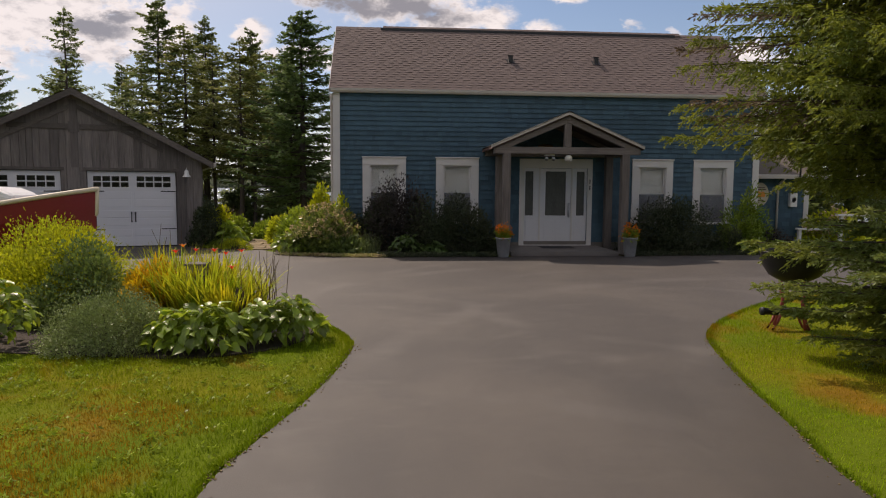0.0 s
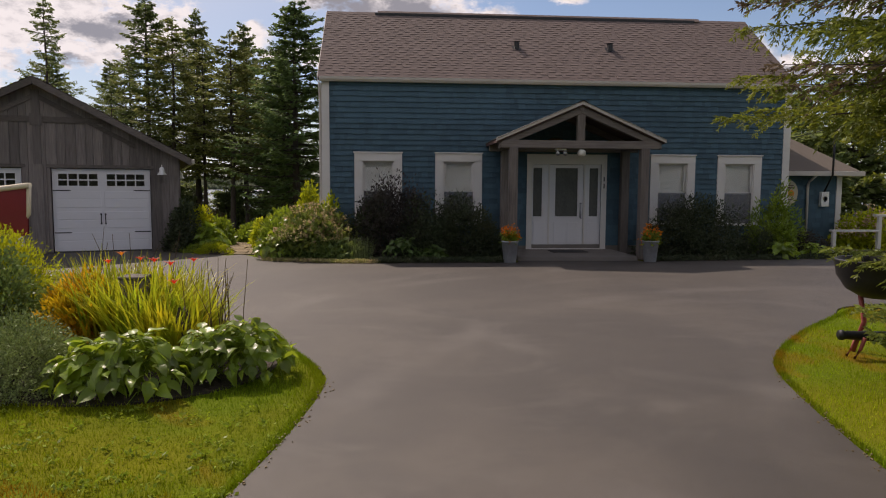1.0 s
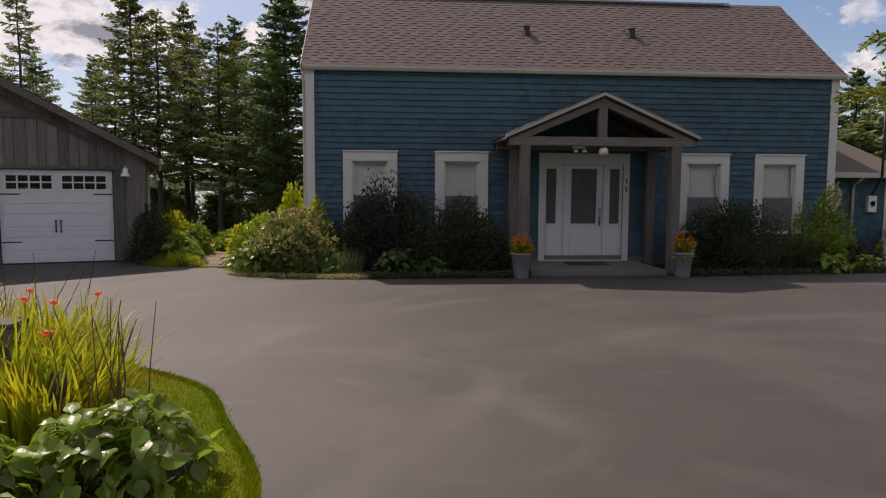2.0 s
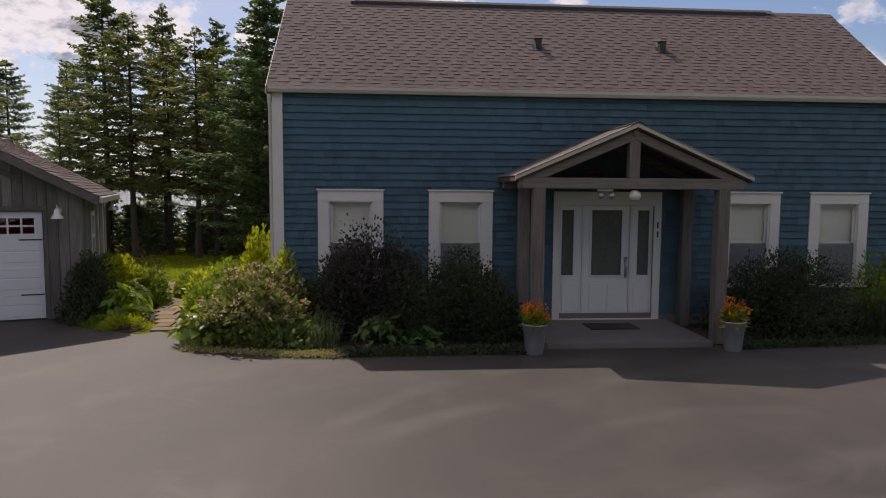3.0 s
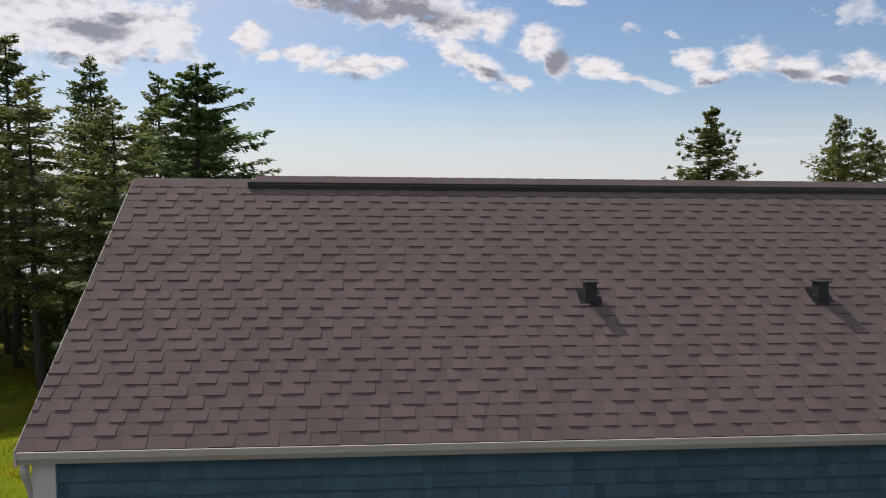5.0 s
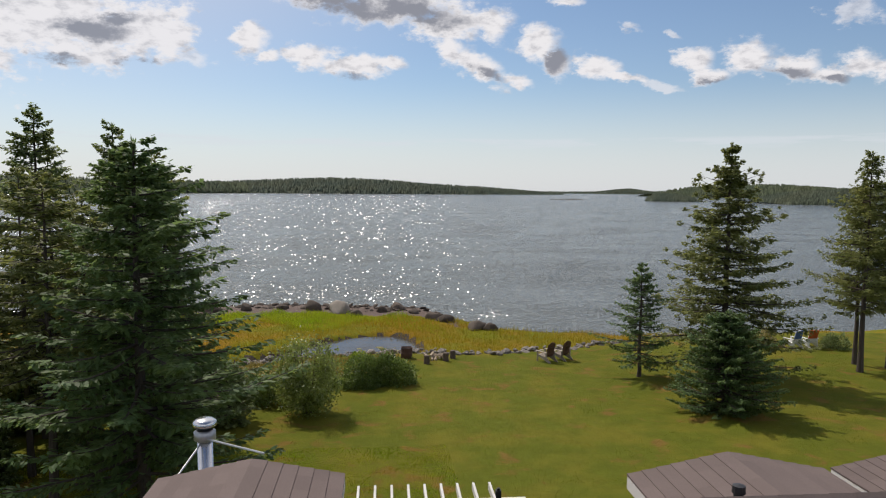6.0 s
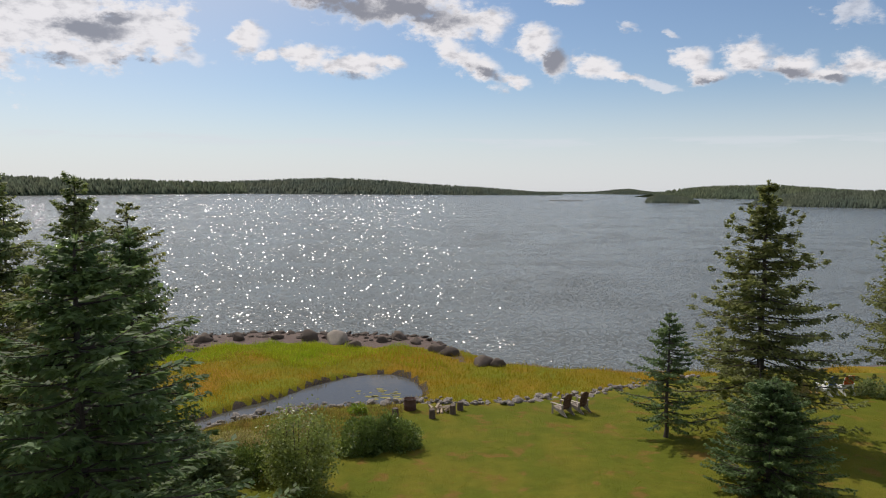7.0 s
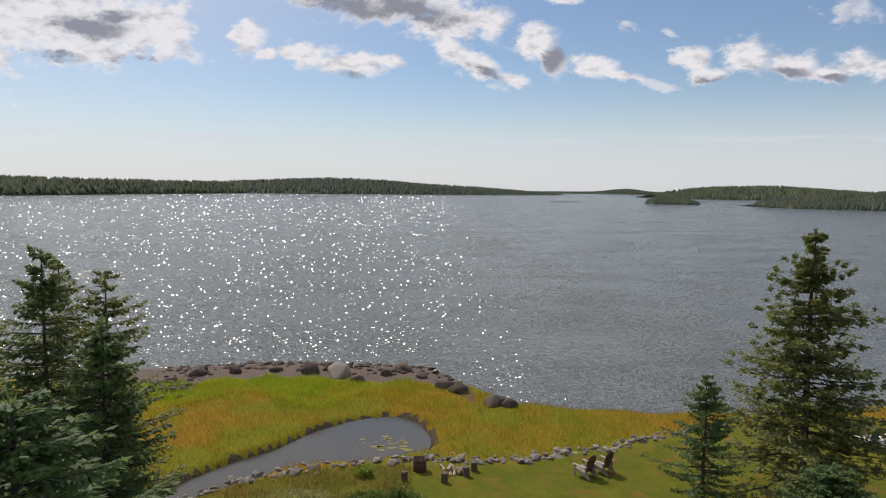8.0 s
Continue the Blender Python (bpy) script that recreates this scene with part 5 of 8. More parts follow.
# dried wreath on the wall above the door
wreath = thing("wreath", (6.0, -0.06, 2.85), "dark twig wreath hung above the door", "wreath")
r = np.random.default_rng(8)
g = Geo()
for i in range(22):
    k, h = r.uniform(0.55, 1.15), r.uniform(0.8, 1.1)
    lean = r.normal(0, 0.05)
    arc = [(6.0 + 0.24 * k * math.cos(a) + lean * math.sin(a), -0.07 + r.normal(0, 0.01), 2.68 + 0.30 * h * math.sin(a) - (0.05 if 0.9 < a < 2.2 else 0)) for a in np.linspace(0.15, 2.99, 9)]
    g.tube(arc, [0.004, 0.008, 0.01, 0.01, 0.01, 0.01, 0.01, 0.008, 0.004], 5)
part("twigs", g, M["dry_stalk"], wreath)


def planter(x, y, seed):
    """A tapered zinc bucket filled with orange flowers."""
    r = np.random.default_rng(seed)
    pot = thing("planter", (x, y, 0), "tapered grey metal planter of orange flowers beside the step", "planter", "planters at the porch")
    part("bucket", Geo().lathe([(0.0, 0.0), (0.135, 0.0), (0.14, 0.02), (0.185, 0.46), (0.2, 0.47), (0.2, 0.49), (0.182, 0.49), (0.175, 0.42), (0, 0.42)], (x, y, 0.0), 24), M["zinc"], pot, smooth=True)
    n = 420
    c = np.array([x, y, 0.5])
    d = unit(r.normal(size=(n, 3)) * (1, 1, 0.7) + (0, 0, 0.4))
    base = c + d * r.uniform(0.03, 0.18, (n, 1)) * (1, 1, 1.2)
    v, f = leaf_quads(base, d + r.normal(0, 0.4, (n, 3)), r.uniform(0.06, 0.13, n), r.uniform(0.02, 0.05, n), r)
    part("leaves", fast_mesh("leaves", v, f), M["green_leaf"], pot, stuff=True)
    m = 260
    d = unit(r.normal(size=(m, 3)) * (1, 1, 0.6) + (0, 0, 0.75))
    head = c + d * (0.1 + 0.14 * r.uniform(0, 1, (m, 1)) ** 0.5) * (1, 1, 1.35) + (0, 0, 0.05)
    k = r.integers(0, 40, m)
    head = head[k % m] + r.normal(0, 0.025, (m, 3))
    v, f = leaf_quads(head, r.normal(size=(m, 3)) + d, r.uniform(0.03, 0.06, m), r.uniform(0.025, 0.05, m), r)
    part("blossom", fast_mesh("blossom", v, f), M["orange_petal"], pot, "orange blossoms", stuff=True)


planter(4.44, -2.32, 3)
planter(7.72, -2.25, 4)

# ---- annex at the right end: lower wing with meter, pole and oval sign ----
annex = thing("annex", (13.5, 3, 0), "low blue side wing with a tan roof and cream gutter", "annex")
AX0, AX1, AY0, AY1 = HX1 + 0.03, 14.62, 1.2, 6.5
part("wall", Geo().box(AX0, AY0, 0, AX1, AY0 + 0.15, 2.12), M["blue_back"], annex)
part("wall", Geo().box(AX1 - 0.15, AY0 + 0.15, 0, AX1, AY1, 2.12), M["blue_back"], annex)
part("wall", Geo().box(AX0, AY1 - 0.15, 0, AX1 - 0.15, AY1, 2.12), M["blue_back"], annex)
g, r = Geo(), np.random.default_rng(14)
for c in range(15):
    x = AX0 + 0.02
    while x < AX1 - 0.16:
        w = min(r.choice(widths), AX1 - 0.15 - x)
        s = shingle_piece(w, COURSE + 0.02, 0.014)
        g.add([(p[0] + x, p[1] + AY0, p[2] + 0.2 + c * COURSE) for p in s.v], s.f)
        x += w + 0.004
part("shingle", g, M["blue"], annex, stuff=True)
part("corner_board", Geo().box(AX1 - 0.14, AY0 - 0.03, 0.1, AX1 + 0.02, AY0, 2.12), M["trim"], annex, bevel=0.004)
g = Geo().add([(AX0, AY0 - 0.35, 2.2), (14.95, AY0 - 0.35, 2.2), (13.75, 3.25, 3.5), (AX0, 3.25, 3.5), (14.95, AY1 + 0.35, 2.2), (AX0, AY1 + 0.35, 2.2), (AX0, AY0 - 0.35, 2.12), (14.95, AY0 - 0.35, 2.12), (14.95, AY1 + 0.35, 2.12)],
              [(0, 1, 2, 3), (1, 4, 2), (3, 2, 4, 5), (0, 6, 7, 1), (1, 7, 8, 4)])
part("roof", g, M["porch_roof"], annex, "tan shingled hip roof")
part("gutter", Geo().box(AX0, AY0 - 0.44, 2.06, 14.97, AY0 - 0.35, 2.19).box(14.95, AY0 - 0.44, 2.06, 15.03, AY1 + 0.35, 2.19), M["gutter"], annex, bevel=0.01)
part("down_pipe", Geo().tube([(13.62, AY0 - 0.38, 2.06), (13.6, AY0 - 0.1, 1.9), (13.6, AY0 - 0.06, 1.8), (13.6, AY0 - 0.06, 0.1)], 0.035, 8), M["gutter"], annex, smooth=True)
meter = thing("electric_meter", (14.1, AY0 - 0.1, 1.4), "grey electricity meter box on the side wing", "meter")
part("box", Geo().box(13.97, AY0 - 0.14, 1.2, 14.2, AY0 - 0.01, 1.62), M["white_plastic"], meter, bevel=0.012)
part("dial", Geo().lathe([(0, 0.0), (0.07, 0.0), (0.075, -0.03)], (0, 0, 0), 16).moved(pose(14.085, AY0 - 0.14, 1.42, 90)), M["glass"], meter)
part("mark", Geo().prism([(14.04, 1.46), (14.08, 1.36), (14.14, 1.42), (14.1, 1.34), (14.05, 1.33)], "y", AY0 - 0.146, AY0 - 0.141), M["black"], meter)
mast = thing("service_mast", (14.05, AY0 - 0.1, 2), "dark service mast with looped power cables", "mast")
part("conduit", Geo().tube([(14.06, AY0 - 0.09, 1.6), (14.06, AY0 - 0.45, 2.1), (14.06, AY0 - 0.45, 3.72)], 0.03, 10), M["iron"], mast, smooth=True)
part("weather_head", Geo().tube([(14.06, AY0 - 0.45, 3.7), (14.08, AY0 - 0.45, 3.78), (14.2, AY0 - 0.45, 3.74)], [0.035, 0.05, 0.03], 10), M["iron"], mast, smooth=True)
part("cable", Geo().tube(smooth_line([(14.2, AY0 - 0.45, 3.74), (14.36, AY0 - 0.5, 3.6), (14.3, AY0 - 0.5, 3.42), (14.15, AY0 - 0.45, 3.5), (14.5, AY0 - 1.0, 3.52), (17, AY0 - 6, 4.5), (22, AY0 - 16, 6.0)], 8), 0.012, 5), M["black"], mast)
part("cable", Geo().tube(smooth_line([(14.06, AY0 - 0.45, 3.45), (13.7, AY0 - 0.3, 3.3), (13.2, 1.6, 3.15), (12.6, 2.4, 3.1)], 8), 0.012, 5), M["black"], mast)
sign = thing("oval_sign", (13.0, AY0 - 0.05, 1.55), "oval cream sign with orange emblem on the side wing", "sign")
oval = [(13.05 + 0.26 * math.cos(k * 0.196), 1.58 + 0.36 * math.sin(k * 0.196)) for k in range(32)]
part("board", Geo().prism(oval, "y", AY0 - 0.06, AY0 - 0.02), M["sign_face"], sign, bevel=0.006)
g = Geo().prism([(12.92, 1.5), (13.18, 1.5), (13.2, 1.6), (13.12, 1.68), (13.05, 1.64), (12.98, 1.68), (12.9, 1.6)], "y", AY0 - 0.066, AY0 - 0.061)
part("emblem", g, M["sign_orange"], sign, "orange emblem")
part("bars", Geo().box(12.93, AY0 - 0.065, 1.77, 13.17, AY0 - 0.061, 1.8).box(12.9, AY0 - 0.065, 1.71, 13.2, AY0 - 0.061, 1.745).box(12.95, AY0 - 0.065, 1.38, 13.15, AY0 - 0.061, 1.41), M["sign_dark"], sign)

# white handrail right of the annex
fence = thing("handrail", (14.4, -0.6, 0), "white painted wooden handrail by the side path", "railing")
for x in (13.35, 14.6, 15.9):
    part("post", Geo().box(x, -0.45, -0.02, x + 0.09, -0.36, 0.62 if x < 14 else 1.0), M["trim"], fence, bevel=0.004)
part("rail", Geo().box(13.3, -0.47, 0.58, 14.65, -0.34, 0.63), M["trim"], fence, bevel=0.004)
part("rail", Geo().box(14.5, -0.47, 0.98, 17.5, -0.34, 1.04), M["trim"], fence, bevel=0.004)

# ---- garage of silvered boards, turned a little from the house ----
GM = pose(-3.78, 1.15, 0, 0, 0, 18)
garage = thing("garage", (-7, 4, 0), "weathered grey board garage with two white doors", "garage")
GW, GD, GE, GP = -6.46, 6.4, 2.42, 0.535
half = -GW / 2
apex = GE + half * GP
DOORS = [(-2.97, -0.69), (-5.86, -3.58)]
front_holes = [(a, b, 0.0, 2.12) for a, b in DOORS]


def gpart(name, geo, mat, parent=garage, **kw):
    return part(name, geo.moved(GM), mat, parent, **kw)


gwall = gpart("wall", pierced_wall(GW, 0, 0, GE, front_holes, 0.0, 0.12), M["barn"])
gpart("wall", Geo().prism([(GW, GE), (0, GE), (-half, apex)], "y", 0.0, 0.12), M["barn"])
gpart("wall", Geo().box(-0.12, 0.12, 0, 0, GD, GE), M["barn"])
gpart("wall", Geo().box(GW, 0.12, 0, GW + 0.12, GD, GE), M["barn"])
gpart("wall", Geo().prism([(GW, 0), (0, 0), (0, GE), (-half, apex), (GW, GE)], "y", GD, GD + 0.12), M["barn"])
gpart("floor", Geo().box(GW, 0.1, -0.05, 0, GD, -0.005), M["concrete"])
# single boards on the gable and the right wall
r = np.random.default_rng(44)
x = GW
while x < -0.02:
    w = r.uniform(0.14, 0.24)
    x1 = min(x + w, 0.0)
    xm = (x + x1) / 2
    top = apex - abs(xm + half) * GP
    lo = 2.2 if any(a - 0.02 < xm < b + 0.02 for a, b in DOORS) else 0.02
    t = 0.018 + r.uniform(0, 0.008)
    xl, xr = x + 0.006, x1 - 0.006
    tl, tr = apex - abs(xl + half) * GP, apex - abs(xr + half) * GP
    cuts = [(xl, xr)]
    for a, b in DOORS:
        if xl < a < xr or xl < b < xr:
            e = a if xl < a < xr else b
            cuts = [(xl, e), (e, xr)]
    for cl, cr in cuts:
        lo = 2.2 if any(a - 0.005 < (cl + cr) / 2 < b + 0.005 for a, b in DOORS) else 0.02
        tl, tr = apex - abs(cl + half) * GP, apex - abs(cr + half) * GP
        if cr - cl > 0.01:
            gpart("board", Geo().prism([(cl, lo), (cr, lo), (cr, tr), (cl, tl)], "y", -t, 0.0), M["barn"], gwall)
    x = x1
y = 0.0
while y < GD - 0.05:
    w = r.uniform(0.16, 0.26)
    y1 = min(y + w, GD)
    if not (1.3 < (y + y1) / 2 < 2.2):
        gpart("board", Geo().box(0.0, y + 0.004, 0.02, 0.02 + r.uniform(0, 0.007), y1 - 0.004, GE), M["barn"], gwall)
    y = y1
# trim timbers on the gable
gpart("king_board", Geo().box(-half - 0.09, -0.06, 2.2, -half + 0.09, -0.026, apex - 0.15), M["barn"])
gpart("centre_post", Geo().box(-3.42, -0.055, 0.0, -3.12, -0.027, 2.2), M["barn"])
gpart("gable_beam", Geo().box(-half - 1.55, -0.055, 3.22, -half + 1.55, -0.027, 3.36), M["barn_x"])
gpart("peg_block", Geo().box(-half - 0.13, -0.075, 3.14, -half + 0.13, -0.06, 3.42), M["barn"])
for sgn in (-1, 1):
    gpart("strut", Geo().prism([(-half, apex - 0.22), (-half + sgn * 2.2, apex - 0.22 - 2.2 * GP), (-half + sgn * 2.2, apex - 0.34 - 2.2 * GP), (-half, apex - 0.34)], "y", -0.058, -0.03), M["barn_x"])
    e = half + 0.3
    gpart("barge_board", Geo().prism([(-half, apex + 0.13), (-half + sgn * e, apex + 0.13 - e * GP), (-half + sgn * e, apex - 0.05 - e * GP), (-half, apex - 0.05)], "y", -0.36, -0.32), M["barn_x"], bevel=0.006)
    gpart("roof", Geo().prism([(-half, apex + 0.13), (-half + sgn * e, apex + 0.13 - e * GP), (-half + sgn * e, apex + 0.04 - e * GP), (-half, apex + 0.04)], "y", -0.32, GD + 0.3), M["roof"])
    g = Geo()
    n = 28
    for i in range(n):
        a, b = e * i / n, e * (i + 1.1) / n
        y = -0.37
        while y < GD + 0.3:
            w = min(r.uniform(0.15, 0.32), GD + 0.32 - y)
            t = 0.016 + r.choice([0, 0.012])
            za, zb = apex + 0.13 - a * GP, apex + 0.13 - b * GP
            g.add([(-half + sgn * a, y, za + 0.005), (-half + sgn * b, y, zb + t), (-half + sgn * b, y + w - 0.004, zb + t), (-half + sgn * a, y + w - 0.004, za + 0.005), (-half + sgn * b, y, zb), (-half + sgn * b, y + w - 0.004, zb)],
                  [(0, 1, 2, 3) if sgn > 0 else (3, 2, 1, 0), (1, 4, 5, 2)])
            y += w
    gpart("roof_shingle", g, M["roof"], stuff=True)
gpart("gutter", Geo().box(0.3, -0.3, GE - 0.16, 0.38, GD + 0.3, GE - 0.04), M["gutter"], bevel=0.012)
for yy in (3.3, 5.0):
    gpart("corner_board", Geo().box(-0.01, yy, 0.0, 0.035, yy + 0.12, GE - 0.05), M["trim"])
gwin = gpart("window", Geo().box(-0.005, 1.32, 0.95, 0.045, 1.42, 2.05).box(-0.005, 2.08, 0.95, 0.045, 2.18, 2.05).box(-0.005, 1.42, 1.95, 0.045, 2.08, 2.05).box(-0.005, 1.42, 0.95, 0.05, 2.08, 1.03).box(-0.005, 1.42, 1.47, 0.04, 2.08, 1.53), M["trim"])
gpart("pane", Geo().box(0.004, 1.42, 1.03, 0.012, 2.08, 1.95), M["glass"], gwin)


def garage_door(a, b):
    """A white sectional door: four ribbed panels, two lights of eight panes, strap hinges and pulls."""
    d = gpart("garage_door", Geo().box(a + 0.02, 0.05, 0.02, b - 0.02, 0.09, 1.66), M["door_paint"], label="white sectional garage door")
    gpart("top_rail", Geo().box(a + 0.02, 0.05, 1.99, b - 0.02, 0.09, 2.1), M["door_paint"], d)
    w = b - a
    lights = [(a + 0.14, a + 0.14 + 0.40 * w), (b - 0.14 - 0.40 * w, b - 0.14)]
    for xa, xb in ((a + 0.02, lights[0][0]), (lights[0][1], lights[1][0]), (lights[1][1], b - 0.02)):
        gpart("stile", Geo().box(xa, 0.05, 1.66, xb, 0.09, 1.99), M["door_paint"], d)
    for k in range(4):
        z = 0.03 + k * 0.52
        for xa, xb in ((a + 0.08, (a + b) / 2 - 0.04), ((a + b) / 2 + 0.04, b - 0.08)):
            if k < 3:
                for za in (0.06, 0.28):
                    gpart("panel", Geo().box(xa, 0.04, z + za, xb, 0.05, z + za + 0.195), M["door_paint"], d, bevel=0.006)
    for xa, xb in lights:
        gpart("pane", Geo().box(xa, 0.066, 1.66, xb, 0.072, 1.99), M["glass"], d)
        g = Geo().box(xa, 0.04, 1.808, xb, 0.064, 1.84)
        for i in range(5):
            xx = xa + (xb - xa) * i / 4
            g.box(xx - 0.016, 0.038, 1.66, xx + 0.016, 0.064, 1.99)
        g.box(xa, 0.037, 1.645, xb, 0.064, 1.675).box(xa, 0.037, 1.975, xb, 0.064, 2.0)
        gpart("glazing_bar", g, M["door_paint"], d)
    for z in (1.56, 0.50):
        for xa, xb, tip in ((a + 0.03, a + 0.42, 1), (b - 0.42, b - 0.03, -1)):
            gpart("hinge", Geo().prism([(xa, z - 0.012), (xb, z - 0.012), (xb, z + 0.012), (xa, z + 0.012)], "y", 0.03, 0.042), M["iron"], d, label="black strap hinge")
    for xx in ((a + b) / 2 - 0.05, (a + b) / 2 + 0.05):
        gpart("pull", Geo().box(xx - 0.012, 0.02, 0.72, xx + 0.012, 0.04, 0.96).box(xx - 0.02, 0.03, 0.7, xx + 0.02, 0.04, 0.74).box(xx - 0.02, 0.03, 0.94, xx + 0.02, 0.04, 0.98), M["iron"], d, label="black pull handle")
    gpart("header", Geo().box(a - 0.08, -0.05, 2.12, b + 0.08, 0.0, 2.2), M["barn_x"])
    gpart("seal", Geo().box(a + 0.02, 0.045, 0.0, b - 0.02, 0.095, 0.035), M["black"], d)


for a, b in DOORS:
    garage_door(a, b)


def barn_lamp(m):
    """A white goose-neck lamp with a bell shade."""
    o = thing("wall_lamp", m.translation, "white bell-shaded barn lamp on the garage wall", "lamp", "garage lamps")
    part("plate", Geo().lathe([(0, 0.0), (0.06, 0.0), (0.06, 0.02), (0, 0.03)], (0, 0, 0), 12).moved(m @ pose(0, 0, 0, 90)), M["white_plastic"], o)
    part("arm", Geo().tube([(0, -0.02, 0), (0, -0.1, 0.1), (0, -0.18, 0.1), (0, -0.2, 0.02)], 0.012, 8).moved(m), M["white_plastic"], o, smooth=True)
    part("shade", Geo().lathe([(0.02, 0.04), (0.05, 0.02), (0.06, -0.06), (0.11, -0.14), (0.115, -0.15), (0.1, -0.14), (0.05, -0.06)], (0, -0.2, 0), 20).moved(m), M["white_plastic"], o, smooth=True)
    part("bulb", Geo().lathe([(0, -0.16), (0.03, -0.13), (0.03, -0.08), (0.0, -0.05)], (0, -0.2, 0), 10).moved(m), M["lamp_glass"], o, smooth=True)


barn_lamp(GM @ pose(-0.42, -0.03, 2.12))
barn_lamp(GM @ pose(0.03, 5.6, 2.1, 0, 0, 90))

# ---- trees ----
def spruce_parts(seed, H, R, base, whorl, sprays, spray_len, spray_w, droop=0.25, shape=0.85, sparse=0.0, twist=0.0, side=None, wild=0.2, tufts=0):
    """Arrays for a conifer: bough tubes and needle sprays. base: height of the lowest boughs; whorl: metres between whorls; side: bearing that bears more boughs."""
    r = np.random.default_rng(seed)
    limbs, chunks = Geo(), []
    h = base
    while h < H - 0.15:
        rel = (h - base) / (H - base)
        reach = R * max(1 - rel, 0.03) ** shape * (0.62 + 0.38 * min(1, rel * 5 + 0.45))
        n_b = int(r.integers(5, 8))
        a0 = r.uniform(0, 6.28)
        for b in range(n_b):
            if r.random() < sparse:
                continue
            a = a0 + 6.283 * b / n_b + r.normal(0, 0.22)
            L = max(0.18, reach * np.clip(r.normal(0.86, wild), 0.3, 1.4) + 0.08)
            if side is not None:
                L *= 1 + 0.3 * math.cos(a - side)
            out_dir = np.array([math.cos(a), math.sin(a), 0.0])
            dr = droop * (1.15 - 1.7 * rel) + r.normal(0, 0.1)
            k = max(4, int(sprays * (0.35 + 0.65 * L / R)))
            s = (np.arange(k) + r.uniform(0, 1, k)) / k
            s = 0.12 + 0.88 * s ** 0.85
            if tufts:
                nests = np.linspace(0.3, 1.0, max(2, int(tufts * L / R + 1.5))) + r.normal(0, 0.05)
                s = np.clip(nests[np.abs(s[:, None] - nests).argmin(axis=1)] + r.normal(0, 0.045, k), 0.1, 1.05)
            hh = h + r.normal(0, whorl * 0.3)
            z = hh + L * (-dr * s + (0.2 + 0.35 * dr) * s ** 2.2)
            pts = out_dir[None, :] * (L * s)[:, None]
            pts[:, 2] = z
            if twist:
                wob = np.sin(s * r.uniform(4, 8) + r.uniform(0, 6.28)) * twist * 0.35 * s
                pts[:, 0] += wob * -math.sin(a)
                pts[:, 1] += wob * math.cos(a)
                pts[:, 2] -= np.abs(r.normal(0, twist * 0.6, k)) * s
            perp = np.array([-math.sin(a), math.cos(a), 0.0])
            if tufts:
                pts = pts + perp[None, :] * (r.normal(0, 0.16, (k, 1)) * L * (1.15 - s)[:, None]) + np.array([0, 0, 1.0]) * r.normal(-0.03, 0.05, (k, 1))
            if L > 0.5:
                limbs.tube([(out_dir[0] * L * q, out_dir[1] * L * q, hh + L * (-dr * q + (0.2 + 0.35 * dr) * q ** 2.2)) for q in (0, 0.35, 0.7, 0.95)], [0.012 + 0.012 * L, 0.009 + 0.008 * L, 0.006 + 0.004 * L, 0.003], 4, False)
            for sg in (-1, 1):
                w = perp[None, :] * sg * r.uniform(0.45, 1.0, (k, 1)) + out_dir[None, :] * r.uniform(0.5, 1.0, (k, 1)) + np.array([0, 0, 1.0]) * r.normal(-0.08, 0.2, (k, 1))
                ln = spray_len * r.uniform(0.65, 1.35, k) * (1.2 - 0.65 * s) * min(1.0, 0.45 + L / R)
                chunks.append(leaf_quads(pts + r.normal(0, 0.03, (k, 3)), w, ln, spray_w * r.uniform(0.7, 1.3, k), r, face=np.tile(np.array([[0.0, 0.0, 1.0]]), (k, 1))))
                w2 = w + r.normal(0, 0.4, (k, 3)) + np.array([0, 0, -0.35])
                chunks.append(leaf_quads(pts + unit(w) * (ln * 0.45)[:, None], w2, ln * 0.65, spray_w * 0.8 * r.uniform(0.7, 1.3, k), r))
        h += whorl * r.uniform(0.7, 1.3) * (1 - 0.45 * rel)
    top = np.tile([[0, 0, H - 0.35]], (30, 1)) + r.uniform(0, 1, (30, 1)) * [[0, 0, 0.3]]
    chunks.append(leaf_quads(top, r.normal(0, 0.35, (30, 3)) + (0, 0, 0.75), spray_len * 0.6 * r.uniform(0.6, 1.2, 30), np.full(30, spray_w * 0.6), r))
    return limbs, joined(chunks)


def trunk_geo(H, r0, seed, lean=0.0):
    r = np.random.default_rng(seed)
    pts, rad = [], []
    for i in range(9):
        q = i / 8
        pts.append((lean * q * H + r.normal(0, 0.02), r.normal(0, 0.02), -0.4 + q * (H + 0.3)))
        rad.append(r0 * (1.25 if i == 0 else 1.0) * (1 - 0.93 * q) + 0.008)
    return Geo().tube(pts, rad, 9)


KINDS = {}


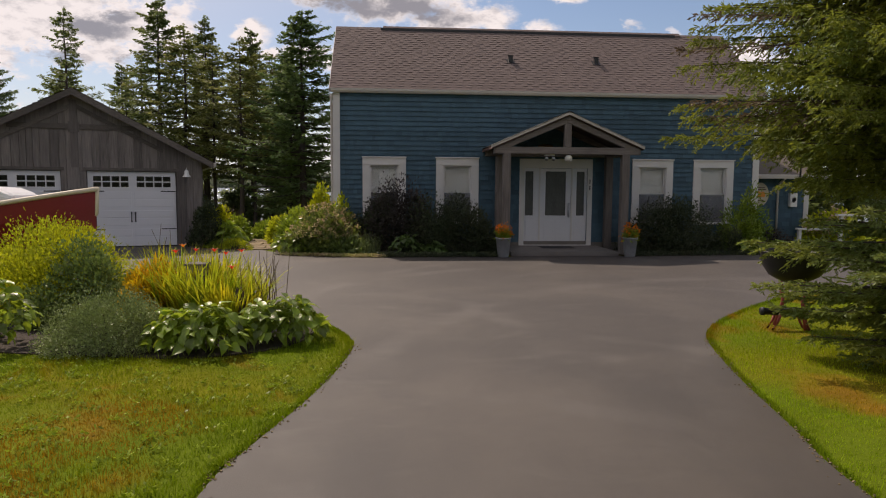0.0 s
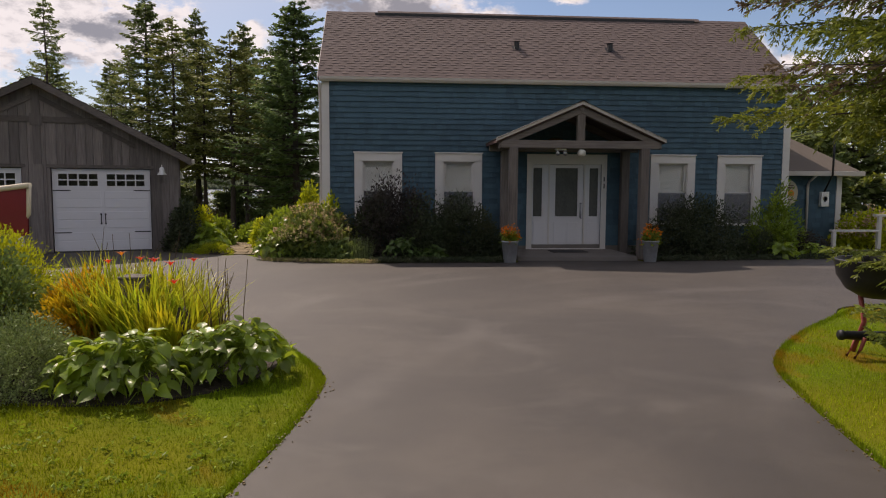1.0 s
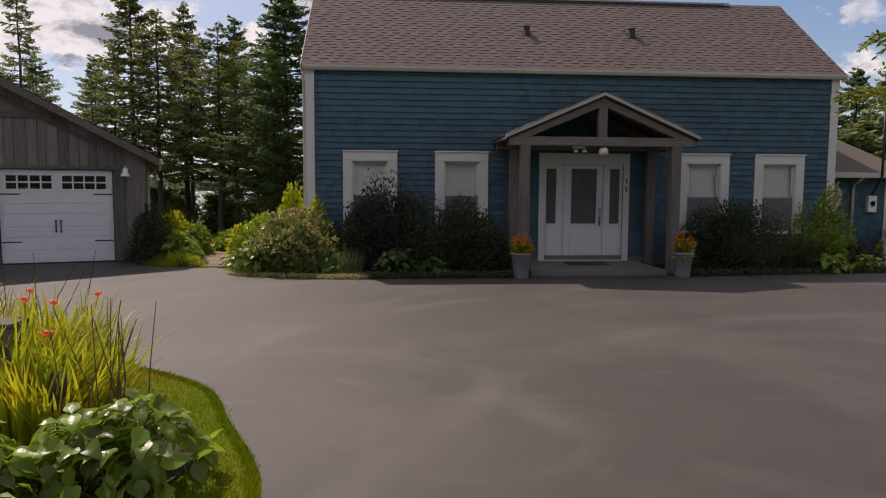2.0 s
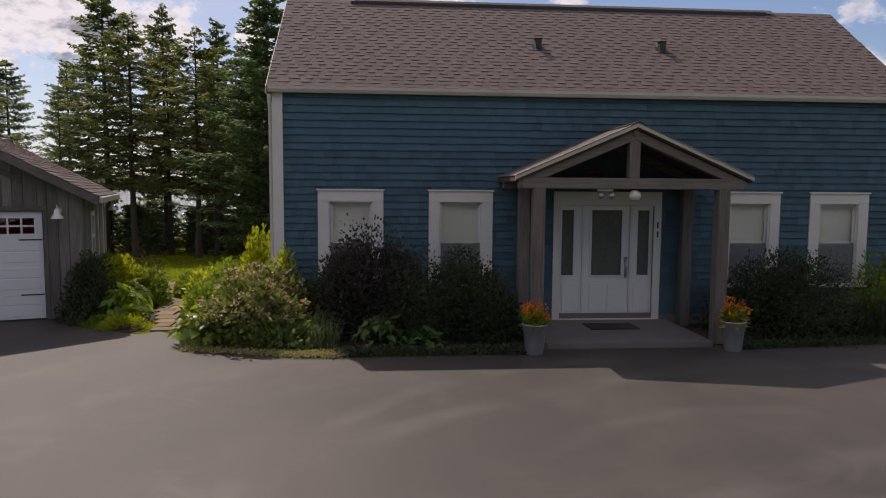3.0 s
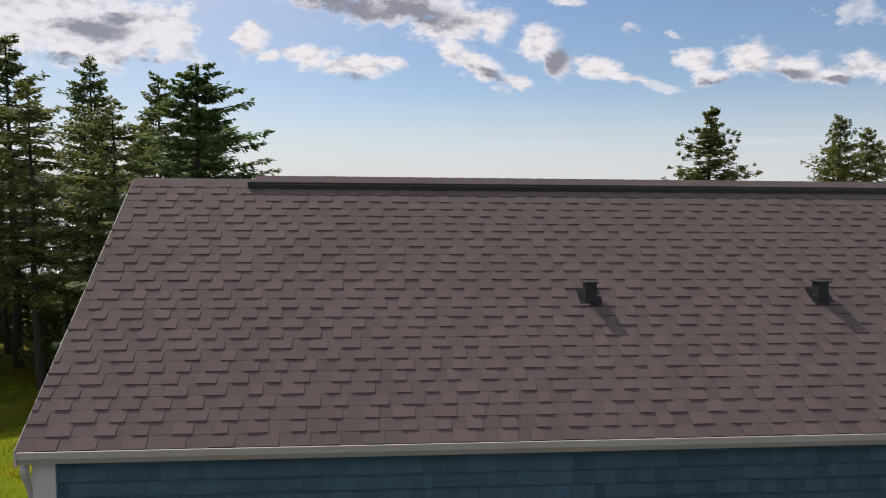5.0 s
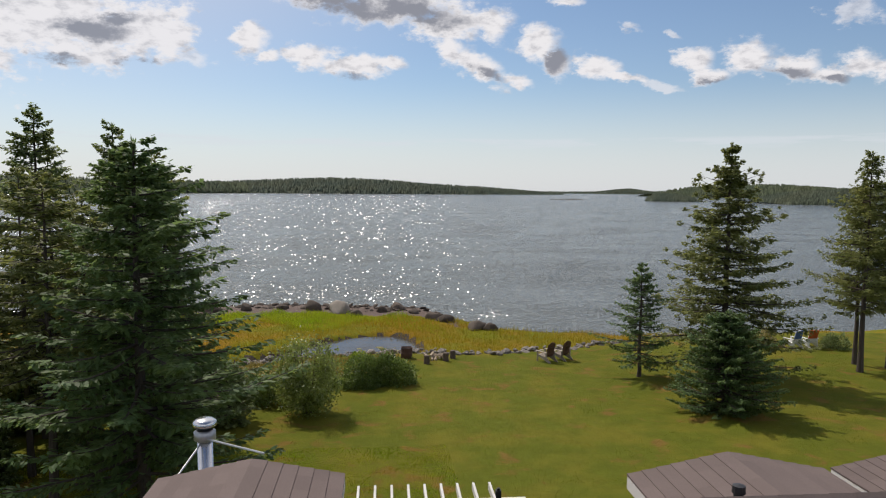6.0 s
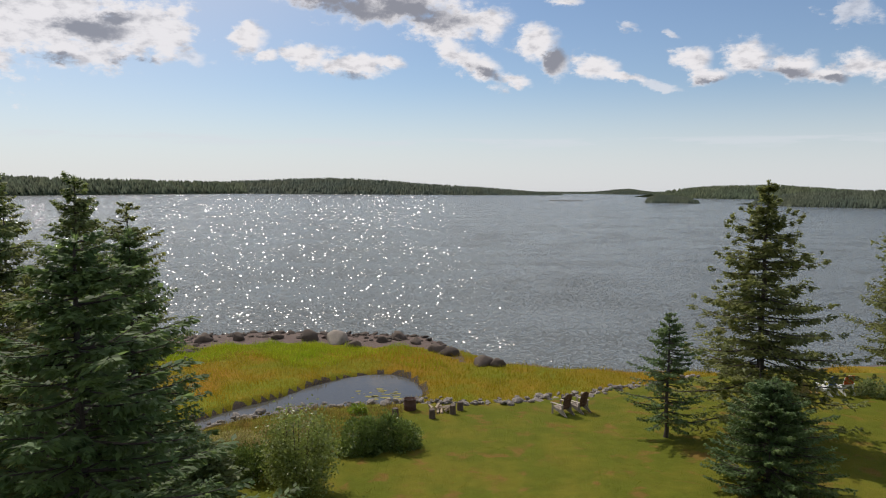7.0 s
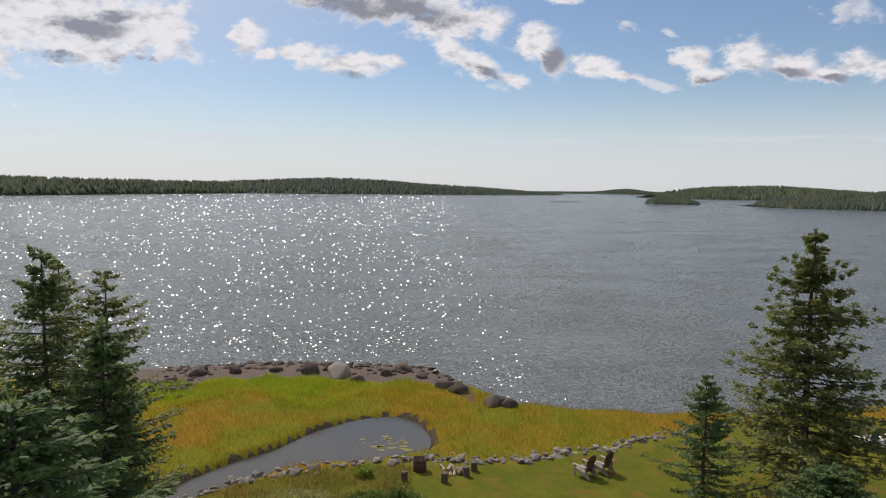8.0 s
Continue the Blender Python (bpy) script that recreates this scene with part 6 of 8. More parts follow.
def conifer(kind, x, y, z, height, turn, label, group="", wide=1.0, **kw):
    """One conifer; trees of a kind share their meshes, turned and scaled."""
    if kind not in KINDS:
        spec = dict(SPECS[kind])
        needles = spec.pop("mat")
        r0 = spec.pop("trunk")
        limbs, (v, f) = spruce_parts(**spec)
        meshes = [(trunk_geo(spec["H"], r0, spec["seed"]).mesh("trunk"), M["bark"], "trunk"), (limbs.mesh("boughs"), M["bark"], "bough"), (fast_mesh("crown", v, f), M[needles], "crown")]
        KINDS[kind] = (spec["H"], meshes)
    H, meshes = KINDS[kind]
    o = thing("conifer_tree", (x, y, z), label, "tree", group)
    o.rotation_euler, o.scale = (0, 0, radians(turn)), (wide * height / H, wide * height / H, height / H)
    for me, mat, name in meshes:
        ob = finish(new(name, me), mat)
        ob.parent = o
        if name != "trunk":
            ob["kind"] = "stuff"
    return o


SPECS = {
    "dense": dict(shape=0.7, seed=1, H=11.0, R=3.3, base=1.7, whorl=0.36, sprays=40, spray_len=0.38, spray_w=0.095, droop=0.30, wild=0.26, mat="spruce_blue", trunk=0.17),
    "grove_a": dict(shape=0.65, seed=2, H=12.5, R=2.4, base=3.3, whorl=0.40, sprays=27, spray_len=0.38, spray_w=0.095, droop=0.34, sparse=0.14, wild=0.28, mat="spruce", trunk=0.16),
    "grove_b": dict(seed=3, H=12.0, R=2.3, base=4.0, whorl=0.44, sprays=25, spray_len=0.38, spray_w=0.095, droop=0.36, shape=0.55, sparse=0.2, wild=0.28, mat="spruce_light", trunk=0.14),
    "open": dict(shape=0.75, seed=4, H=10.5, R=2.5, base=1.5, whorl=0.52, sprays=26, spray_len=0.38, spray_w=0.08, droop=0.22, sparse=0.22, mat="spruce", trunk=0.13),
    "tall_lawn": dict(seed=5, H=13.0, R=4.1, base=1.3, whorl=0.40, sprays=66, spray_len=0.38, spray_w=0.11, droop=0.38, shape=0.75, sparse=0.27, wild=0.25, tufts=4, mat="spruce_light", trunk=0.2),
    "small_lawn": dict(shape=0.7, seed=6, H=6.2, R=2.2, base=1.0, whorl=0.3, sprays=26, spray_len=0.28, spray_w=0.09, droop=0.2, sparse=0.12, wild=0.26, mat="spruce_blue", trunk=0.11),
    "dark_lawn": dict(seed=7, H=4.9, R=3.0, base=0.12, whorl=0.17, sprays=50, spray_len=0.30, spray_w=0.085, droop=0.10, shape=0.55, wild=0.16, mat="spruce_blue", trunk=0.13),
    "sapling": dict(seed=9, H=2.4, R=1.1, base=0.1, whorl=0.2, sprays=12, spray_len=0.28, spray_w=0.12, droop=0.12, shape=0.5, mat="spruce", trunk=0.05),
    "pine": dict(seed=8, H=12.0, R=2.8, base=3.6, whorl=0.48, sprays=40, spray_len=0.40, spray_w=0.085, droop=0.16, shape=0.65, sparse=0.12, wild=0.30, tufts=5, mat="spruce_light", trunk=0.17),
}


def gz(x, y):
    return float(ground_z(x, y))


GROVE = "spruces beside the house"
for kind, x, y, top, turn, wide in (
        ("dense", -2.6, 15.6, 10.2, 20, 1.22), ("grove_a", -7.0, 26.0, 11.5, 80, 1.0), ("grove_a", -9.7, 25.6, 12.0, 190, 1.0), ("grove_a", -11.6, 22.6, 12.3, 300, 1.15),
        ("open", -13.8, 15.8, 10.1, 45, 0.95), ("dense", -4.4, 23.6, 9.8, 130, 0.85), ("grove_b", -8.3, 21.5, 9.5, 10, 1.0), ("grove_b", -5.8, 20.2, 8.8, 250, 0.95),
        ("grove_b", -13.6, 25.5, 9.6, 70, 1.1), ("grove_a", -15.5, 27.5, 9.4, 120, 1.1), ("grove_b", -6.3, 28.8, 10.4, 160, 1.0), ("open", -17.5, 24.0, 8.0, 200, 1.0),
        ("grove_b", -10.6, 28.5, 10.6, 330, 1.0), ("dense", -19.5, 20.0, 8.4, 60, 0.9), ("grove_a", -20.5, 31.0, 10.0, 15, 1.2), ("dense", -3.6, 18.6, 7.8, 270, 0.95),
        ("open", -12.4, 19.5, 7.0, 150, 0.9), ("grove_b", -9.0, 31.5, 10.5, 100, 1.0), ("dense", -22, 14.0, 8.0, 310, 1.0), ("grove_b", -6.2, 18.6, 9.3, 200, 1.25), ("grove_b", -9.2, 19.2, 10.0, 60, 1.2), ("open", -5.0, 25.2, 9.0, 85, 1.0)):
    z = gz(x, y)
    conifer(kind, x, y, z, top - z, turn, "tall dark green spruce in the grove beside the house", GROVE, wide)
conifer("tall_lawn", 22.6, 34.6, gz(22.6, 34.6), 12.9, 30, "tall open spruce at the edge of the lawn", "", 1.14)
conifer("small_lawn", 17.6, 34.2, gz(17.6, 34.2), 6.3, 100, "small slender spruce standing on the lawn")
conifer("dark_lawn", 18.9, 27.2, gz(18.9, 27.2), 4.6, 0, "dense blue-green spruce with boughs to the ground")
for x, y, top, turn in ((31.0, 34.8, 11.3, 0), (31.9, 36.6, 9.6, 120), (33.2, 35.4, 10.6, 240), (36, 38, 10, 60), (38.5, 33, 11.5, 200)):
    z = gz(x, y)
    conifer("pine", x, y, z, top - z, turn, "tall bare-trunked spruce on the lawn's edge", "spruces by the shore", 0.9)
for x, y, top, turn in ((19.5, 11, 6.0, 30), (24, 16, 8.0, 130), (22, 6, 6.5, 220), (28, 9, 9.0, 10)):
    conifer("dense", x, y, gz(x, y), top, turn, "dark spruce beyond the side wing", "spruces beyond the side wing", 0.9)

for x, y, top, turn in ((18.6, 8.5, 4.2, 20), (21.5, 10.5, 5.2, 140), (24.5, 9.0, 4.6, 260), (17.0, 12.0, 3.2, 75)):
    conifer("sapling", x, y, gz(x, y), top, turn, "dark spruce with boughs to the ground beyond the side wing", "spruces beyond the side wing")

# low growth under the grove: shaded saplings
for i, (x, y, top) in enumerate(((-7.6, 23.4, 1.6), (-10.2, 22.0, 1.9), (-5.2, 22.2, 1.5), (-12.6, 21.0, 1.8), (-6.6, 21.6, 1.2), (-9.0, 20.8, 1.3))):
    conifer("sapling", x, y, gz(x, y), top + 0.6, 50 * i, "dark sapling spruce under the tall trees", "saplings under the grove", 0.9)

for i, (x, y, top) in enumerate(((-3.2, 27.5, 1.6), (-4.8, 29.6, 1.8), (-6.4, 31.0, 1.4), (-8.0, 29.4, 1.9), (-9.6, 31.4, 1.6), (-11.4, 30.0, 2.0), (-13.2, 31.5, 1.7), (-15.0, 30.2, 2.1), (-17.2, 31.0, 1.9), (-19.4, 28.6, 2.2), (-11.0, 26.4, 1.4), (-14.4, 22.6, 1.6))):
    conifer("sapling", x, y, gz(x, y), top + 1.0, 77 * i, "dark sapling spruce under the tall trees", "saplings under the grove", 1.25)

# big spruce over the driveway, whose boughs hang into view, and a young one below it
def hung_boughs(boughs, seed, twig_gap, twig_len, finger, hang=0.35, m=6):
    """Boughs with side twigs, each twig feathered on both sides with short needle-clad fingers. boughs: (foot, bearing, length, fall); m: fingers along a twig; gives limbs, sprays."""
    r = np.random.default_rng(seed)
    limbs, chunks = Geo(), []
    down = np.array([[0, 0, 1.0]])
    for (bx, by, bz), a, L, fall in boughs:
        d, side = np.array([math.cos(a), math.sin(a), 0.0]), np.array([-math.sin(a), math.cos(a), 0.0])
        bend, sag = r.normal(0, 0.10), hang * r.uniform(0.3, 1.7)
        n = max(5, int(L / twig_gap))
        s = 0.12 + 0.88 * (np.arange(n) + r.uniform(0, 1, n)) / n

        def along(q):
            q = np.atleast_1d(q)[:, None]
            return np.array([[bx, by, bz]]) + d * L * q + side * bend * L * q ** 2 + np.array([[0, 0, L]]) * (-fall * q + 0.5 * fall * q ** 2.5)
        limbs.tube(along(np.array([0, 0.25, 0.5, 0.75, 0.97])), [0.012 + 0.009 * L, 0.01 + 0.006 * L, 0.007 + 0.004 * L, 0.007, 0.003], 6, False)
        root = along(s)
        ln = twig_len * r.uniform(0.45, 1.3, n) * np.clip(1.25 - s, 0.25, 1.0) * min(1.0, 0.4 + 0.3 * L)
        sgn = np.where(np.arange(n) % 2 == 0, 1.0, -1.0)[:, None]
        way = unit(d * r.uniform(0.5, 1.1, (n, 1)) + side * sgn * r.uniform(0.3, 1.0, (n, 1)) + down * r.normal(-0.05, 0.22, (n, 1)))
        for j in range(m):
            q = (j + r.uniform(0.1, 0.9, n)) / m
            p = root + way * (ln * q)[:, None] - down * (sag * ln * q ** 1.7)[:, None]
            run = unit(way - down * (1.5 * sag * q ** 0.7)[:, None])
            out = unit(np.cross(run, r.normal(0, 0.25, (n, 3)) + (0, 0, 1.0)))
            # the twig's own needles, then a finger to either side
            chunks.append(leaf_quads(p, run, ln / m * 1.8, np.full(n, 0.02), r))
            for sg in (-1.0, 1.0):
                w = unit(run * r.uniform(0.6, 1.0, (n, 1)) + out * sg * r.uniform(0.5, 1.0, (n, 1)) + r.normal(0, 0.18, (n, 3)))
                size = finger * r.uniform(0.6, 1.3, n) * (1.15 - 0.5 * q)
                chunks.append(leaf_quads(p, w, size, size * r.uniform(0.17, 0.24, n), r))
                chunks.append(leaf_quads(p + w * (0.35 * size)[:, None], w + r.normal(0, 0.3, (n, 3)), size * 0.7, size * r.uniform(0.18, 0.28, n), r))
    return limbs, joined(chunks)


BIG = (8.6, -12.25)
big = thing("conifer_tree", (*BIG, -0.02), "large spruce with low spreading boughs beside the driveway", "tree")
part("trunk", trunk_geo(11.5, 0.24, 15).moved(pose(*BIG, -0.02)), M["bark"], big, smooth=True)
r = np.random.default_rng(15)
low, dry = [], []
for i in range(100):
    h = 2.62 + 3.6 * ((i + r.uniform(0, 1)) / 100) ** 1.3
    a = math.pi + r.normal(0.05, 0.55) if i % 5 else r.uniform(0, 6.28)
    west = 0.5 - 0.5 * math.cos(a)
    L = (2.3 + 1.5 * west) * (1.03 - 0.45 * r.random() ** 2) * (1 - 0.03 * (h - 2.3))
    low.append(((*BIG, h), a, L, r.normal(0.12, 0.15)))
for i in range(14):
    low.append(((*BIG, r.uniform(2.4, 5.6)), r.uniform(0, 6.28), r.uniform(1.4, 2.7), r.normal(0.2, 0.1)))
for i, (h, turn) in enumerate(((2.7, 0.02), (3.55, -0.1), (3.75, 0.06), (2.85, 0.12))):
    dry.append(((*BIG, h), math.pi + turn, 3.7 + 0.05 * i, 0.1))
for i in range(16):
    low.append(((*BIG, r.uniform(1.95, 2.5)), math.pi + r.normal(0.1, 0.3), r.uniform(2.4, 3.1), r.normal(0.12, 0.08)))
dense = [((*BIG, r.uniform(3.0, 4.8)), math.pi + r.normal(0.22, 0.36), r.uniform(2.3, 3.5), r.normal(0.12, 0.16)) for _ in range(80)]
limbs, (v, f) = hung_boughs(dense, 22, 0.07, 0.62, 0.09, 0.8, 6)
part("inner_bough", limbs, M["bark"], big, stuff=True)
part("inner_crown", fast_mesh("crown", v, f), M["near_spruce"], big, stuff=True)
high = [q for q in low if q[0][2] > 4.5]
limbs, (v, f) = hung_boughs(high, 21, 0.12, 0.7, 0.15, 0.6, 4)
part("high_bough", limbs, M["bark"], big, stuff=True)
part("high_crown", fast_mesh("crown", v, f), M["near_spruce"], big, stuff=True)
limbs, (v, f) = hung_boughs([q for q in low if q[0][2] <= 4.5], 16, 0.042, 0.6, 0.07, 0.6, 8)
part("bough", limbs, M["bark"], big, stuff=True)
part("crown", fast_mesh("crown", v, f), M["near_spruce"], big, stuff=True)
limbs, (v, f) = spruce_parts(17, 9.0, 2.9, 0.3, 0.4, 34, 0.36, 0.12, 0.25, 0.75, 0.1, tufts=5)
part("upper_bough", limbs.moved(pose(*BIG, 2.5 + 3.2)), M["bark"], big, stuff=True).scale = (1, 1, 1)
part("upper_crown", fast_mesh("crown", v * (1, 1, 0.64) + np.array([[*BIG, 5.7]]), f), M["near_spruce"], big, stuff=True)
limbs, (v, f) = hung_boughs(dry, 18, 0.07, 0.5, 0.08, 0.35, 4)
part("dry_bough", limbs, M["bark"], big, stuff=True)
part("dry_foliage", fast_mesh("dry_foliage", v, f), M["dead_twig"], big, stuff=True)

YOUNG = (6.95, -13.3)
young = thing("conifer_tree", (*YOUNG, -0.02), "bushy young spruce on the grass by the driveway", "tree")
part("trunk", trunk_geo(1.75, 0.06, 19).moved(pose(*YOUNG, -0.02)), M["bark"], young, smooth=True)
low = []
for i in range(120):
    q = (i + r.uniform(0, 1)) / 120
    a = i * 2.39996 + r.normal(0, 0.25)
    L = (1.0 + 0.85 * min(1.0, q / 0.6) - 1.0 * max(0.0, q - 0.7) / 0.3) * r.uniform(0.72, 1.1)
    low.append(((*YOUNG, 0.14 + 1.35 * q), a, max(0.3, L), r.normal(0.04 - 0.26 * q, 0.14)))
limbs, (v, f) = hung_boughs(low, 20, 0.042, 0.45, 0.075, 0.25, 6)
part("bough", limbs, M["bark"], young, stuff=True)
part("crown", fast_mesh("crown", v, f), M["young_spruce"], young, stuff=True)


# ---- shrubs and flowers ----
def shrub(label, x, y, z, rx, ry, h, n, size, mat, seed, name="shrub", category="shrub", group="", lumps=26, slim=0.55, up=0.3, stems=9, plumes=None, flowers=None, crest=-1.0):
    """A lumpy mound of small leaves on a few stems; flowers: (material, count, size), borne above the height crest; plumes: (count, length)."""
    r = np.random.default_rng(seed)
    o = thing(name, (x, y, z), label, category, group)
    d = unit(r.normal(size=(lumps, 3)))
    d[:, 2] = np.abs(d[:, 2]) * 1.0 - 0.12
    lump = d * r.uniform(0.55, 0.8, (lumps, 1))
    k = r.integers(0, lumps, n)
    q = unit(r.normal(size=(n, 3)) + lump[k] * 0.9)
    rad = r.uniform(0.2, 0.46, lumps)[k] * np.clip(r.normal(0.95, 0.16, n), 0.5, 1.35)
    p = lump[k] + q * rad[:, None]
    p[:, 2] = np.abs(p[:, 2])
    way = q + r.normal(0, 0.5, (n, 3)) + (0, 0, up)
    c = np.array([x, y, z])
    v, f = leaf_quads(c + p * (rx, ry, h), way, size * r.uniform(0.6, 1.3, n), size * slim * r.uniform(0.7, 1.3, n), r)
    if plumes:
        k, ln = plumes
        i = r.integers(0, n, k)
        tip = c + p[i] * (rx, ry, h) * 0.92
        rise = unit(q[i] * 0.5 + r.normal(0, 0.25, (k, 3)) + (0, 0, 0.9))
        sets = [(v, f)]
        for j in range(7):
            t = tip + rise * ln * (j / 7)
            sets.append(leaf_quads(t, rise + r.normal(0, 0.5, (k, 3)), size * r.uniform(0.5, 1.0, k) * (1.1 - j / 9), size * 0.3 * r.uniform(0.7, 1.3, k), r))
        v, f = joined(sets)
    g = Geo()
    for i in range(stems):
        t = lump[i % lumps] * (rx, ry, h)
        g.tube([(x + t[0] * 0.12, y + t[1] * 0.12, z - 0.05), (x + t[0] * 0.5, y + t[1] * 0.5, z + t[2] * 0.55), (x + t[0], y + t[1], z + t[2])], [0.018, 0.012, 0.005], 5)
    part("stem", g, M["bark"], o, stuff=True)
    part("leaves", fast_mesh("leaves", v, f), mat, o, stuff=True)
    if flowers:
        fm, count, fs = flowers
        i = r.choice(np.flatnonzero(p[:, 2] > crest), count)
        heads = p[i] * (1.04, 1.04, 1.06)
        petals = 14
        b = np.repeat(heads * (rx, ry, h) + c, petals, axis=0) + r.normal(0, fs * 0.35, (count * petals, 3))
        v, f = leaf_quads(b, r.normal(size=(count * petals, 3)) + (0, 0, 0.4), fs * r.uniform(0.4, 0.8, count * petals), fs * 0.5 * r.uniform(0.6, 1.2, count * petals), r)
        part("blossom", fast_mesh("blossom", v, f), fm, o, stuff=True)
    return o


def bed(name, outline, label):
    return tagged(part(name, Geo().prism(smooth_line(outline, 5, True), "z", -0.05, -0.004), M["soil"]), label, "flower bed", kind="structure")


bed("flower_bed", [(-4.2, -11.5), (-2.6, -11.9), (-1.2, -12.2), (-0.4, -12.26), (0.2, -12.0), (0.6, -11.45), (0.5, -10.7), (-0.7, -9.2), (-2.6, -8.3), (-4.6, -8.6)], "dark soil of the island flower bed")
bed("flower_bed", [(-1.5, -0.4), (-1.0, -1.6), (0.5, -2.25), (1.4, -2.36), (4.3, -2.3), (4.42, -0.05), (0.0, 0.0), (-0.4, 3.4), (-1.2, 3.4), (-1.5, 1.5)], "shaded planting bed along the house front")
bed("flower_bed", [(7.95, -2.1), (10, -2.0), (12.4, -1.65), (13.2, -1.5), (13.2, 0.6), (12.4, 1.0), (12.2, -0.03), (7.95, -0.03)], "shaded planting bed along the house front")
bed("flower_bed", [(-3.9, 0.9), (-3.2, 0.1), (-2.6, -0.4), (-2.35, 0.3), (-2.85, 2.6), (-3.7, 5.2), (-4.8, 5.4), (-4.3, 2.5)], "planting bed beside the garage")

# island bed
shrub("tall golden-leaved shrub behind the island bed", -3.05, -9.5, 0, 1.2, 0.9, 1.22, 38000, 0.055, M["gold_leaf"], 51, lumps=46, slim=0.36, up=0.7, plumes=(1500, 0.3))
shrub("golden-orange leafy perennial among the daylilies", -1.5, -10.3, 0, 0.42, 0.36, 0.74, 2200, 0.12, M["rusty_leaf"], 56, slim=0.22, up=0.9, plumes=(120, 0.16))
shrub("rounded dark green shrub in the island bed", -2.4, -10.3, 0, 0.78, 0.6, 0.98, 9000, 0.055, M["mid_leaf"], 52)
shrub("low mounded grey-green shrub in the island bed", -1.45, -11.82, 0, 0.66, 0.52, 0.6, 30000, 0.028, M["sage_leaf"], 53, lumps=110, slim=0.4)
shrub("broad green shrub at the island bed's end", -3.6, -11.2, 0, 0.7, 0.5, 0.6, 2600, 0.14, M["green_leaf"], 54)


def strap_leaves(n, cx, cy, rx, ry, tall, r, width=0.028, segs=5, arch=0.55):
    """Arching ribbon leaves from the ground."""
    v, f = [], []
    for i in range(n):
        a = r.uniform(0, 6.28)
        q = math.sqrt(r.uniform(0, 1))
        bx, by = cx + rx * q * math.cos(a), cy + ry * q * math.sin(a)
        b = a + r.normal(0, 0.9)
        H, ar = tall * r.uniform(0.6, 1.1), arch * r.uniform(0.2, 1.2)
        px, py = -math.sin(b), math.cos(b)
        k = len(v)
        for j in range(segs + 1):
            t = j / segs
            out_r = ar * H * t ** 1.8
            zz = H * (t - 0.35 * ar * t ** 3)
            w = width * (1 - t ** 2.2) * 0.5 + 0.001
            v += [(bx + math.cos(b) * out_r + px * w, by + math.sin(b) * out_r + py * w, zz), (bx + math.cos(b) * out_r - px * w, by + math.sin(b) * out_r - py * w, zz)]
        f += [(k + 2 * j, k + 2 * j + 1, k + 2 * j + 3, k + 2 * j + 2) for j in range(segs)]
    return v, f


def daylily(x, y, seed, tall, n, flowers, rx, ry):
    r = np.random.default_rng(seed)
    o = thing("daylily", (x, y, 0), "clump of yellow-green daylilies with orange blooms", "flowers", "daylilies in the island bed")
    v, f = strap_leaves(n, x, y, rx, ry, tall, r)
    part("leaves", fast_mesh("leaves", v, f), M["lily_leaf"], o, stuff=True)
    for i in range(flowers):
        a, q = r.uniform(0, 6.28), r.uniform(0, 0.9)
        b = Vector((x + rx * q * math.cos(a), y + ry * q * math.sin(a), 0))
        t = b + Vector((r.normal(0, 0.12), r.normal(0, 0.12), tall * r.uniform(0.78, 1.02)))
        part("stem", Geo().tube([b, (b + t) / 2 + Vector((0.02, 0, 0.02)), t], [0.006, 0.005, 0.004], 5), M["lily_leaf"], o)
        g = Geo()
        for k in range(6):
            e = k * 1.047
            d = Vector((math.cos(e), math.sin(e), 0))
            s = Vector((-math.sin(e), math.cos(e), 0)) * 0.012
            g.add([t, t + d * 0.03 + Vector((0, 0, 0.035)) + s, t + d * 0.075 + Vector((0, 0, 0.045)), t + d * 0.03 + Vector((0, 0, 0.035)) - s], [(0, 1, 2, 3)])
        part("bloom", g, M["red_petal"] if i % 5 == 0 else M["orange_petal"], o)


for i, (x, y, tall, n, k) in enumerate(((-1.1, -10.35, 0.95, 300, 1), (-0.72, -10.65, 0.9, 300, 1), (-0.4, -10.95, 0.78, 240, 1), (-1.35, -9.8, 0.98, 280, 2), (-0.8, -9.9, 0.95, 260, 1), (-0.38, -10.4, 0.85, 220, 1))):
    daylily(x, y, 60 + i, tall, n, k, 0.34, 0.3)


def hosta_leaf_mesh(seed, mat):
    """One broad cupped leaf on its stalk, from the origin outwards along x."""
    r = np.random.default_rng(seed)
    v, f = [], []
    rows = [(0.0, 0.0), (0.1, 0.34), (0.26, 0.54), (0.48, 0.5), (0.7, 0.32), (0.88, 0.12), (1.0, 0.0)]
    for t, w in rows:
        for s in (-1, -0.5, 0, 0.5, 1):
            v.append((0.19 * t, 0.13 * w * s, 0.03 * abs(s) * w - 0.09 * t * t + 0.012 * math.sin(t * 9 + seed) * abs(s)))
    for i in range(len(rows) - 1):
        for j in range(4):
            f.append((i * 5 + j, i * 5 + j + 1, (i + 1) * 5 + j + 1, (i + 1) * 5 + j))
    g = Geo().add(v, f)
    g.tube([(0, 0, 0), (-0.12, 0, -0.06), (-0.2, 0, -0.2)], [0.004, 0.005, 0.006], 4, False)
    me = g.mesh("leaf")
    me.materials.append(mat)
    me.polygons.foreach_set("use_smooth", [True] * len(me.polygons))
    return me


HOSTA = [hosta_leaf_mesh(i, M["hosta_leaf"]) for i in range(4)]
HOSTA_SHADED = [hosta_leaf_mesh(i, M["hosta_shaded"]) for i in range(4)]


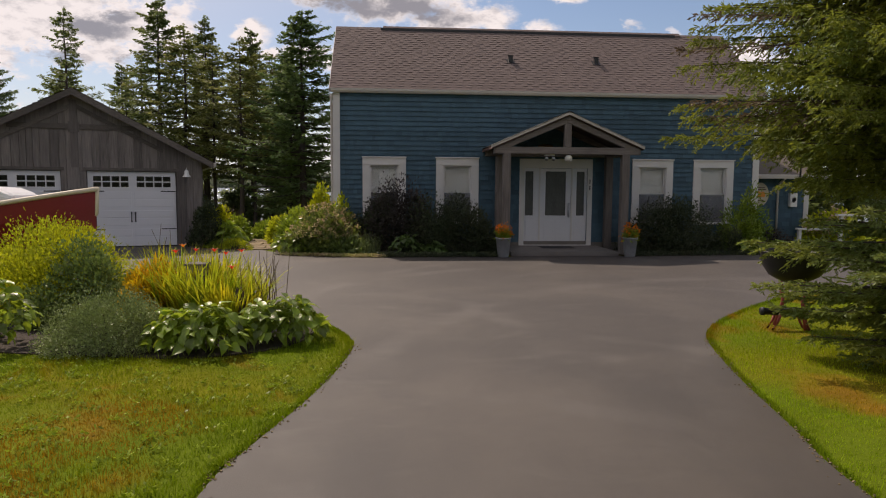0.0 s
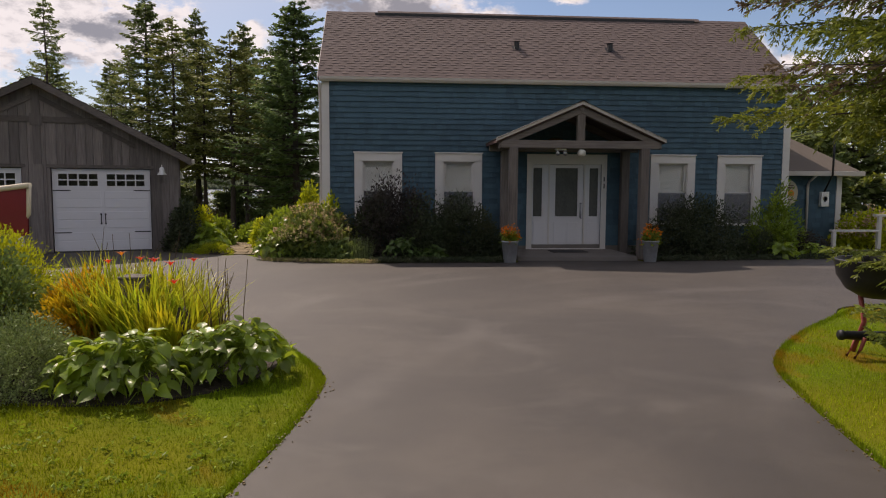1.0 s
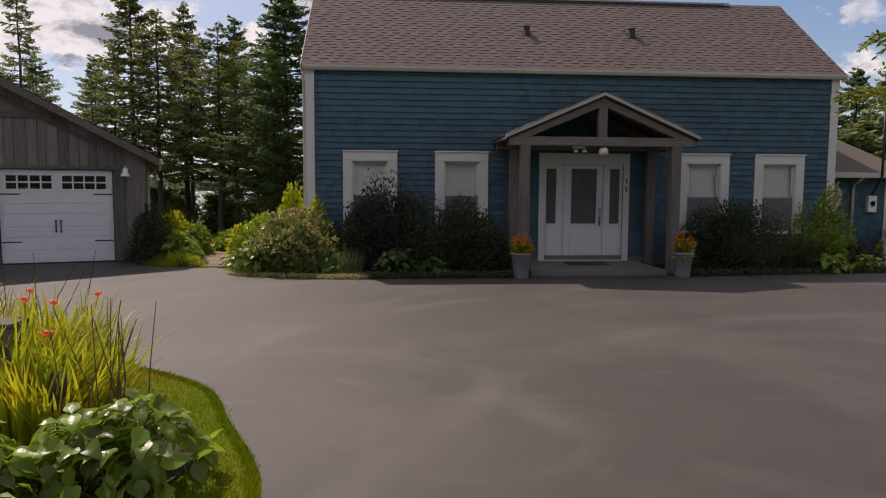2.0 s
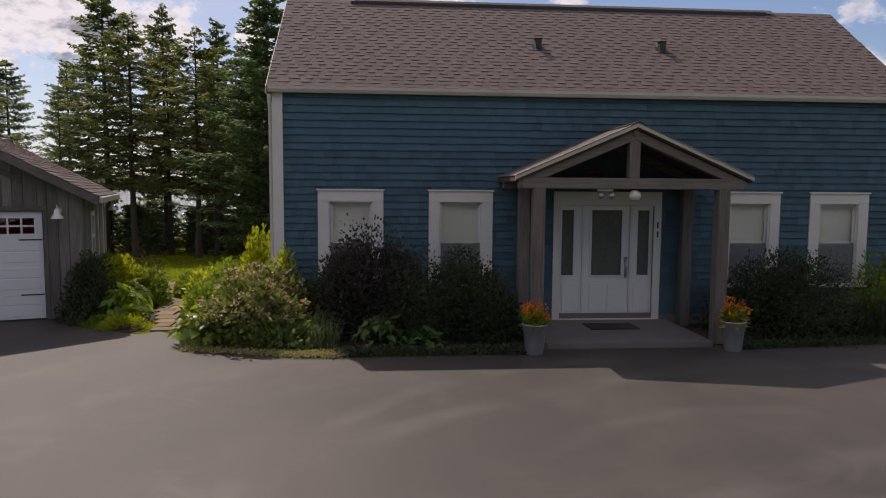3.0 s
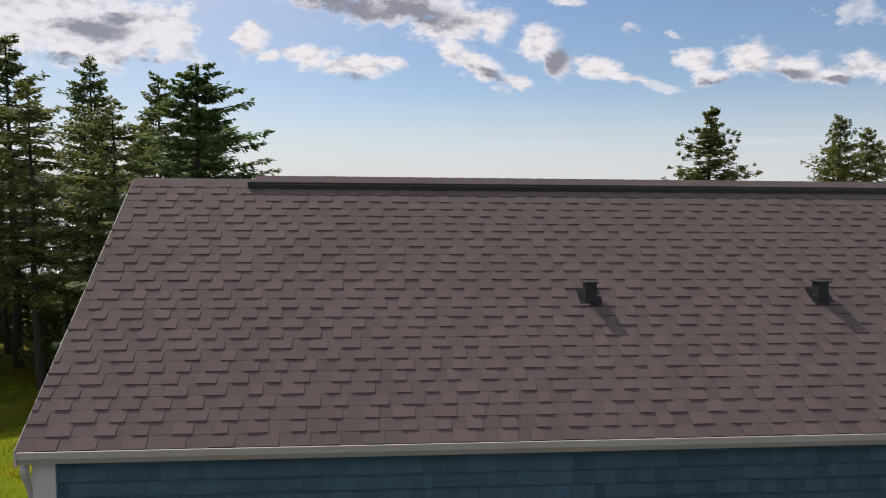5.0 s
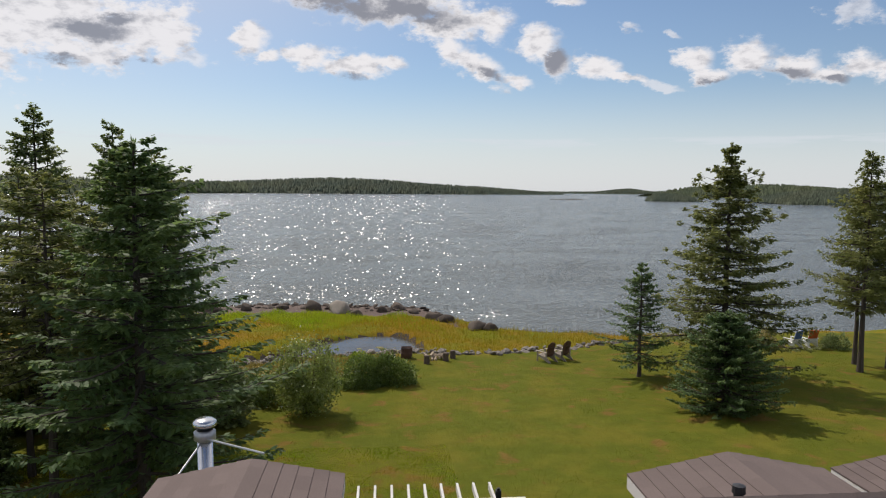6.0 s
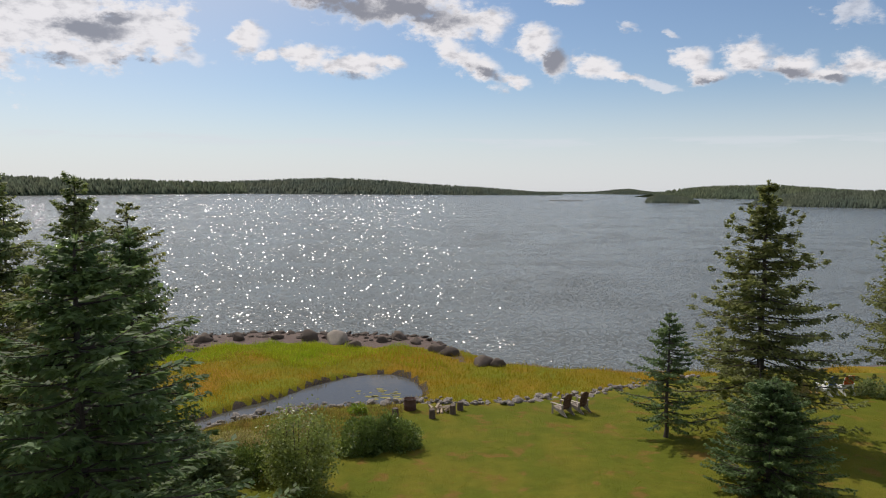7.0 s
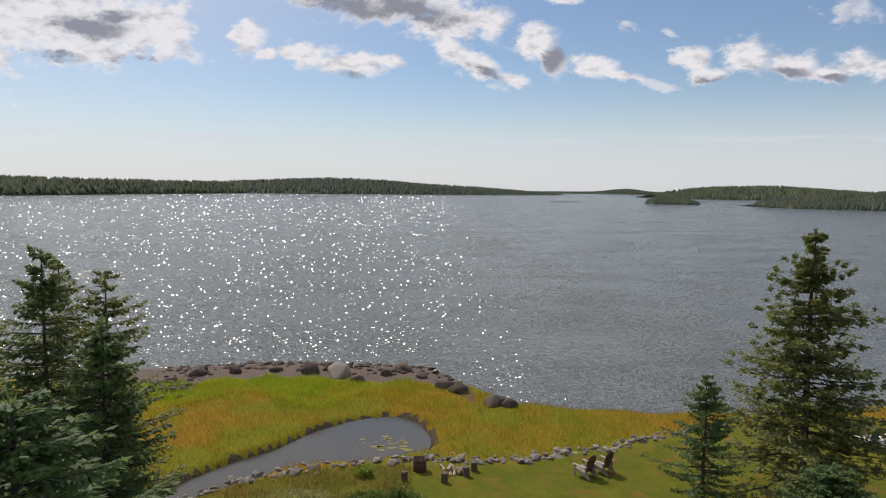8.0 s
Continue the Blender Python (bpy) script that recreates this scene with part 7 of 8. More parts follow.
def hosta(x, y, R, H, n, seed, label="broad-leaved green hosta clump", group="hostas", size=1.0, leaves=HOSTA):
    r = np.random.default_rng(seed)
    o = thing("hosta", (x, y, 0), label, "hosta", group)
    for i in range(n):
        q = ((i + 0.5) / n) ** 0.6
        a = i * 2.39996 + r.normal(0, 0.3)
        out_r = R * q * 0.8
        z = H * (1.0 - 0.72 * q ** 2) * r.uniform(0.8, 1.1)
        tilt = -14 + 46 * q + r.normal(0, 24)
        ob = part("leaf", leaves[i % 4], M["hosta_leaf"], o)
        s = size * r.uniform(0.75, 1.2)
        ob.matrix_basis = pose(x + out_r * math.cos(a), y + out_r * math.sin(a), z, 0, 0, math.degrees(a)) @ pose(0, 0, 0, r.normal(0, 26), tilt, r.normal(0, 25)) @ Matrix.Scale(s, 4)
    return o


for i, (x, y, R, H, n) in enumerate(((0.42, -11.5, 0.5, 0.46, 170), (0.12, -11.62, 0.42, 0.42, 120), (-0.33, -11.98, 0.52, 0.46, 180), (-0.66, -11.95, 0.42, 0.42, 130), (-2.75, -11.7, 0.6, 0.72, 130))):
    hosta(x, y, R, H, n, 80 + i, "broad-leaved green hosta in the island bed", "hostas in the island bed", 0.7)

# dry seed stalks, a brown stone and a small wooden box behind the hostas
stalks = thing("seed_stalks", (0.1, -11.0, 0), "thin dry brown seed stalks above the hostas", "stalks")
r = np.random.default_rng(91)
for i in range(13):
    x, y = 0.12 + r.normal(0, 0.14), -11.1 + r.normal(0, 0.14)
    part("stalk", Geo().tube([(x, y, 0), (x + r.normal(0, 0.04), y, 0.5), (x + r.normal(0, 0.09), y + r.normal(0, 0.05), r.uniform(0.78, 1.02))], [0.005, 0.004, 0.0025], 4), M["dry_stalk"], stalks)
for i in range(9):
    x, y = -1.5 + r.normal(0, 0.5), -8.9 + r.normal(0, 0.3)
    part("stalk", Geo().tube([(x, y, 0), (x + r.normal(0, 0.05), y, 0.6), (x + r.normal(0, 0.15), y, r.uniform(0.9, 1.2))], [0.006, 0.005, 0.003], 4), M["dry_stalk"], stalks)


def boulder(name, x, y, z, sx, sy, sz, seed, mat, label, category="rock", group="", sub=2):
    """A rounded uneven stone, sunk a little into the ground."""
    bm = bmesh.new()
    bmesh.ops.create_icosphere(bm, subdivisions=sub, radius=1)
    off = Vector((seed * 3.7, seed * 1.3, seed * 0.7))
    rr = random.Random(seed)
    cuts = [Vector((rr.gauss(0, 1), rr.gauss(0, 1), rr.gauss(0.3, 0.8))).normalized() for i in range(7)]
    for q in bm.verts:
        n = noise.noise(q.co * 1.1 + off) * 0.38 + noise.noise(q.co * 2.7 + off) * 0.14
        q.co *= 1 + n
        for c in cuts:
            over = q.co.dot(c) - 0.72
            if over > 0:
                q.co -= c * over * 0.85
        if q.co.z < -0.45:
            q.co.z = -0.45
        q.co = Vector((q.co.x * sx, q.co.y * sy, q.co.z * sz))
    me = bpy.data.meshes.new(name)
    bm.to_mesh(me)
    bm.free()
    ob = part(name, me, mat, smooth=True)
    ob.matrix_basis = pose(x, y, z + 0.3 * sz, 0, 0, seed * 47 % 360)
    return tagged(ob, label, category, group)


boulder("stone", -0.22, -11.0, 0.0, 0.16, 0.12, 0.42, 5, M["dark_stone"], "upright dark brown stone among the daylilies")
box = thing("wooden_box", (-0.85, -10.3, 0), "small weathered wooden box with a pale lid among flowers", "box")
part("body", Geo().box(-0.98, -10.55, 0.0, -0.76, -10.3, 0.73), M["barn"], box, bevel=0.008)
part("lid", Geo().box(-1.0, -10.57, 0.73, -0.74, -10.28, 0.76), M["post"], box, bevel=0.008)

# front of the house
shrub("broad-leaved shrub with faded cream flower heads at the house corner", 0.0, -1.0, 0, 1.05, 0.85, 1.16, 6500, 0.135, M["corner_leaf"], 101, lumps=34, slim=0.6, flowers=(M["faded_petal"], 620, 0.08), crest=0.34)
shrub("light green shoots over the corner shrub", 0.25, -0.45, 0, 0.42, 0.35, 1.5, 1500, 0.12, M["hydrangea_leaf"], 122, lumps=18, slim=0.5, up=0.8)
shrub("bright green shrub at the house corner", -0.75, -0.2, 0, 0.75, 0.7, 1.15, 4200, 0.10, M["green_leaf"], 102)
shrub("low dark leafy plants under the corner shrub", 0.25, -1.6, 0, 0.75, 0.36, 0.5, 2600, 0.12, M["mid_leaf"], 121)
hosta(-0.85, -1.35, 0.6, 0.6, 100, 103, "large hosta at the corner bed's edge", "hostas by the house", 0.92)
shrub("dark plum-leaved shrub before the window", 1.8, -0.85, 0, 1.0, 0.62, 1.95, 11000, 0.075, M["plum_leaf"], 104, lumps=44)
shrub("loose dark shrub before the house wall", 1.2, -0.75, 0, 0.6, 0.5, 1.45, 4200, 0.07, M["dark_leaf"], 105)
shrub("clipped dark yew before the window", 3.5, -0.95, 0, 0.98, 0.78, 1.52, 14000, 0.06, M["dark_leaf"], 106, lumps=50, slim=0.55)
shrub("clipped dark yew before the house", 2.7, -1.1, 0, 0.7, 0.62, 1.5, 8000, 0.06, M["dark_leaf"], 107, lumps=40, slim=0.55)
hosta(2.05, -1.75, 0.55, 0.5, 75, 108, "green hosta in the shade of the house", "hostas by the house", 0.8, HOSTA_SHADED)
hosta(2.75, -1.95, 0.35, 0.32, 40, 118, "small hosta in the shade of the house", "hostas by the house", 0.8, HOSTA_SHADED)
shrub("big clipped dark yew beside the porch", 9.35, -0.95, 0, 1.35, 0.88, 1.55, 18000, 0.06, M["dark_leaf"], 109, lumps=60, slim=0.55)
shrub("upright rhododendron at the house corner", 11.5, -0.85, 0, 0.68, 0.55, 1.75, 5200, 0.11, M["green_leaf"], 110, slim=0.35)
shrub("low dark barberry at the house corner", 12.3, -0.9, 0, 0.65, 0.5, 0.75, 4200, 0.05, M["plum_leaf"], 111)
shrub("soft dark grasslike shrub before the house", 10.85, -1.25, 0, 0.5, 0.4, 0.7, 4000, 0.09, M["dark_leaf"], 112, slim=0.15, up=1.2)
hosta(11.3, -1.5, 0.5, 0.38, 60, 113, "hosta at the foot of the house bed", "hostas by the house")
hosta(12.2, -1.35, 0.42, 0.34, 45, 114, "hosta at the foot of the house bed", "hostas by the house", 0.9)
shrub("hydrangea with pale pink flower heads", 15.0, 0.45, 0, 0.85, 0.7, 1.15, 3600, 0.12, M["hydrangea_leaf"], 115, name="hydrangea", category="hydrangea", flowers=(M["pink_petal"], 120, 0.12), crest=0.3)
shrub("hydrangea with pale pink flower heads", 16.2, -1.2, 0, 0.9, 0.7, 1.1, 3600, 0.12, M["hydrangea_leaf"], 116, name="hydrangea", category="hydrangea", flowers=(M["pink_petal"], 40, 0.085))
o = thing("lavender", (1.05, -1.55, 0), "grey-green lavender tuft in the shaded bed", "lavender")
v, f = strap_leaves(240, 1.05, -1.55, 0.3, 0.22, 0.55, np.random.default_rng(120), 0.008, 4, 0.4)
part("leaves", fast_mesh("leaves", v, f), M["grey_leaf"], o, stuff=True)


def carpet(label, line, width, n, size, mat, seed, tall=0.07):
    """A low edging of small leaves along a line."""
    r = np.random.default_rng(seed)
    pts = np.array(smooth_line(line, 12))
    i = r.integers(0, len(pts), n)
    base = np.zeros((n, 3))
    base[:, :2] = pts[i] + r.normal(0, width * 0.5, (n, 2))
    base[:, 2] = r.uniform(0.01, tall, n)
    v, f = leaf_quads(base, r.normal(size=(n, 3)) + (0, 0, 0.5), size * r.uniform(0.6, 1.3, n), size * 0.6 * r.uniform(0.7, 1.3, n), r)
    tagged(part("ground_cover", fast_mesh("ground_cover", v, f), mat), label, "ground cover", kind="stuff")


carpet("pale variegated ground cover along the drive", [(-1.0, -1.75), (0.5, -2.25), (1.4, -2.3)], 0.16, 5000, 0.035, M["cream_leaf"], 131)
carpet("dark creeping ground cover along the house bed", [(1.4, -2.25), (2.8, -2.2), (4.3, -2.2)], 0.2, 5000, 0.045, M["dark_leaf"], 132, 0.1)
carpet("dark creeping ground cover along the house bed", [(8.0, -2.05), (10, -1.9), (12.4, -1.6), (13.1, -1.3)], 0.2, 6500, 0.045, M["dark_leaf"], 133, 0.1)

# beside the garage and along the path
shrub("dark leafy shrub beside the garage", -3.6, 0.9, 0, 0.42, 0.7, 1.35, 4200, 0.08, M["dark_leaf"], 141)
shrub("yellow-green shrub beside the garage", -3.65, 2.5, 0, 0.45, 0.8, 1.15, 4200, 0.10, M["gold_leaf"], 142)
hosta(-2.92, 0.75, 0.52, 0.62, 110, 143, "hosta at the path's edge", "hostas by the path")
hosta(-3.2, 1.7, 0.52, 0.62, 110, 144, "hosta at the path's edge", "hostas by the path")
shrub("low golden tuft at the bed's corner", -2.62, -0.05, 0, 0.42, 0.28, 0.26, 3000, 0.05, M["gold_leaf"], 145, slim=0.2, up=0.8)
shrub("low green tuft at the bed's corner", -3.1, 0.35, 0, 0.4, 0.3, 0.22, 3000, 0.05, M["green_leaf"], 146, slim=0.2, up=0.8)
shrub("leafy green plants along the house end", -0.95, 1.3, 0, 0.6, 1.1, 1.0, 5200, 0.13, M["green_leaf"], 147)
shrub("yellow flowering plants along the house end", -0.42, 0.9, 0, 0.34, 0.8, 1.62, 4200, 0.12, M["gold_leaf"], 148, up=0.9, plumes=(120, 0.25))
shrub("tall dry-headed perennials behind the garage bed", -4.1, 4.6, 0, 0.8, 0.7, 1.25, 2600, 0.08, M["dry_stalk"], 149, slim=0.2, up=1.0)
for i, (x, y) in enumerate(((-3.55, 0.7), (-3.35, 0.5), (-3.72, 0.85))):
    boulder("stone", x, y, 0, 0.17, 0.13, 0.12, 11 + i, M["granite"], "pale rounded edging stone by the garage", group="edging stones")

shrub("leafy green perennials beside the garage bed", -4.3, 3.5, 0, 0.6, 0.9, 1.0, 3800, 0.12, M["green_leaf"], 151, up=0.8)
shrub("yellow flowering plants along the house end", -0.5, 3.0, 0, 0.42, 0.9, 1.3, 3600, 0.11, M["hydrangea_leaf"], 152, up=0.9, plumes=(90, 0.2))

shrub("leafy yellow-green plants at the path's edge", -3.2, 2.9, 0, 0.42, 0.8, 0.8, 3000, 0.12, M["green_leaf"], 153)
shrub("leafy yellow-green plants at the path's edge", -1.72, 2.3, 0, 0.4, 0.9, 0.72, 3000, 0.13, M["hydrangea_leaf"], 154)
shrub("leafy yellow-green plants at the path's edge", -2.5, 4.2, gz(-2.5, 4.2), 0.42, 0.7, 0.6, 2200, 0.12, M["green_leaf"], 155)

# flagstone path between garage and house
path = thing("stone_path", (-2.6, 3, 0), "tan flagstone path leading to the back lawn", "path", kind="structure")
r = np.random.default_rng(150)
y = -0.2
while y < 6.2:
    cx0 = -1.80 - 0.30 * max(0, y) ** 1.02
    d = r.uniform(0.32, 0.5)
    cut = r.uniform(-0.1, 0.1)
    spread = 0.1 * max(0, y - 2.0)
    for x0, x1 in ((cx0 - 0.34 - 0.3 * spread, cx0 + cut - 0.012), (cx0 + cut + 0.012, cx0 + 0.36 + spread)):
        z = gz(cx0, y + d / 2)
        jig = r.uniform(-0.025, 0.025, 8)
        outline = [(x0 + jig[0], y + jig[1]), (x1 + jig[2], y + jig[3]), (x1 + jig[4], y + d - 0.03 + jig[5]), (x0 + jig[6], y + d - 0.03 + jig[7])]
        part("flagstone", Geo().prism(outline, "z", z - 0.05, z + 0.025 + r.uniform(0, 0.012)), M["flag"], path)
    y += d


# ---- grass ----
def blades(name, label, n, area, outline_out, tall, wide, mat, seed, lean=0.45, keep=None, clump=0.0):
    """Grass blades as slim triangles over an area (x0, y0, x1, y1), outside the outlines given."""
    r = np.random.default_rng(seed)
    x, y = r.uniform(area[0], area[2], n), r.uniform(area[1], area[3], n)
    if keep is not None:
        ok = keep(x, y)
        x, y = x[ok], y[ok]
    for o in outline_out:
        ok = ~inside(x, y, o)
        x, y = x[ok], y[ok]
    n = len(x)
    z = ground_z(x, y)
    patch = 0.75 + 0.5 * np.sin(x * 1.7 + np.sin(y * 1.3) * 1.5) * np.sin(y * 2.1 + np.sin(x * 0.9))
    h = tall * r.uniform(0.5, 1.25, n) * np.clip(patch, 0.5, 1.3)
    a = r.uniform(0, 6.283, n)
    ln = np.abs(r.normal(0, lean, n)) * h
    w = wide * r.uniform(0.7, 1.3, n)
    b = r.uniform(0, 6.283, n)
    v = np.stack([np.stack([x + w * np.cos(a), y + w * np.sin(a), z - 0.005], axis=1), np.stack([x - w * np.cos(a), y - w * np.sin(a), z - 0.005], axis=1),
                  np.stack([x + ln * np.cos(b), y + ln * np.sin(b), z + h], axis=1)], axis=1).reshape(-1, 3)
    tagged(part(name, fast_mesh(name, v, np.arange(3 * n).reshape(-1, 3)), mat), label, "grass", kind="stuff")


def lawn_near(x, y):
    return ~inside(x, y, DRIVE)


ISLAND = [(-4.2, -11.5), (-2.6, -11.9), (-1.2, -12.2), (-0.4, -12.26), (0.2, -12.0), (0.6, -11.45), (0.5, -10.7), (-0.7, -9.2), (-2.6, -8.3), (-4.6, -8.6)]
blades("grass", "short mown grass of the island lawn", 195000, (-5.0, -17.5, 1.3, -7.5), [ISLAND], 0.042, 0.0035, M["grass"], 161, keep=lawn_near)
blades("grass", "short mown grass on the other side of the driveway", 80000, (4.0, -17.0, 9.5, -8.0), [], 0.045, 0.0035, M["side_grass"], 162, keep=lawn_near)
blades("grass", "short mown grass of the back lawn", 125000, (-12, 4.5, 6, 24), [], 0.05, 0.011, M["sun_lifted_lawn"], 163, keep=lambda x, y: (y > 6) | (x < -4.6))
blades("grass", "short mown grass of the back lawn", 100000, (-6, 12, 34, 43), [], 0.035, 0.012, M["back_grass"], 164, keep=lambda x, y: y < wall_y(x) - 0.4)
blades("marsh_grass", "tall yellow-orange salt marsh grass", 120000, (-26, 37, 40, 64), [POND], 0.36, 0.013, M["marsh_grass"], 165, keep=lambda x, y: (y > wall_y(x) + 0.5) & (y < shore_y(x) - 0.6) & ~((y > shore_y(x) - 6.5) & (x < 9) & (x > -22)) & ~((y > shore_y(x) - 11.5 + 2 * np.sin(x * 0.6)) & (x < 3)))
blades("rough_grass", "rough dry brown grass along the stone wall", 16000, (-8, 31.5, 4.5, 40.5), [], 0.34, 0.014, M["dry_grass"], 167, 0.6, keep=lambda x, y: (y < wall_y(x) - 0.2) & (y > 33.2 + 0.75 * x + 1.2 * np.sin(x * 1.1)) & (y > wall_y(x) - 6))
blades("marsh_grass", "bright green marsh grass near the stones", 100000, (-22, 48, 10, 64), [POND], 0.38, 0.013, M["marsh_green"], 166, keep=lambda x, y: (y > shore_y(x) - 13.0 + 2 * np.sin(x * 0.6) + 5 * np.modf(np.abs(np.sin(x * 12.9 + y * 78.2) * 437.5))[0] ** 2) & (y < shore_y(x) - 6.0 + 0.8 * np.sin(x * 1.7)) & (x < 9 - 9 * np.modf(np.abs(np.sin(x * 31.7 + y * 18.2) * 437.5))[0]))

EDGE = [edge, edge2, np.array(smooth_line([(1.16, -11.8), (1.02, -11.2), (0.72, -10.5), (0.2, -9.4), (-1.2, -8.4), (-3.4, -7.5)], 40)), np.array(smooth_line([(5.2, -11.8), (5.6, -11.05), (6.41, -10.1), (7.57, -9.03), (8.6, -8.2)], 40))]


def edge_blades(n, seed):
    """Longer unmown blades that lean over the asphalt's edge."""
    r = np.random.default_rng(seed)
    line = np.concatenate(EDGE)
    b = np.zeros((n, 3))
    b[:, :2] = line[r.integers(0, len(line), n)] + r.normal(0, 0.016, (n, 2))
    b[:, 0] += np.where(b[:, 0] > 3, 0.035, -0.035)
    b[:, 2] = -0.02
    v, f = leaf_quads(b, r.normal(0, 0.6, (n, 3)) + (0, 0, 1.0), r.uniform(0.025, 0.06, n), r.uniform(0.004, 0.008, n), r)
    tagged(part("edge_grass", fast_mesh("edge_grass", v, f), M["grass"]), "ragged grass leaning over the asphalt edge", "grass", kind="stuff")


edge_blades(22000, 168)

r = np.random.default_rng(170)
n = 620
px, py = r.uniform(-4.5, 1.0, n), r.uniform(-16.5, -12.4, n)
chunks = []
for x, y in zip(px, py):
    if inside(np.array([x]), np.array([y]), DRIVE)[0]:
        continue
    k = int(r.integers(6, 20))
    a = r.uniform(0, 6.28, k)
    d = np.stack([np.cos(a), np.sin(a), r.uniform(0.25, 0.9, k)], axis=1)
    chunks.append(leaf_quads(np.tile([[x, y, 0.0]], (k, 1)) + r.normal(0, 0.035, (k, 3)) * (1, 1, 0), d, r.uniform(0.02, 0.055, k), r.uniform(0.012, 0.025, k), r))
v, f = joined(chunks)
tagged(part("weeds", fast_mesh("weeds", v, f), M["weed"]), "clover and plantain weeds in the lawn", "weeds", kind="stuff")

# ---- boat beside the island bed ----
def boat_station(s):
    """Half-beam, keel, chine and sheer at s from bow (0) to stern (1)."""
    beam = 0.82 * min(1.0, (s * 2.1) ** 0.7) + 0.02
    return beam, 0.55 + 0.75 * max(0, 0.28 - s) ** 1.3 * 4, 0.75 + 0.7 * max(0, 0.4 - s), 1.66 - 0.62 * min(1, s * 1.6) + 0.25 * s * s


BX, BY, BL = -2.94, -8.3, 5.0
boat = thing("boat", (-5.4, -8.3, 0), "dark red open motorboat with cream gunwale on a trailer", "boat")
hull, rail = Geo(), []
ST = [i / 14 for i in range(15)]
for s in ST:
    b, k, c, t = boat_station(s)
    x = BX - BL * s
    hull.v += [(x, BY, k), (x, BY - b * 0.7, c), (x, BY - b * 0.95, (c + t) / 2), (x, BY - b, t), (x, BY - b + 0.05, t), (x, BY - b * 0.7, c + 0.1), (x, BY, k + 0.15), (x, BY + b * 0.7, c + 0.1), (x, BY + b - 0.05, t), (x, BY + b, t), (x, BY + b * 0.95, (c + t) / 2), (x, BY + b * 0.7, c)]
for i in range(14):
    hull.f += [(i * 12 + j, i * 12 + (j + 1) % 12, (i + 1) * 12 + (j + 1) % 12, (i + 1) * 12 + j) for j in range(12)]
hull.f.append(tuple(range(14 * 12, 15 * 12)))
part("hull", hull, M["red_boat"], boat, smooth=False)
for sg in (-1, 1):
    part("gunwale", Geo().tube([(BX - BL * s + (0.03 if i == 0 else 0), BY + sg * boat_station(s)[0], boat_station(s)[3] + 0.01) for i, s in enumerate(ST)], 0.035, 8), M["cream"], boat, "cream gunwale", smooth=True)
part("stem_post", Geo().tube([(BX + 0.03, BY, 1.68), (BX + 0.01, BY, 1.3), (BX - 0.2, BY, 0.95)], [0.03, 0.03, 0.025], 8), M["cream"], boat, smooth=True)
g = Geo().prism([(-4.6, 1.05), (-4.1, 1.05), (-3.85, 1.3), (-3.95, 1.58), (-4.2, 1.68), (-4.8, 1.71), (-5.1, 1.64), (-5.2, 1.05)], "y", BY - 0.42, BY + 0.42)
part("console", g, M["white_gel"], boat, "white moulded console", bevel=0.08)
part("windscreen", Geo().box(-4.9, BY - 0.36, 1.7, -4.86, BY + 0.36, 1.85), M["glass"], boat)
part("name_bar", Geo().box(-4.75, BY - 0.785, 1.14, -4.5, BY - 0.775, 1.19).box(-4.45, BY - 0.775, 1.14, -4.3, BY - 0.765, 1.19), M["cream"], boat)
trailer = thing("boat_trailer", (-5.6, -8.3, 0), "galvanised boat trailer under the red boat", "trailer")
for sg in (-1, 1):
    part("frame_rail", Geo().box(-7.6, BY + sg * 0.5 - 0.04, 0.42, -3.4, BY + sg * 0.5 + 0.04, 0.5), M["zinc"], trailer)
    w = part("wheel", Geo().lathe([(0.12, -0.08), (0.27, -0.09), (0.3, -0.05), (0.3, 0.05), (0.27, 0.09), (0.12, 0.08)], (0, 0, 0), 24).moved(pose(-6.2, BY + sg * 0.75, 0.3, 90)), M["black"], trailer, "black tyre", smooth=True)
    part("rim", Geo().lathe([(0, -0.06), (0.1, -0.05), (0.13, -0.08), (0.13, 0.08), (0, 0.06)], (0, 0, 0), 18).moved(pose(-6.2, BY + sg * 0.75, 0.3, 90)), M["zinc"], w)
for x in (-7.0, -4.4):
    part("cross_bar", Geo().box(x - 0.04, BY - 0.5, 0.46, x + 0.04, BY + 0.5, 0.56), M["zinc"], trailer)
part("axle", Geo().tube([(-6.2, BY - 0.75, 0.3), (-6.2, BY + 0.75, 0.3)], 0.03, 8), M["zinc"], trailer)
part("tongue", Geo().box(-3.4, BY - 0.04, 0.42, -2.6, BY + 0.04, 0.5), M["zinc"], trailer)
part("jockey_wheel", Geo().tube([(-2.7, BY, 0.5), (-2.7, BY, 0.0)], 0.03, 8), M["zinc"], trailer)

# ---- iron cauldron and toy cannon on the grass ----
pot = thing("cauldron", (6.7, -11.0, 0), "big black iron cauldron on a faded red stand", "cauldron")
part("bowl", Geo().lathe([(0, 0.58), (0.16, 0.60), (0.3, 0.68), (0.39, 0.82), (0.41, 0.95), (0.44, 0.97), (0.44, 0.99), (0.40, 0.99), (0.37, 0.85), (0.28, 0.72), (0, 0.64)], (6.7, -11.0, -0.03), 32), M["iron"], pot, smooth=True)
for k in range(3):
    a = 0.5 + k * 2.094
    part("leg", Geo().tube([(6.75 + 0.2 * math.cos(a), -11.0 + 0.2 * math.sin(a), 0.6), (6.75 + 0.15 * math.cos(a), -11.0 + 0.15 * math.sin(a), 0.3), (6.75 + 0.24 * math.cos(a), -11.0 + 0.24 * math.sin(a), -0.02)], 0.025, 8), M["red_stand"], pot, "faded red leg", smooth=True)
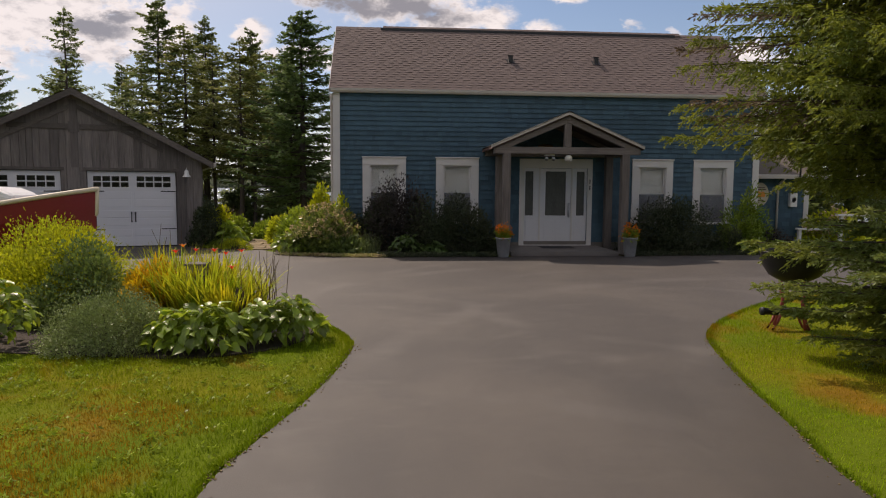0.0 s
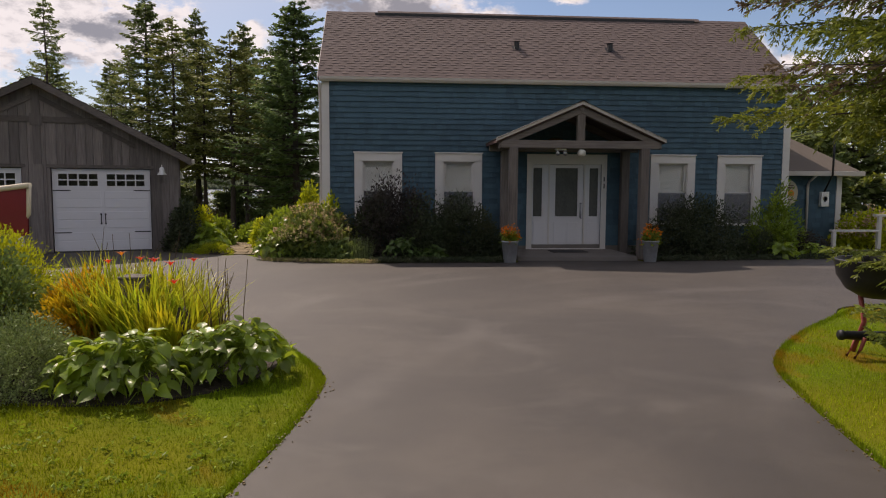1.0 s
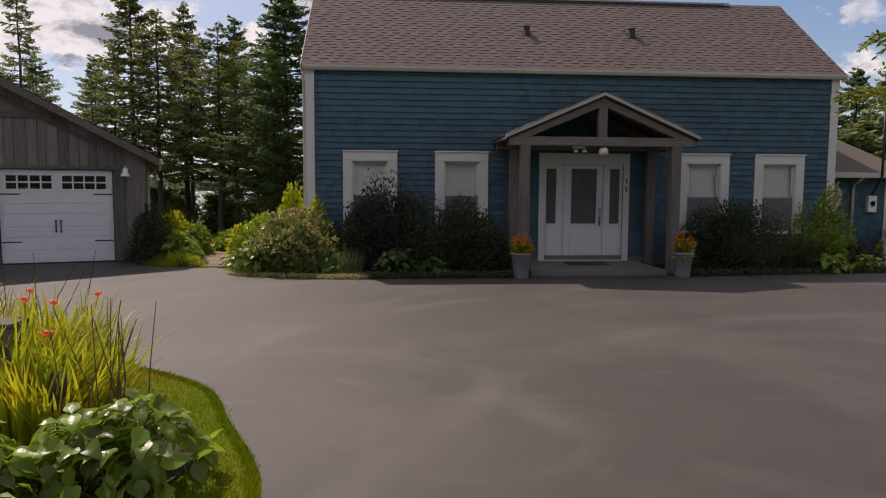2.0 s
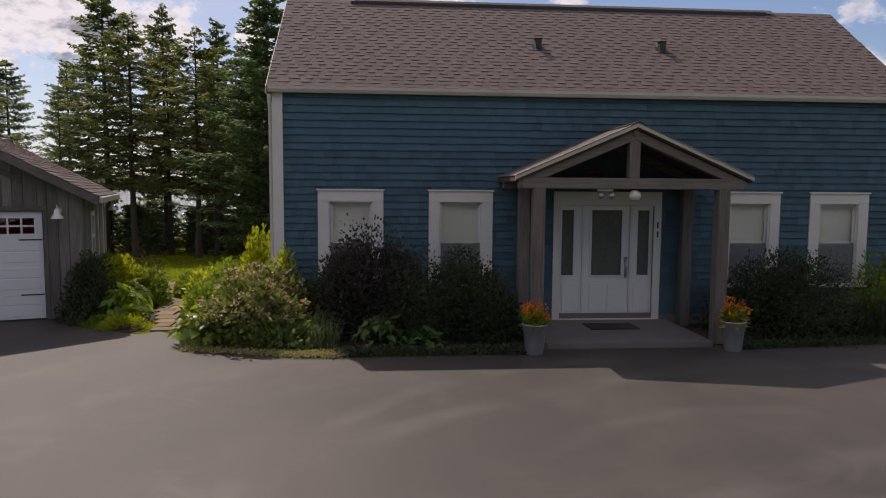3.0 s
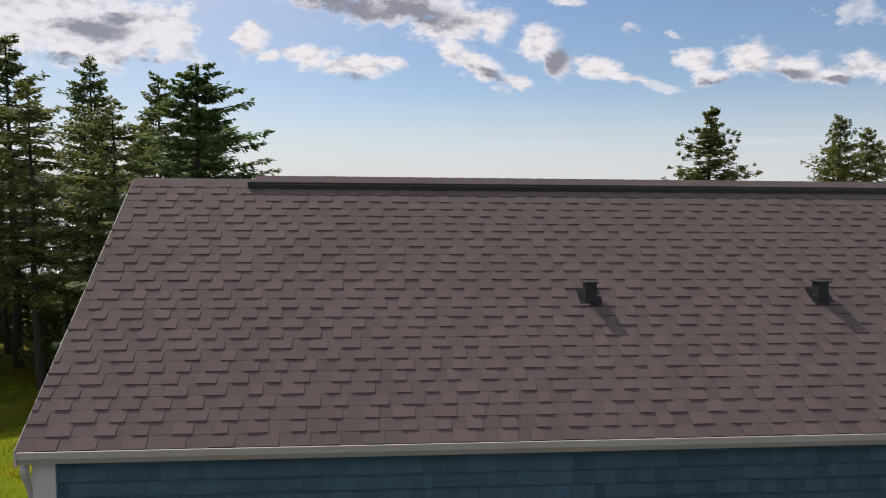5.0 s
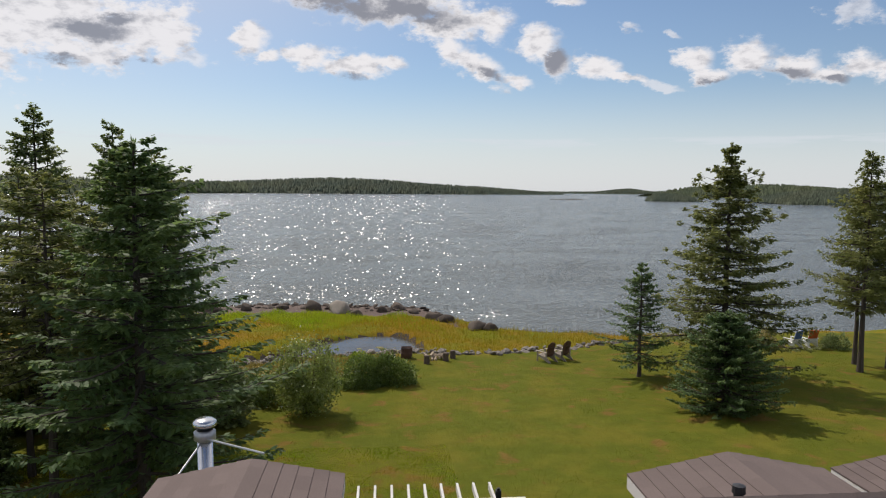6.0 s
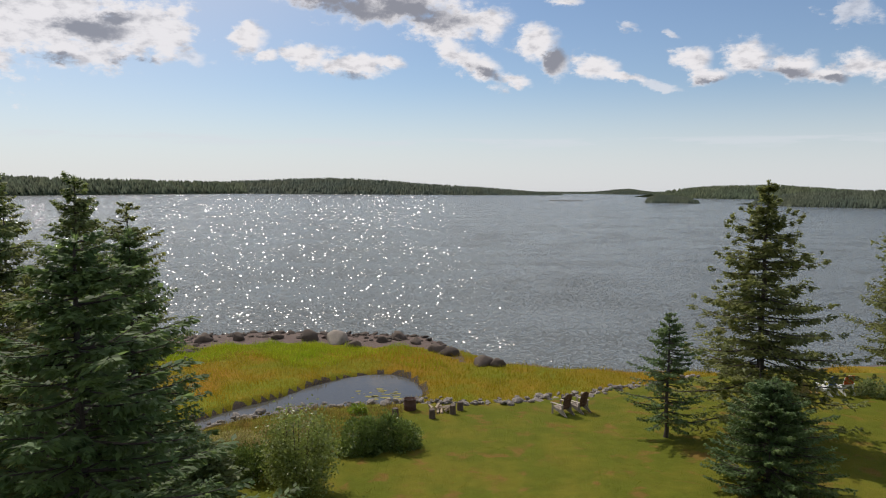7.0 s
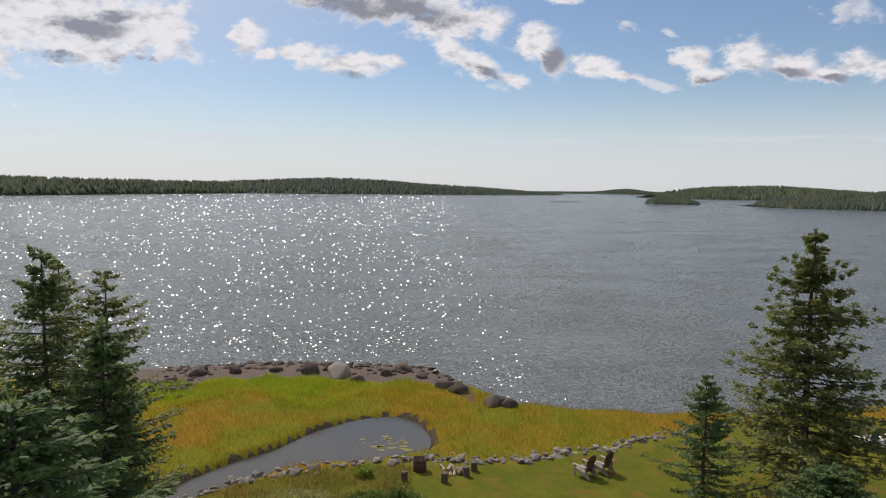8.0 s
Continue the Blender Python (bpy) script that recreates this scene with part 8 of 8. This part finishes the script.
gun = thing("ornamental_cannon", (6.5, -11.2, 0), "small black iron cannon ornament on red legs", "ornament")
part("barrel", Geo().tube([(6.2, -11.15, 0.215), (6.23, -11.15, 0.215), (6.26, -11.15, 0.215), (6.5, -11.17, 0.205), (6.75, -11.2, 0.195), (6.82, -11.2, 0.19)], [0.05, 0.052, 0.042, 0.05, 0.06, 0.03], 14), M["iron"], gun, smooth=True)
for x, y, dx in ((6.42, -11.22, -0.1), (6.42, -11.1, -0.1), (6.7, -11.26, 0.08), (6.7, -11.12, 0.08)):
    part("leg", Geo().tube([(x, y, 0.2), (x + dx * 0.4, y, 0.08), (x + dx, y, -0.01)], [0.022, 0.016, 0.014], 7), M["red_stand"], gun, "red leg", smooth=True)

# ---- back lawn ----
def small_tree(x, y, H, R, n, size, seed, label):
    """A young broadleaf tree: several stems, forking limbs, leaf clusters in a loose cone down to the grass."""
    r = np.random.default_rng(seed)
    z = gz(x, y)
    o = thing("small_tree", (x, y, z), label, "tree")
    tips, g = [], Geo()
    for i in range(7):
        a = i * 0.9 + r.normal(0, 0.2)
        d = Vector((math.cos(a), math.sin(a), 0))
        p0, p1 = Vector((x, y, z - 0.05)) + d * 0.12, Vector((x, y, z + H * 0.35)) + d * R * 0.3
        p2 = Vector((x, y, z + H * r.uniform(0.7, 0.98))) + d * R * r.uniform(0.15, 0.55)
        g.tube([p0, p1, p2], [0.035, 0.025, 0.008], 6)
        tips.append(p2)
        for k in range(9):
            b = a + r.normal(0, 0.9)
            u = r.uniform(0.3, 1.8)
            q = p0.lerp(p1, u) if u < 1 else p1.lerp(p2, u - 1)
            e = q + Vector((math.cos(b), math.sin(b), r.uniform(0.0, 0.5))) * R * (0.62 - 0.30 * abs(u - 0.8)) * r.uniform(0.5, 1.15)
            g.tube([q, e], [0.012, 0.004], 4)
            tips.append(e)
            tips.append(q.lerp(e, 0.6))
    part("stem", g, M["bark"], o, stuff=True)
    t = np.array([tuple(p) for p in tips])
    base = t[r.integers(0, len(t), n)] + r.normal(0, 0.24, (n, 3)) * (1, 1, 0.9)
    v, f = leaf_quads(base, r.normal(size=(n, 3)) + (0, 0, -0.2), size * r.uniform(0.6, 1.3, n), size * 0.6 * r.uniform(0.7, 1.3, n), r)
    part("leaves", fast_mesh("leaves", v, f), M["young_leaf"], o, stuff=True)


small_tree(0.1, 28.9, 3.75, 1.7, 11000, 0.13, 201, "multi-stemmed young tree on the back lawn")
shrub("rounded green shrub on the back lawn", 2.3, 33.9, gz(2.3, 33.9), 1.5, 1.1, 1.75, 6200, 0.14, M["mid_leaf"], 202)
shrub("rounded green shrub on the back lawn", 3.95, 34.2, gz(3.95, 34.2), 1.3, 1.0, 1.65, 5200, 0.14, M["mid_leaf"], 203)
shrub("loose grey-green shrub by the lawn's edge", -2.0, 30.6, gz(-2, 30.6), 1.3, 1.0, 1.6, 3800, 0.14, M["mid_leaf"], 204)
shrub("loose pale shrub by the lawn's edge", -3.6, 31.2, gz(-3.6, 31.2), 1.2, 1.0, 1.3, 3400, 0.13, M["grey_leaf"], 205)
shrub("tall weeds at the lawn's edge", -3.8, 34.6, gz(-3.8, 34.6), 1.6, 1.0, 0.8, 3000, 0.16, M["cream_leaf"], 206, slim=0.2, up=1.0)
shrub("tall weeds at the lawn's edge", -1.0, 36.4, gz(-1, 36.4), 1.6, 0.8, 0.6, 2600, 0.16, M["cream_leaf"], 207, slim=0.2, up=1.0)
shrub("small shrub by the fire place", 2.0, 39.4, gz(2, 39.4), 0.5, 0.4, 0.7, 900, 0.12, M["green_leaf"], 208)
shrub("pale bushes beside the white chairs", 29.2, 41.6, gz(29.2, 41.6), 0.8, 0.7, 1.4, 1600, 0.14, M["cream_leaf"], 209)
shrub("pale bushes beside the white chairs", 33.6, 40.8, gz(33.6, 40.8), 1.0, 0.7, 1.2, 1600, 0.14, M["grey_leaf"], 210)


def deck_chair(x, y, turn, slat_mat, frame_mat, label, group, cloth=None):
    """A fan-backed slatted garden chair; it faces +y before its turn."""
    m = pose(x, y, gz(x, y), 0, 0, turn) @ Matrix.Scale(1.12, 4)
    o = thing("garden_chair", m.translation, label, "chair", group)
    back = m @ pose(0, -0.22, 0.3, 15)
    for i in range(7):
        u = (i - 3) * 0.082
        h = 0.86 - 1.6 * u * u - 0.1 * abs(u)
        part("back_slat", Geo().prism([(u - 0.037, 0), (u + 0.037, 0), (u + 0.037 + 0.06 * u, h - 0.02), (u + 0.06 * u, h), (u - 0.037 + 0.06 * u, h - 0.02)], "y", -0.012, 0.012).moved(back), slat_mat, o)
    for z in (0.12, 0.5):
        part("back_rail", Geo().box(-0.3, -0.035, z, 0.3, -0.013, z + 0.06).moved(back), slat_mat, o)
    for i in range(6):
        part("seat_slat", Geo().box(-0.27, -0.2 + i * 0.095, 0.28 + i * 0.014, 0.27, -0.115 + i * 0.095, 0.30 + i * 0.014).moved(m), frame_mat, o)
    for sg in (-1, 1):
        part("arm", Geo().box(sg * 0.36 - 0.07, -0.35, 0.56, sg * 0.36 + 0.07, 0.42, 0.585).moved(m), frame_mat, o, bevel=0.006)
        part("leg", Geo().box(sg * 0.31 - 0.02, 0.3, 0.0, sg * 0.31 + 0.02, 0.39, 0.56).moved(m), frame_mat, o)
        part("leg", Geo().prism([(-0.62, 0.0), (-0.5, 0.0), (0.38, 0.3), (0.38, 0.38), (-0.3, 0.3)], "x", sg * 0.29 - 0.018, sg * 0.29 + 0.018).moved(m), frame_mat, o)
        part("arm_support", Geo().box(sg * 0.33 - 0.02, -0.34, 0.18, sg * 0.33 + 0.02, -0.26, 0.56).moved(m), frame_mat, o)
    if cloth:
        part("towel", Geo().box(-0.3, -0.06, 0.3, 0.3, -0.014, 0.84).moved(back), cloth, o, "cloth over the chair back", bevel=0.02)


deck_chair(13.45, 38.7, 35, M["chair_wood"], M["chair_frame"], "brown slatted garden chair facing the water", "chairs on the lawn")
deck_chair(14.55, 39.2, 35, M["chair_wood"], M["chair_frame"], "brown slatted garden chair facing the water", "chairs on the lawn")
deck_chair(30.9, 41.3, 20, M["white_plastic"], M["white_plastic"], "white garden chair with a blue cloth", "white chairs by the shore", M["blue_cloth"])
deck_chair(32.1, 41.4, 5, M["white_plastic"], M["white_plastic"], "white garden chair with an orange cloth", "white chairs by the shore", M["orange_cloth"])

drum = thing("fire_drum", (4.95, 39.9, gz(4.95, 39.9)), "rusty dark steel fire drum on the lawn", "fire pit")
zz = gz(4.95, 39.9)
part("drum_wall", Geo().lathe([(0.34, 0), (0.36, 0.02), (0.35, 0.25), (0.365, 0.28), (0.35, 0.31), (0.35, 0.6), (0.37, 0.64), (0.34, 0.64), (0.33, 0.3), (0, 0.28)], (4.95, 39.9, zz), 24), M["rust"], drum, smooth=True)
part("grate", Geo().box(4.6, 39.6, zz + 0.645, 5.3, 39.63, zz + 0.66).box(4.6, 40.15, zz + 0.645, 5.3, 40.18, zz + 0.66), M["iron"], drum)
for i, (x, y, h) in enumerate(((4.1, 38.6, 0.5), (6.1, 38.3, 0.5), (7.3, 39.0, 0.5), (7.8, 39.7, 0.48))):
    z = gz(x, y)
    ob = part("log_stool", Geo().lathe([(0, -0.05), (0.19, -0.05), (0.18, 0.1), (0.165, h - 0.02), (0.15, h), (0, h)], (0, 0, 0), 14), M["log"], smooth=False)
    ob.matrix_basis = pose(x, y, z, 0, 0, 40 * i)
    tagged(ob, "short upright log used as a stool", "log", "logs round the fire")
r = np.random.default_rng(222)
for i in range(11):
    x, y = 6.6 + r.normal(0, 0.28), 39.5 + r.normal(0, 0.2)
    ob = part("firewood", Geo().prism([(-0.07, -0.05), (0.07, -0.06), (0.05, 0.06), (-0.04, 0.07)], "x", -0.24, 0.24), M["split"])
    ob.matrix_basis = pose(x, y, gz(x, y) + 0.08 + 0.1 * (i // 4), r.uniform(0, 360), r.normal(0, 12), r.uniform(0, 180))
    tagged(ob, "pale split log of firewood in a heap", "firewood", "heap of firewood")

# low dry-stone wall between lawn and marsh
stone_wall = thing("stone_wall", (6, 41, gz(6, 40.5)), "low tumbled dry-stone wall above the marsh", "wall", kind="structure")


def stone_mesh(seed):
    bm = bmesh.new()
    bmesh.ops.create_icosphere(bm, subdivisions=1, radius=1)
    r = np.random.default_rng(seed)
    for q in bm.verts:
        q.co *= r.uniform(0.8, 1.15)
        q.co.z *= 0.62
    me = bpy.data.meshes.new("stone")
    bm.to_mesh(me)
    bm.free()
    me.materials.append(M["granite"])
    return me


STONES = [stone_mesh(300 + i) for i in range(6)]
r = np.random.default_rng(310)
wl = smooth_line(WALL, 24)
for i in range(250):
    p = wl[int(i / 250 * (len(wl) - 1))]
    x, y = p[0] + r.normal(0, 0.2), p[1] + r.normal(0.1, 0.32)
    s = r.uniform(0.09, 0.22) * (1.6 if r.random() < 0.15 else 1)
    ob = part("stone", STONES[i % 6], M["granite"], stone_wall)
    z = gz(p[0], p[1] - 0.3)
    ob.matrix_basis = pose(x, y, z + r.uniform(-0.12, 0.12), r.normal(0, 15), r.normal(0, 15), r.uniform(0, 360)) @ Matrix.Diagonal((s * r.uniform(1, 1.7), s, s, 1))

# shore: large boulders and scattered dark stones
for i, (x, y, sx, sy, sz, key, label) in enumerate((
        (-3.3, 64.4, 0.95, 0.8, 0.85, "dark_stone", "large dark rounded boulder on the shore"), (-0.7, 63.4, 1.65, 1.1, 0.95, "pale_granite", "largest pale granite boulder on the shore"),
        (4.8, 64.8, 0.7, 0.6, 0.65, "dark_stone", "dark boulder on the shore"), (1.0, 61.6, 0.7, 0.55, 0.5, "dark_stone", "flat dark boulder on the shore"),
        (11.4, 54.6, 1.2, 0.8, 0.55, "dark_stone", "long brown boulder at the marsh edge"), (12.3, 54.0, 0.7, 0.6, 0.5, "dark_stone", "dark boulder at the marsh edge"),
        (9.0, 57.6, 0.95, 0.7, 0.55, "dark_stone", "rounded brown boulder at the marsh edge"), (8.0, 59.2, 0.8, 0.65, 0.5, "dark_stone", "rounded dark boulder at the marsh edge"),
        (-12.6, 64.0, 0.75, 0.6, 0.6, "dark_stone", "dark boulder on the shore"), (-9.7, 65.0, 0.65, 0.55, 0.6, "dark_stone", "grey boulder on the shore"),
        (-6.2, 64.8, 0.6, 0.5, 0.4, "dark_stone", "dark boulder on the shore"), (3.4, 63.2, 0.6, 0.5, 0.4, "dark_stone", "dark boulder on the shore"),
        (-14.2, 62.2, 0.55, 0.5, 0.4, "dark_stone", "dark boulder on the shore"), (6.4, 62.2, 0.7, 0.5, 0.35, "dark_stone", "flat dark boulder on the shore"))):
    boulder("boulder", x, y, gz(x, y), sx, sy, sz, 20 + i, M[key], label, "boulder", "shore boulders", 3)
r = np.random.default_rng(320)
g = Geo()
for i in range(260):
    x = r.uniform(-16, 9.5)
    y = float(shore_y(x)) - abs(r.normal(0, 1.7)) - 0.1 if r.random() < 0.8 else float(shore_y(x)) - r.uniform(0, 5)
    if r.random() < 0.16:
        x, y = r.uniform(-15.5, -12), r.uniform(56, 64)
    s = abs(r.normal(0, 0.16)) + 0.08
    m = pose(x, y, gz(x, y) + s * 0.15, r.normal(0, 15), r.normal(0, 15), r.uniform(0, 360)) @ Matrix.Diagonal((s * r.uniform(1, 1.6), s, s * 0.8, 1))
    q = STONES[i % 6]
    g.add([m @ w.co for w in q.vertices], [tuple(p.vertices) for p in q.polygons])
tagged(part("shore_stones", g, M["dark_stone"]), "scattered small dark stones along the shore", "stones", kind="stuff")
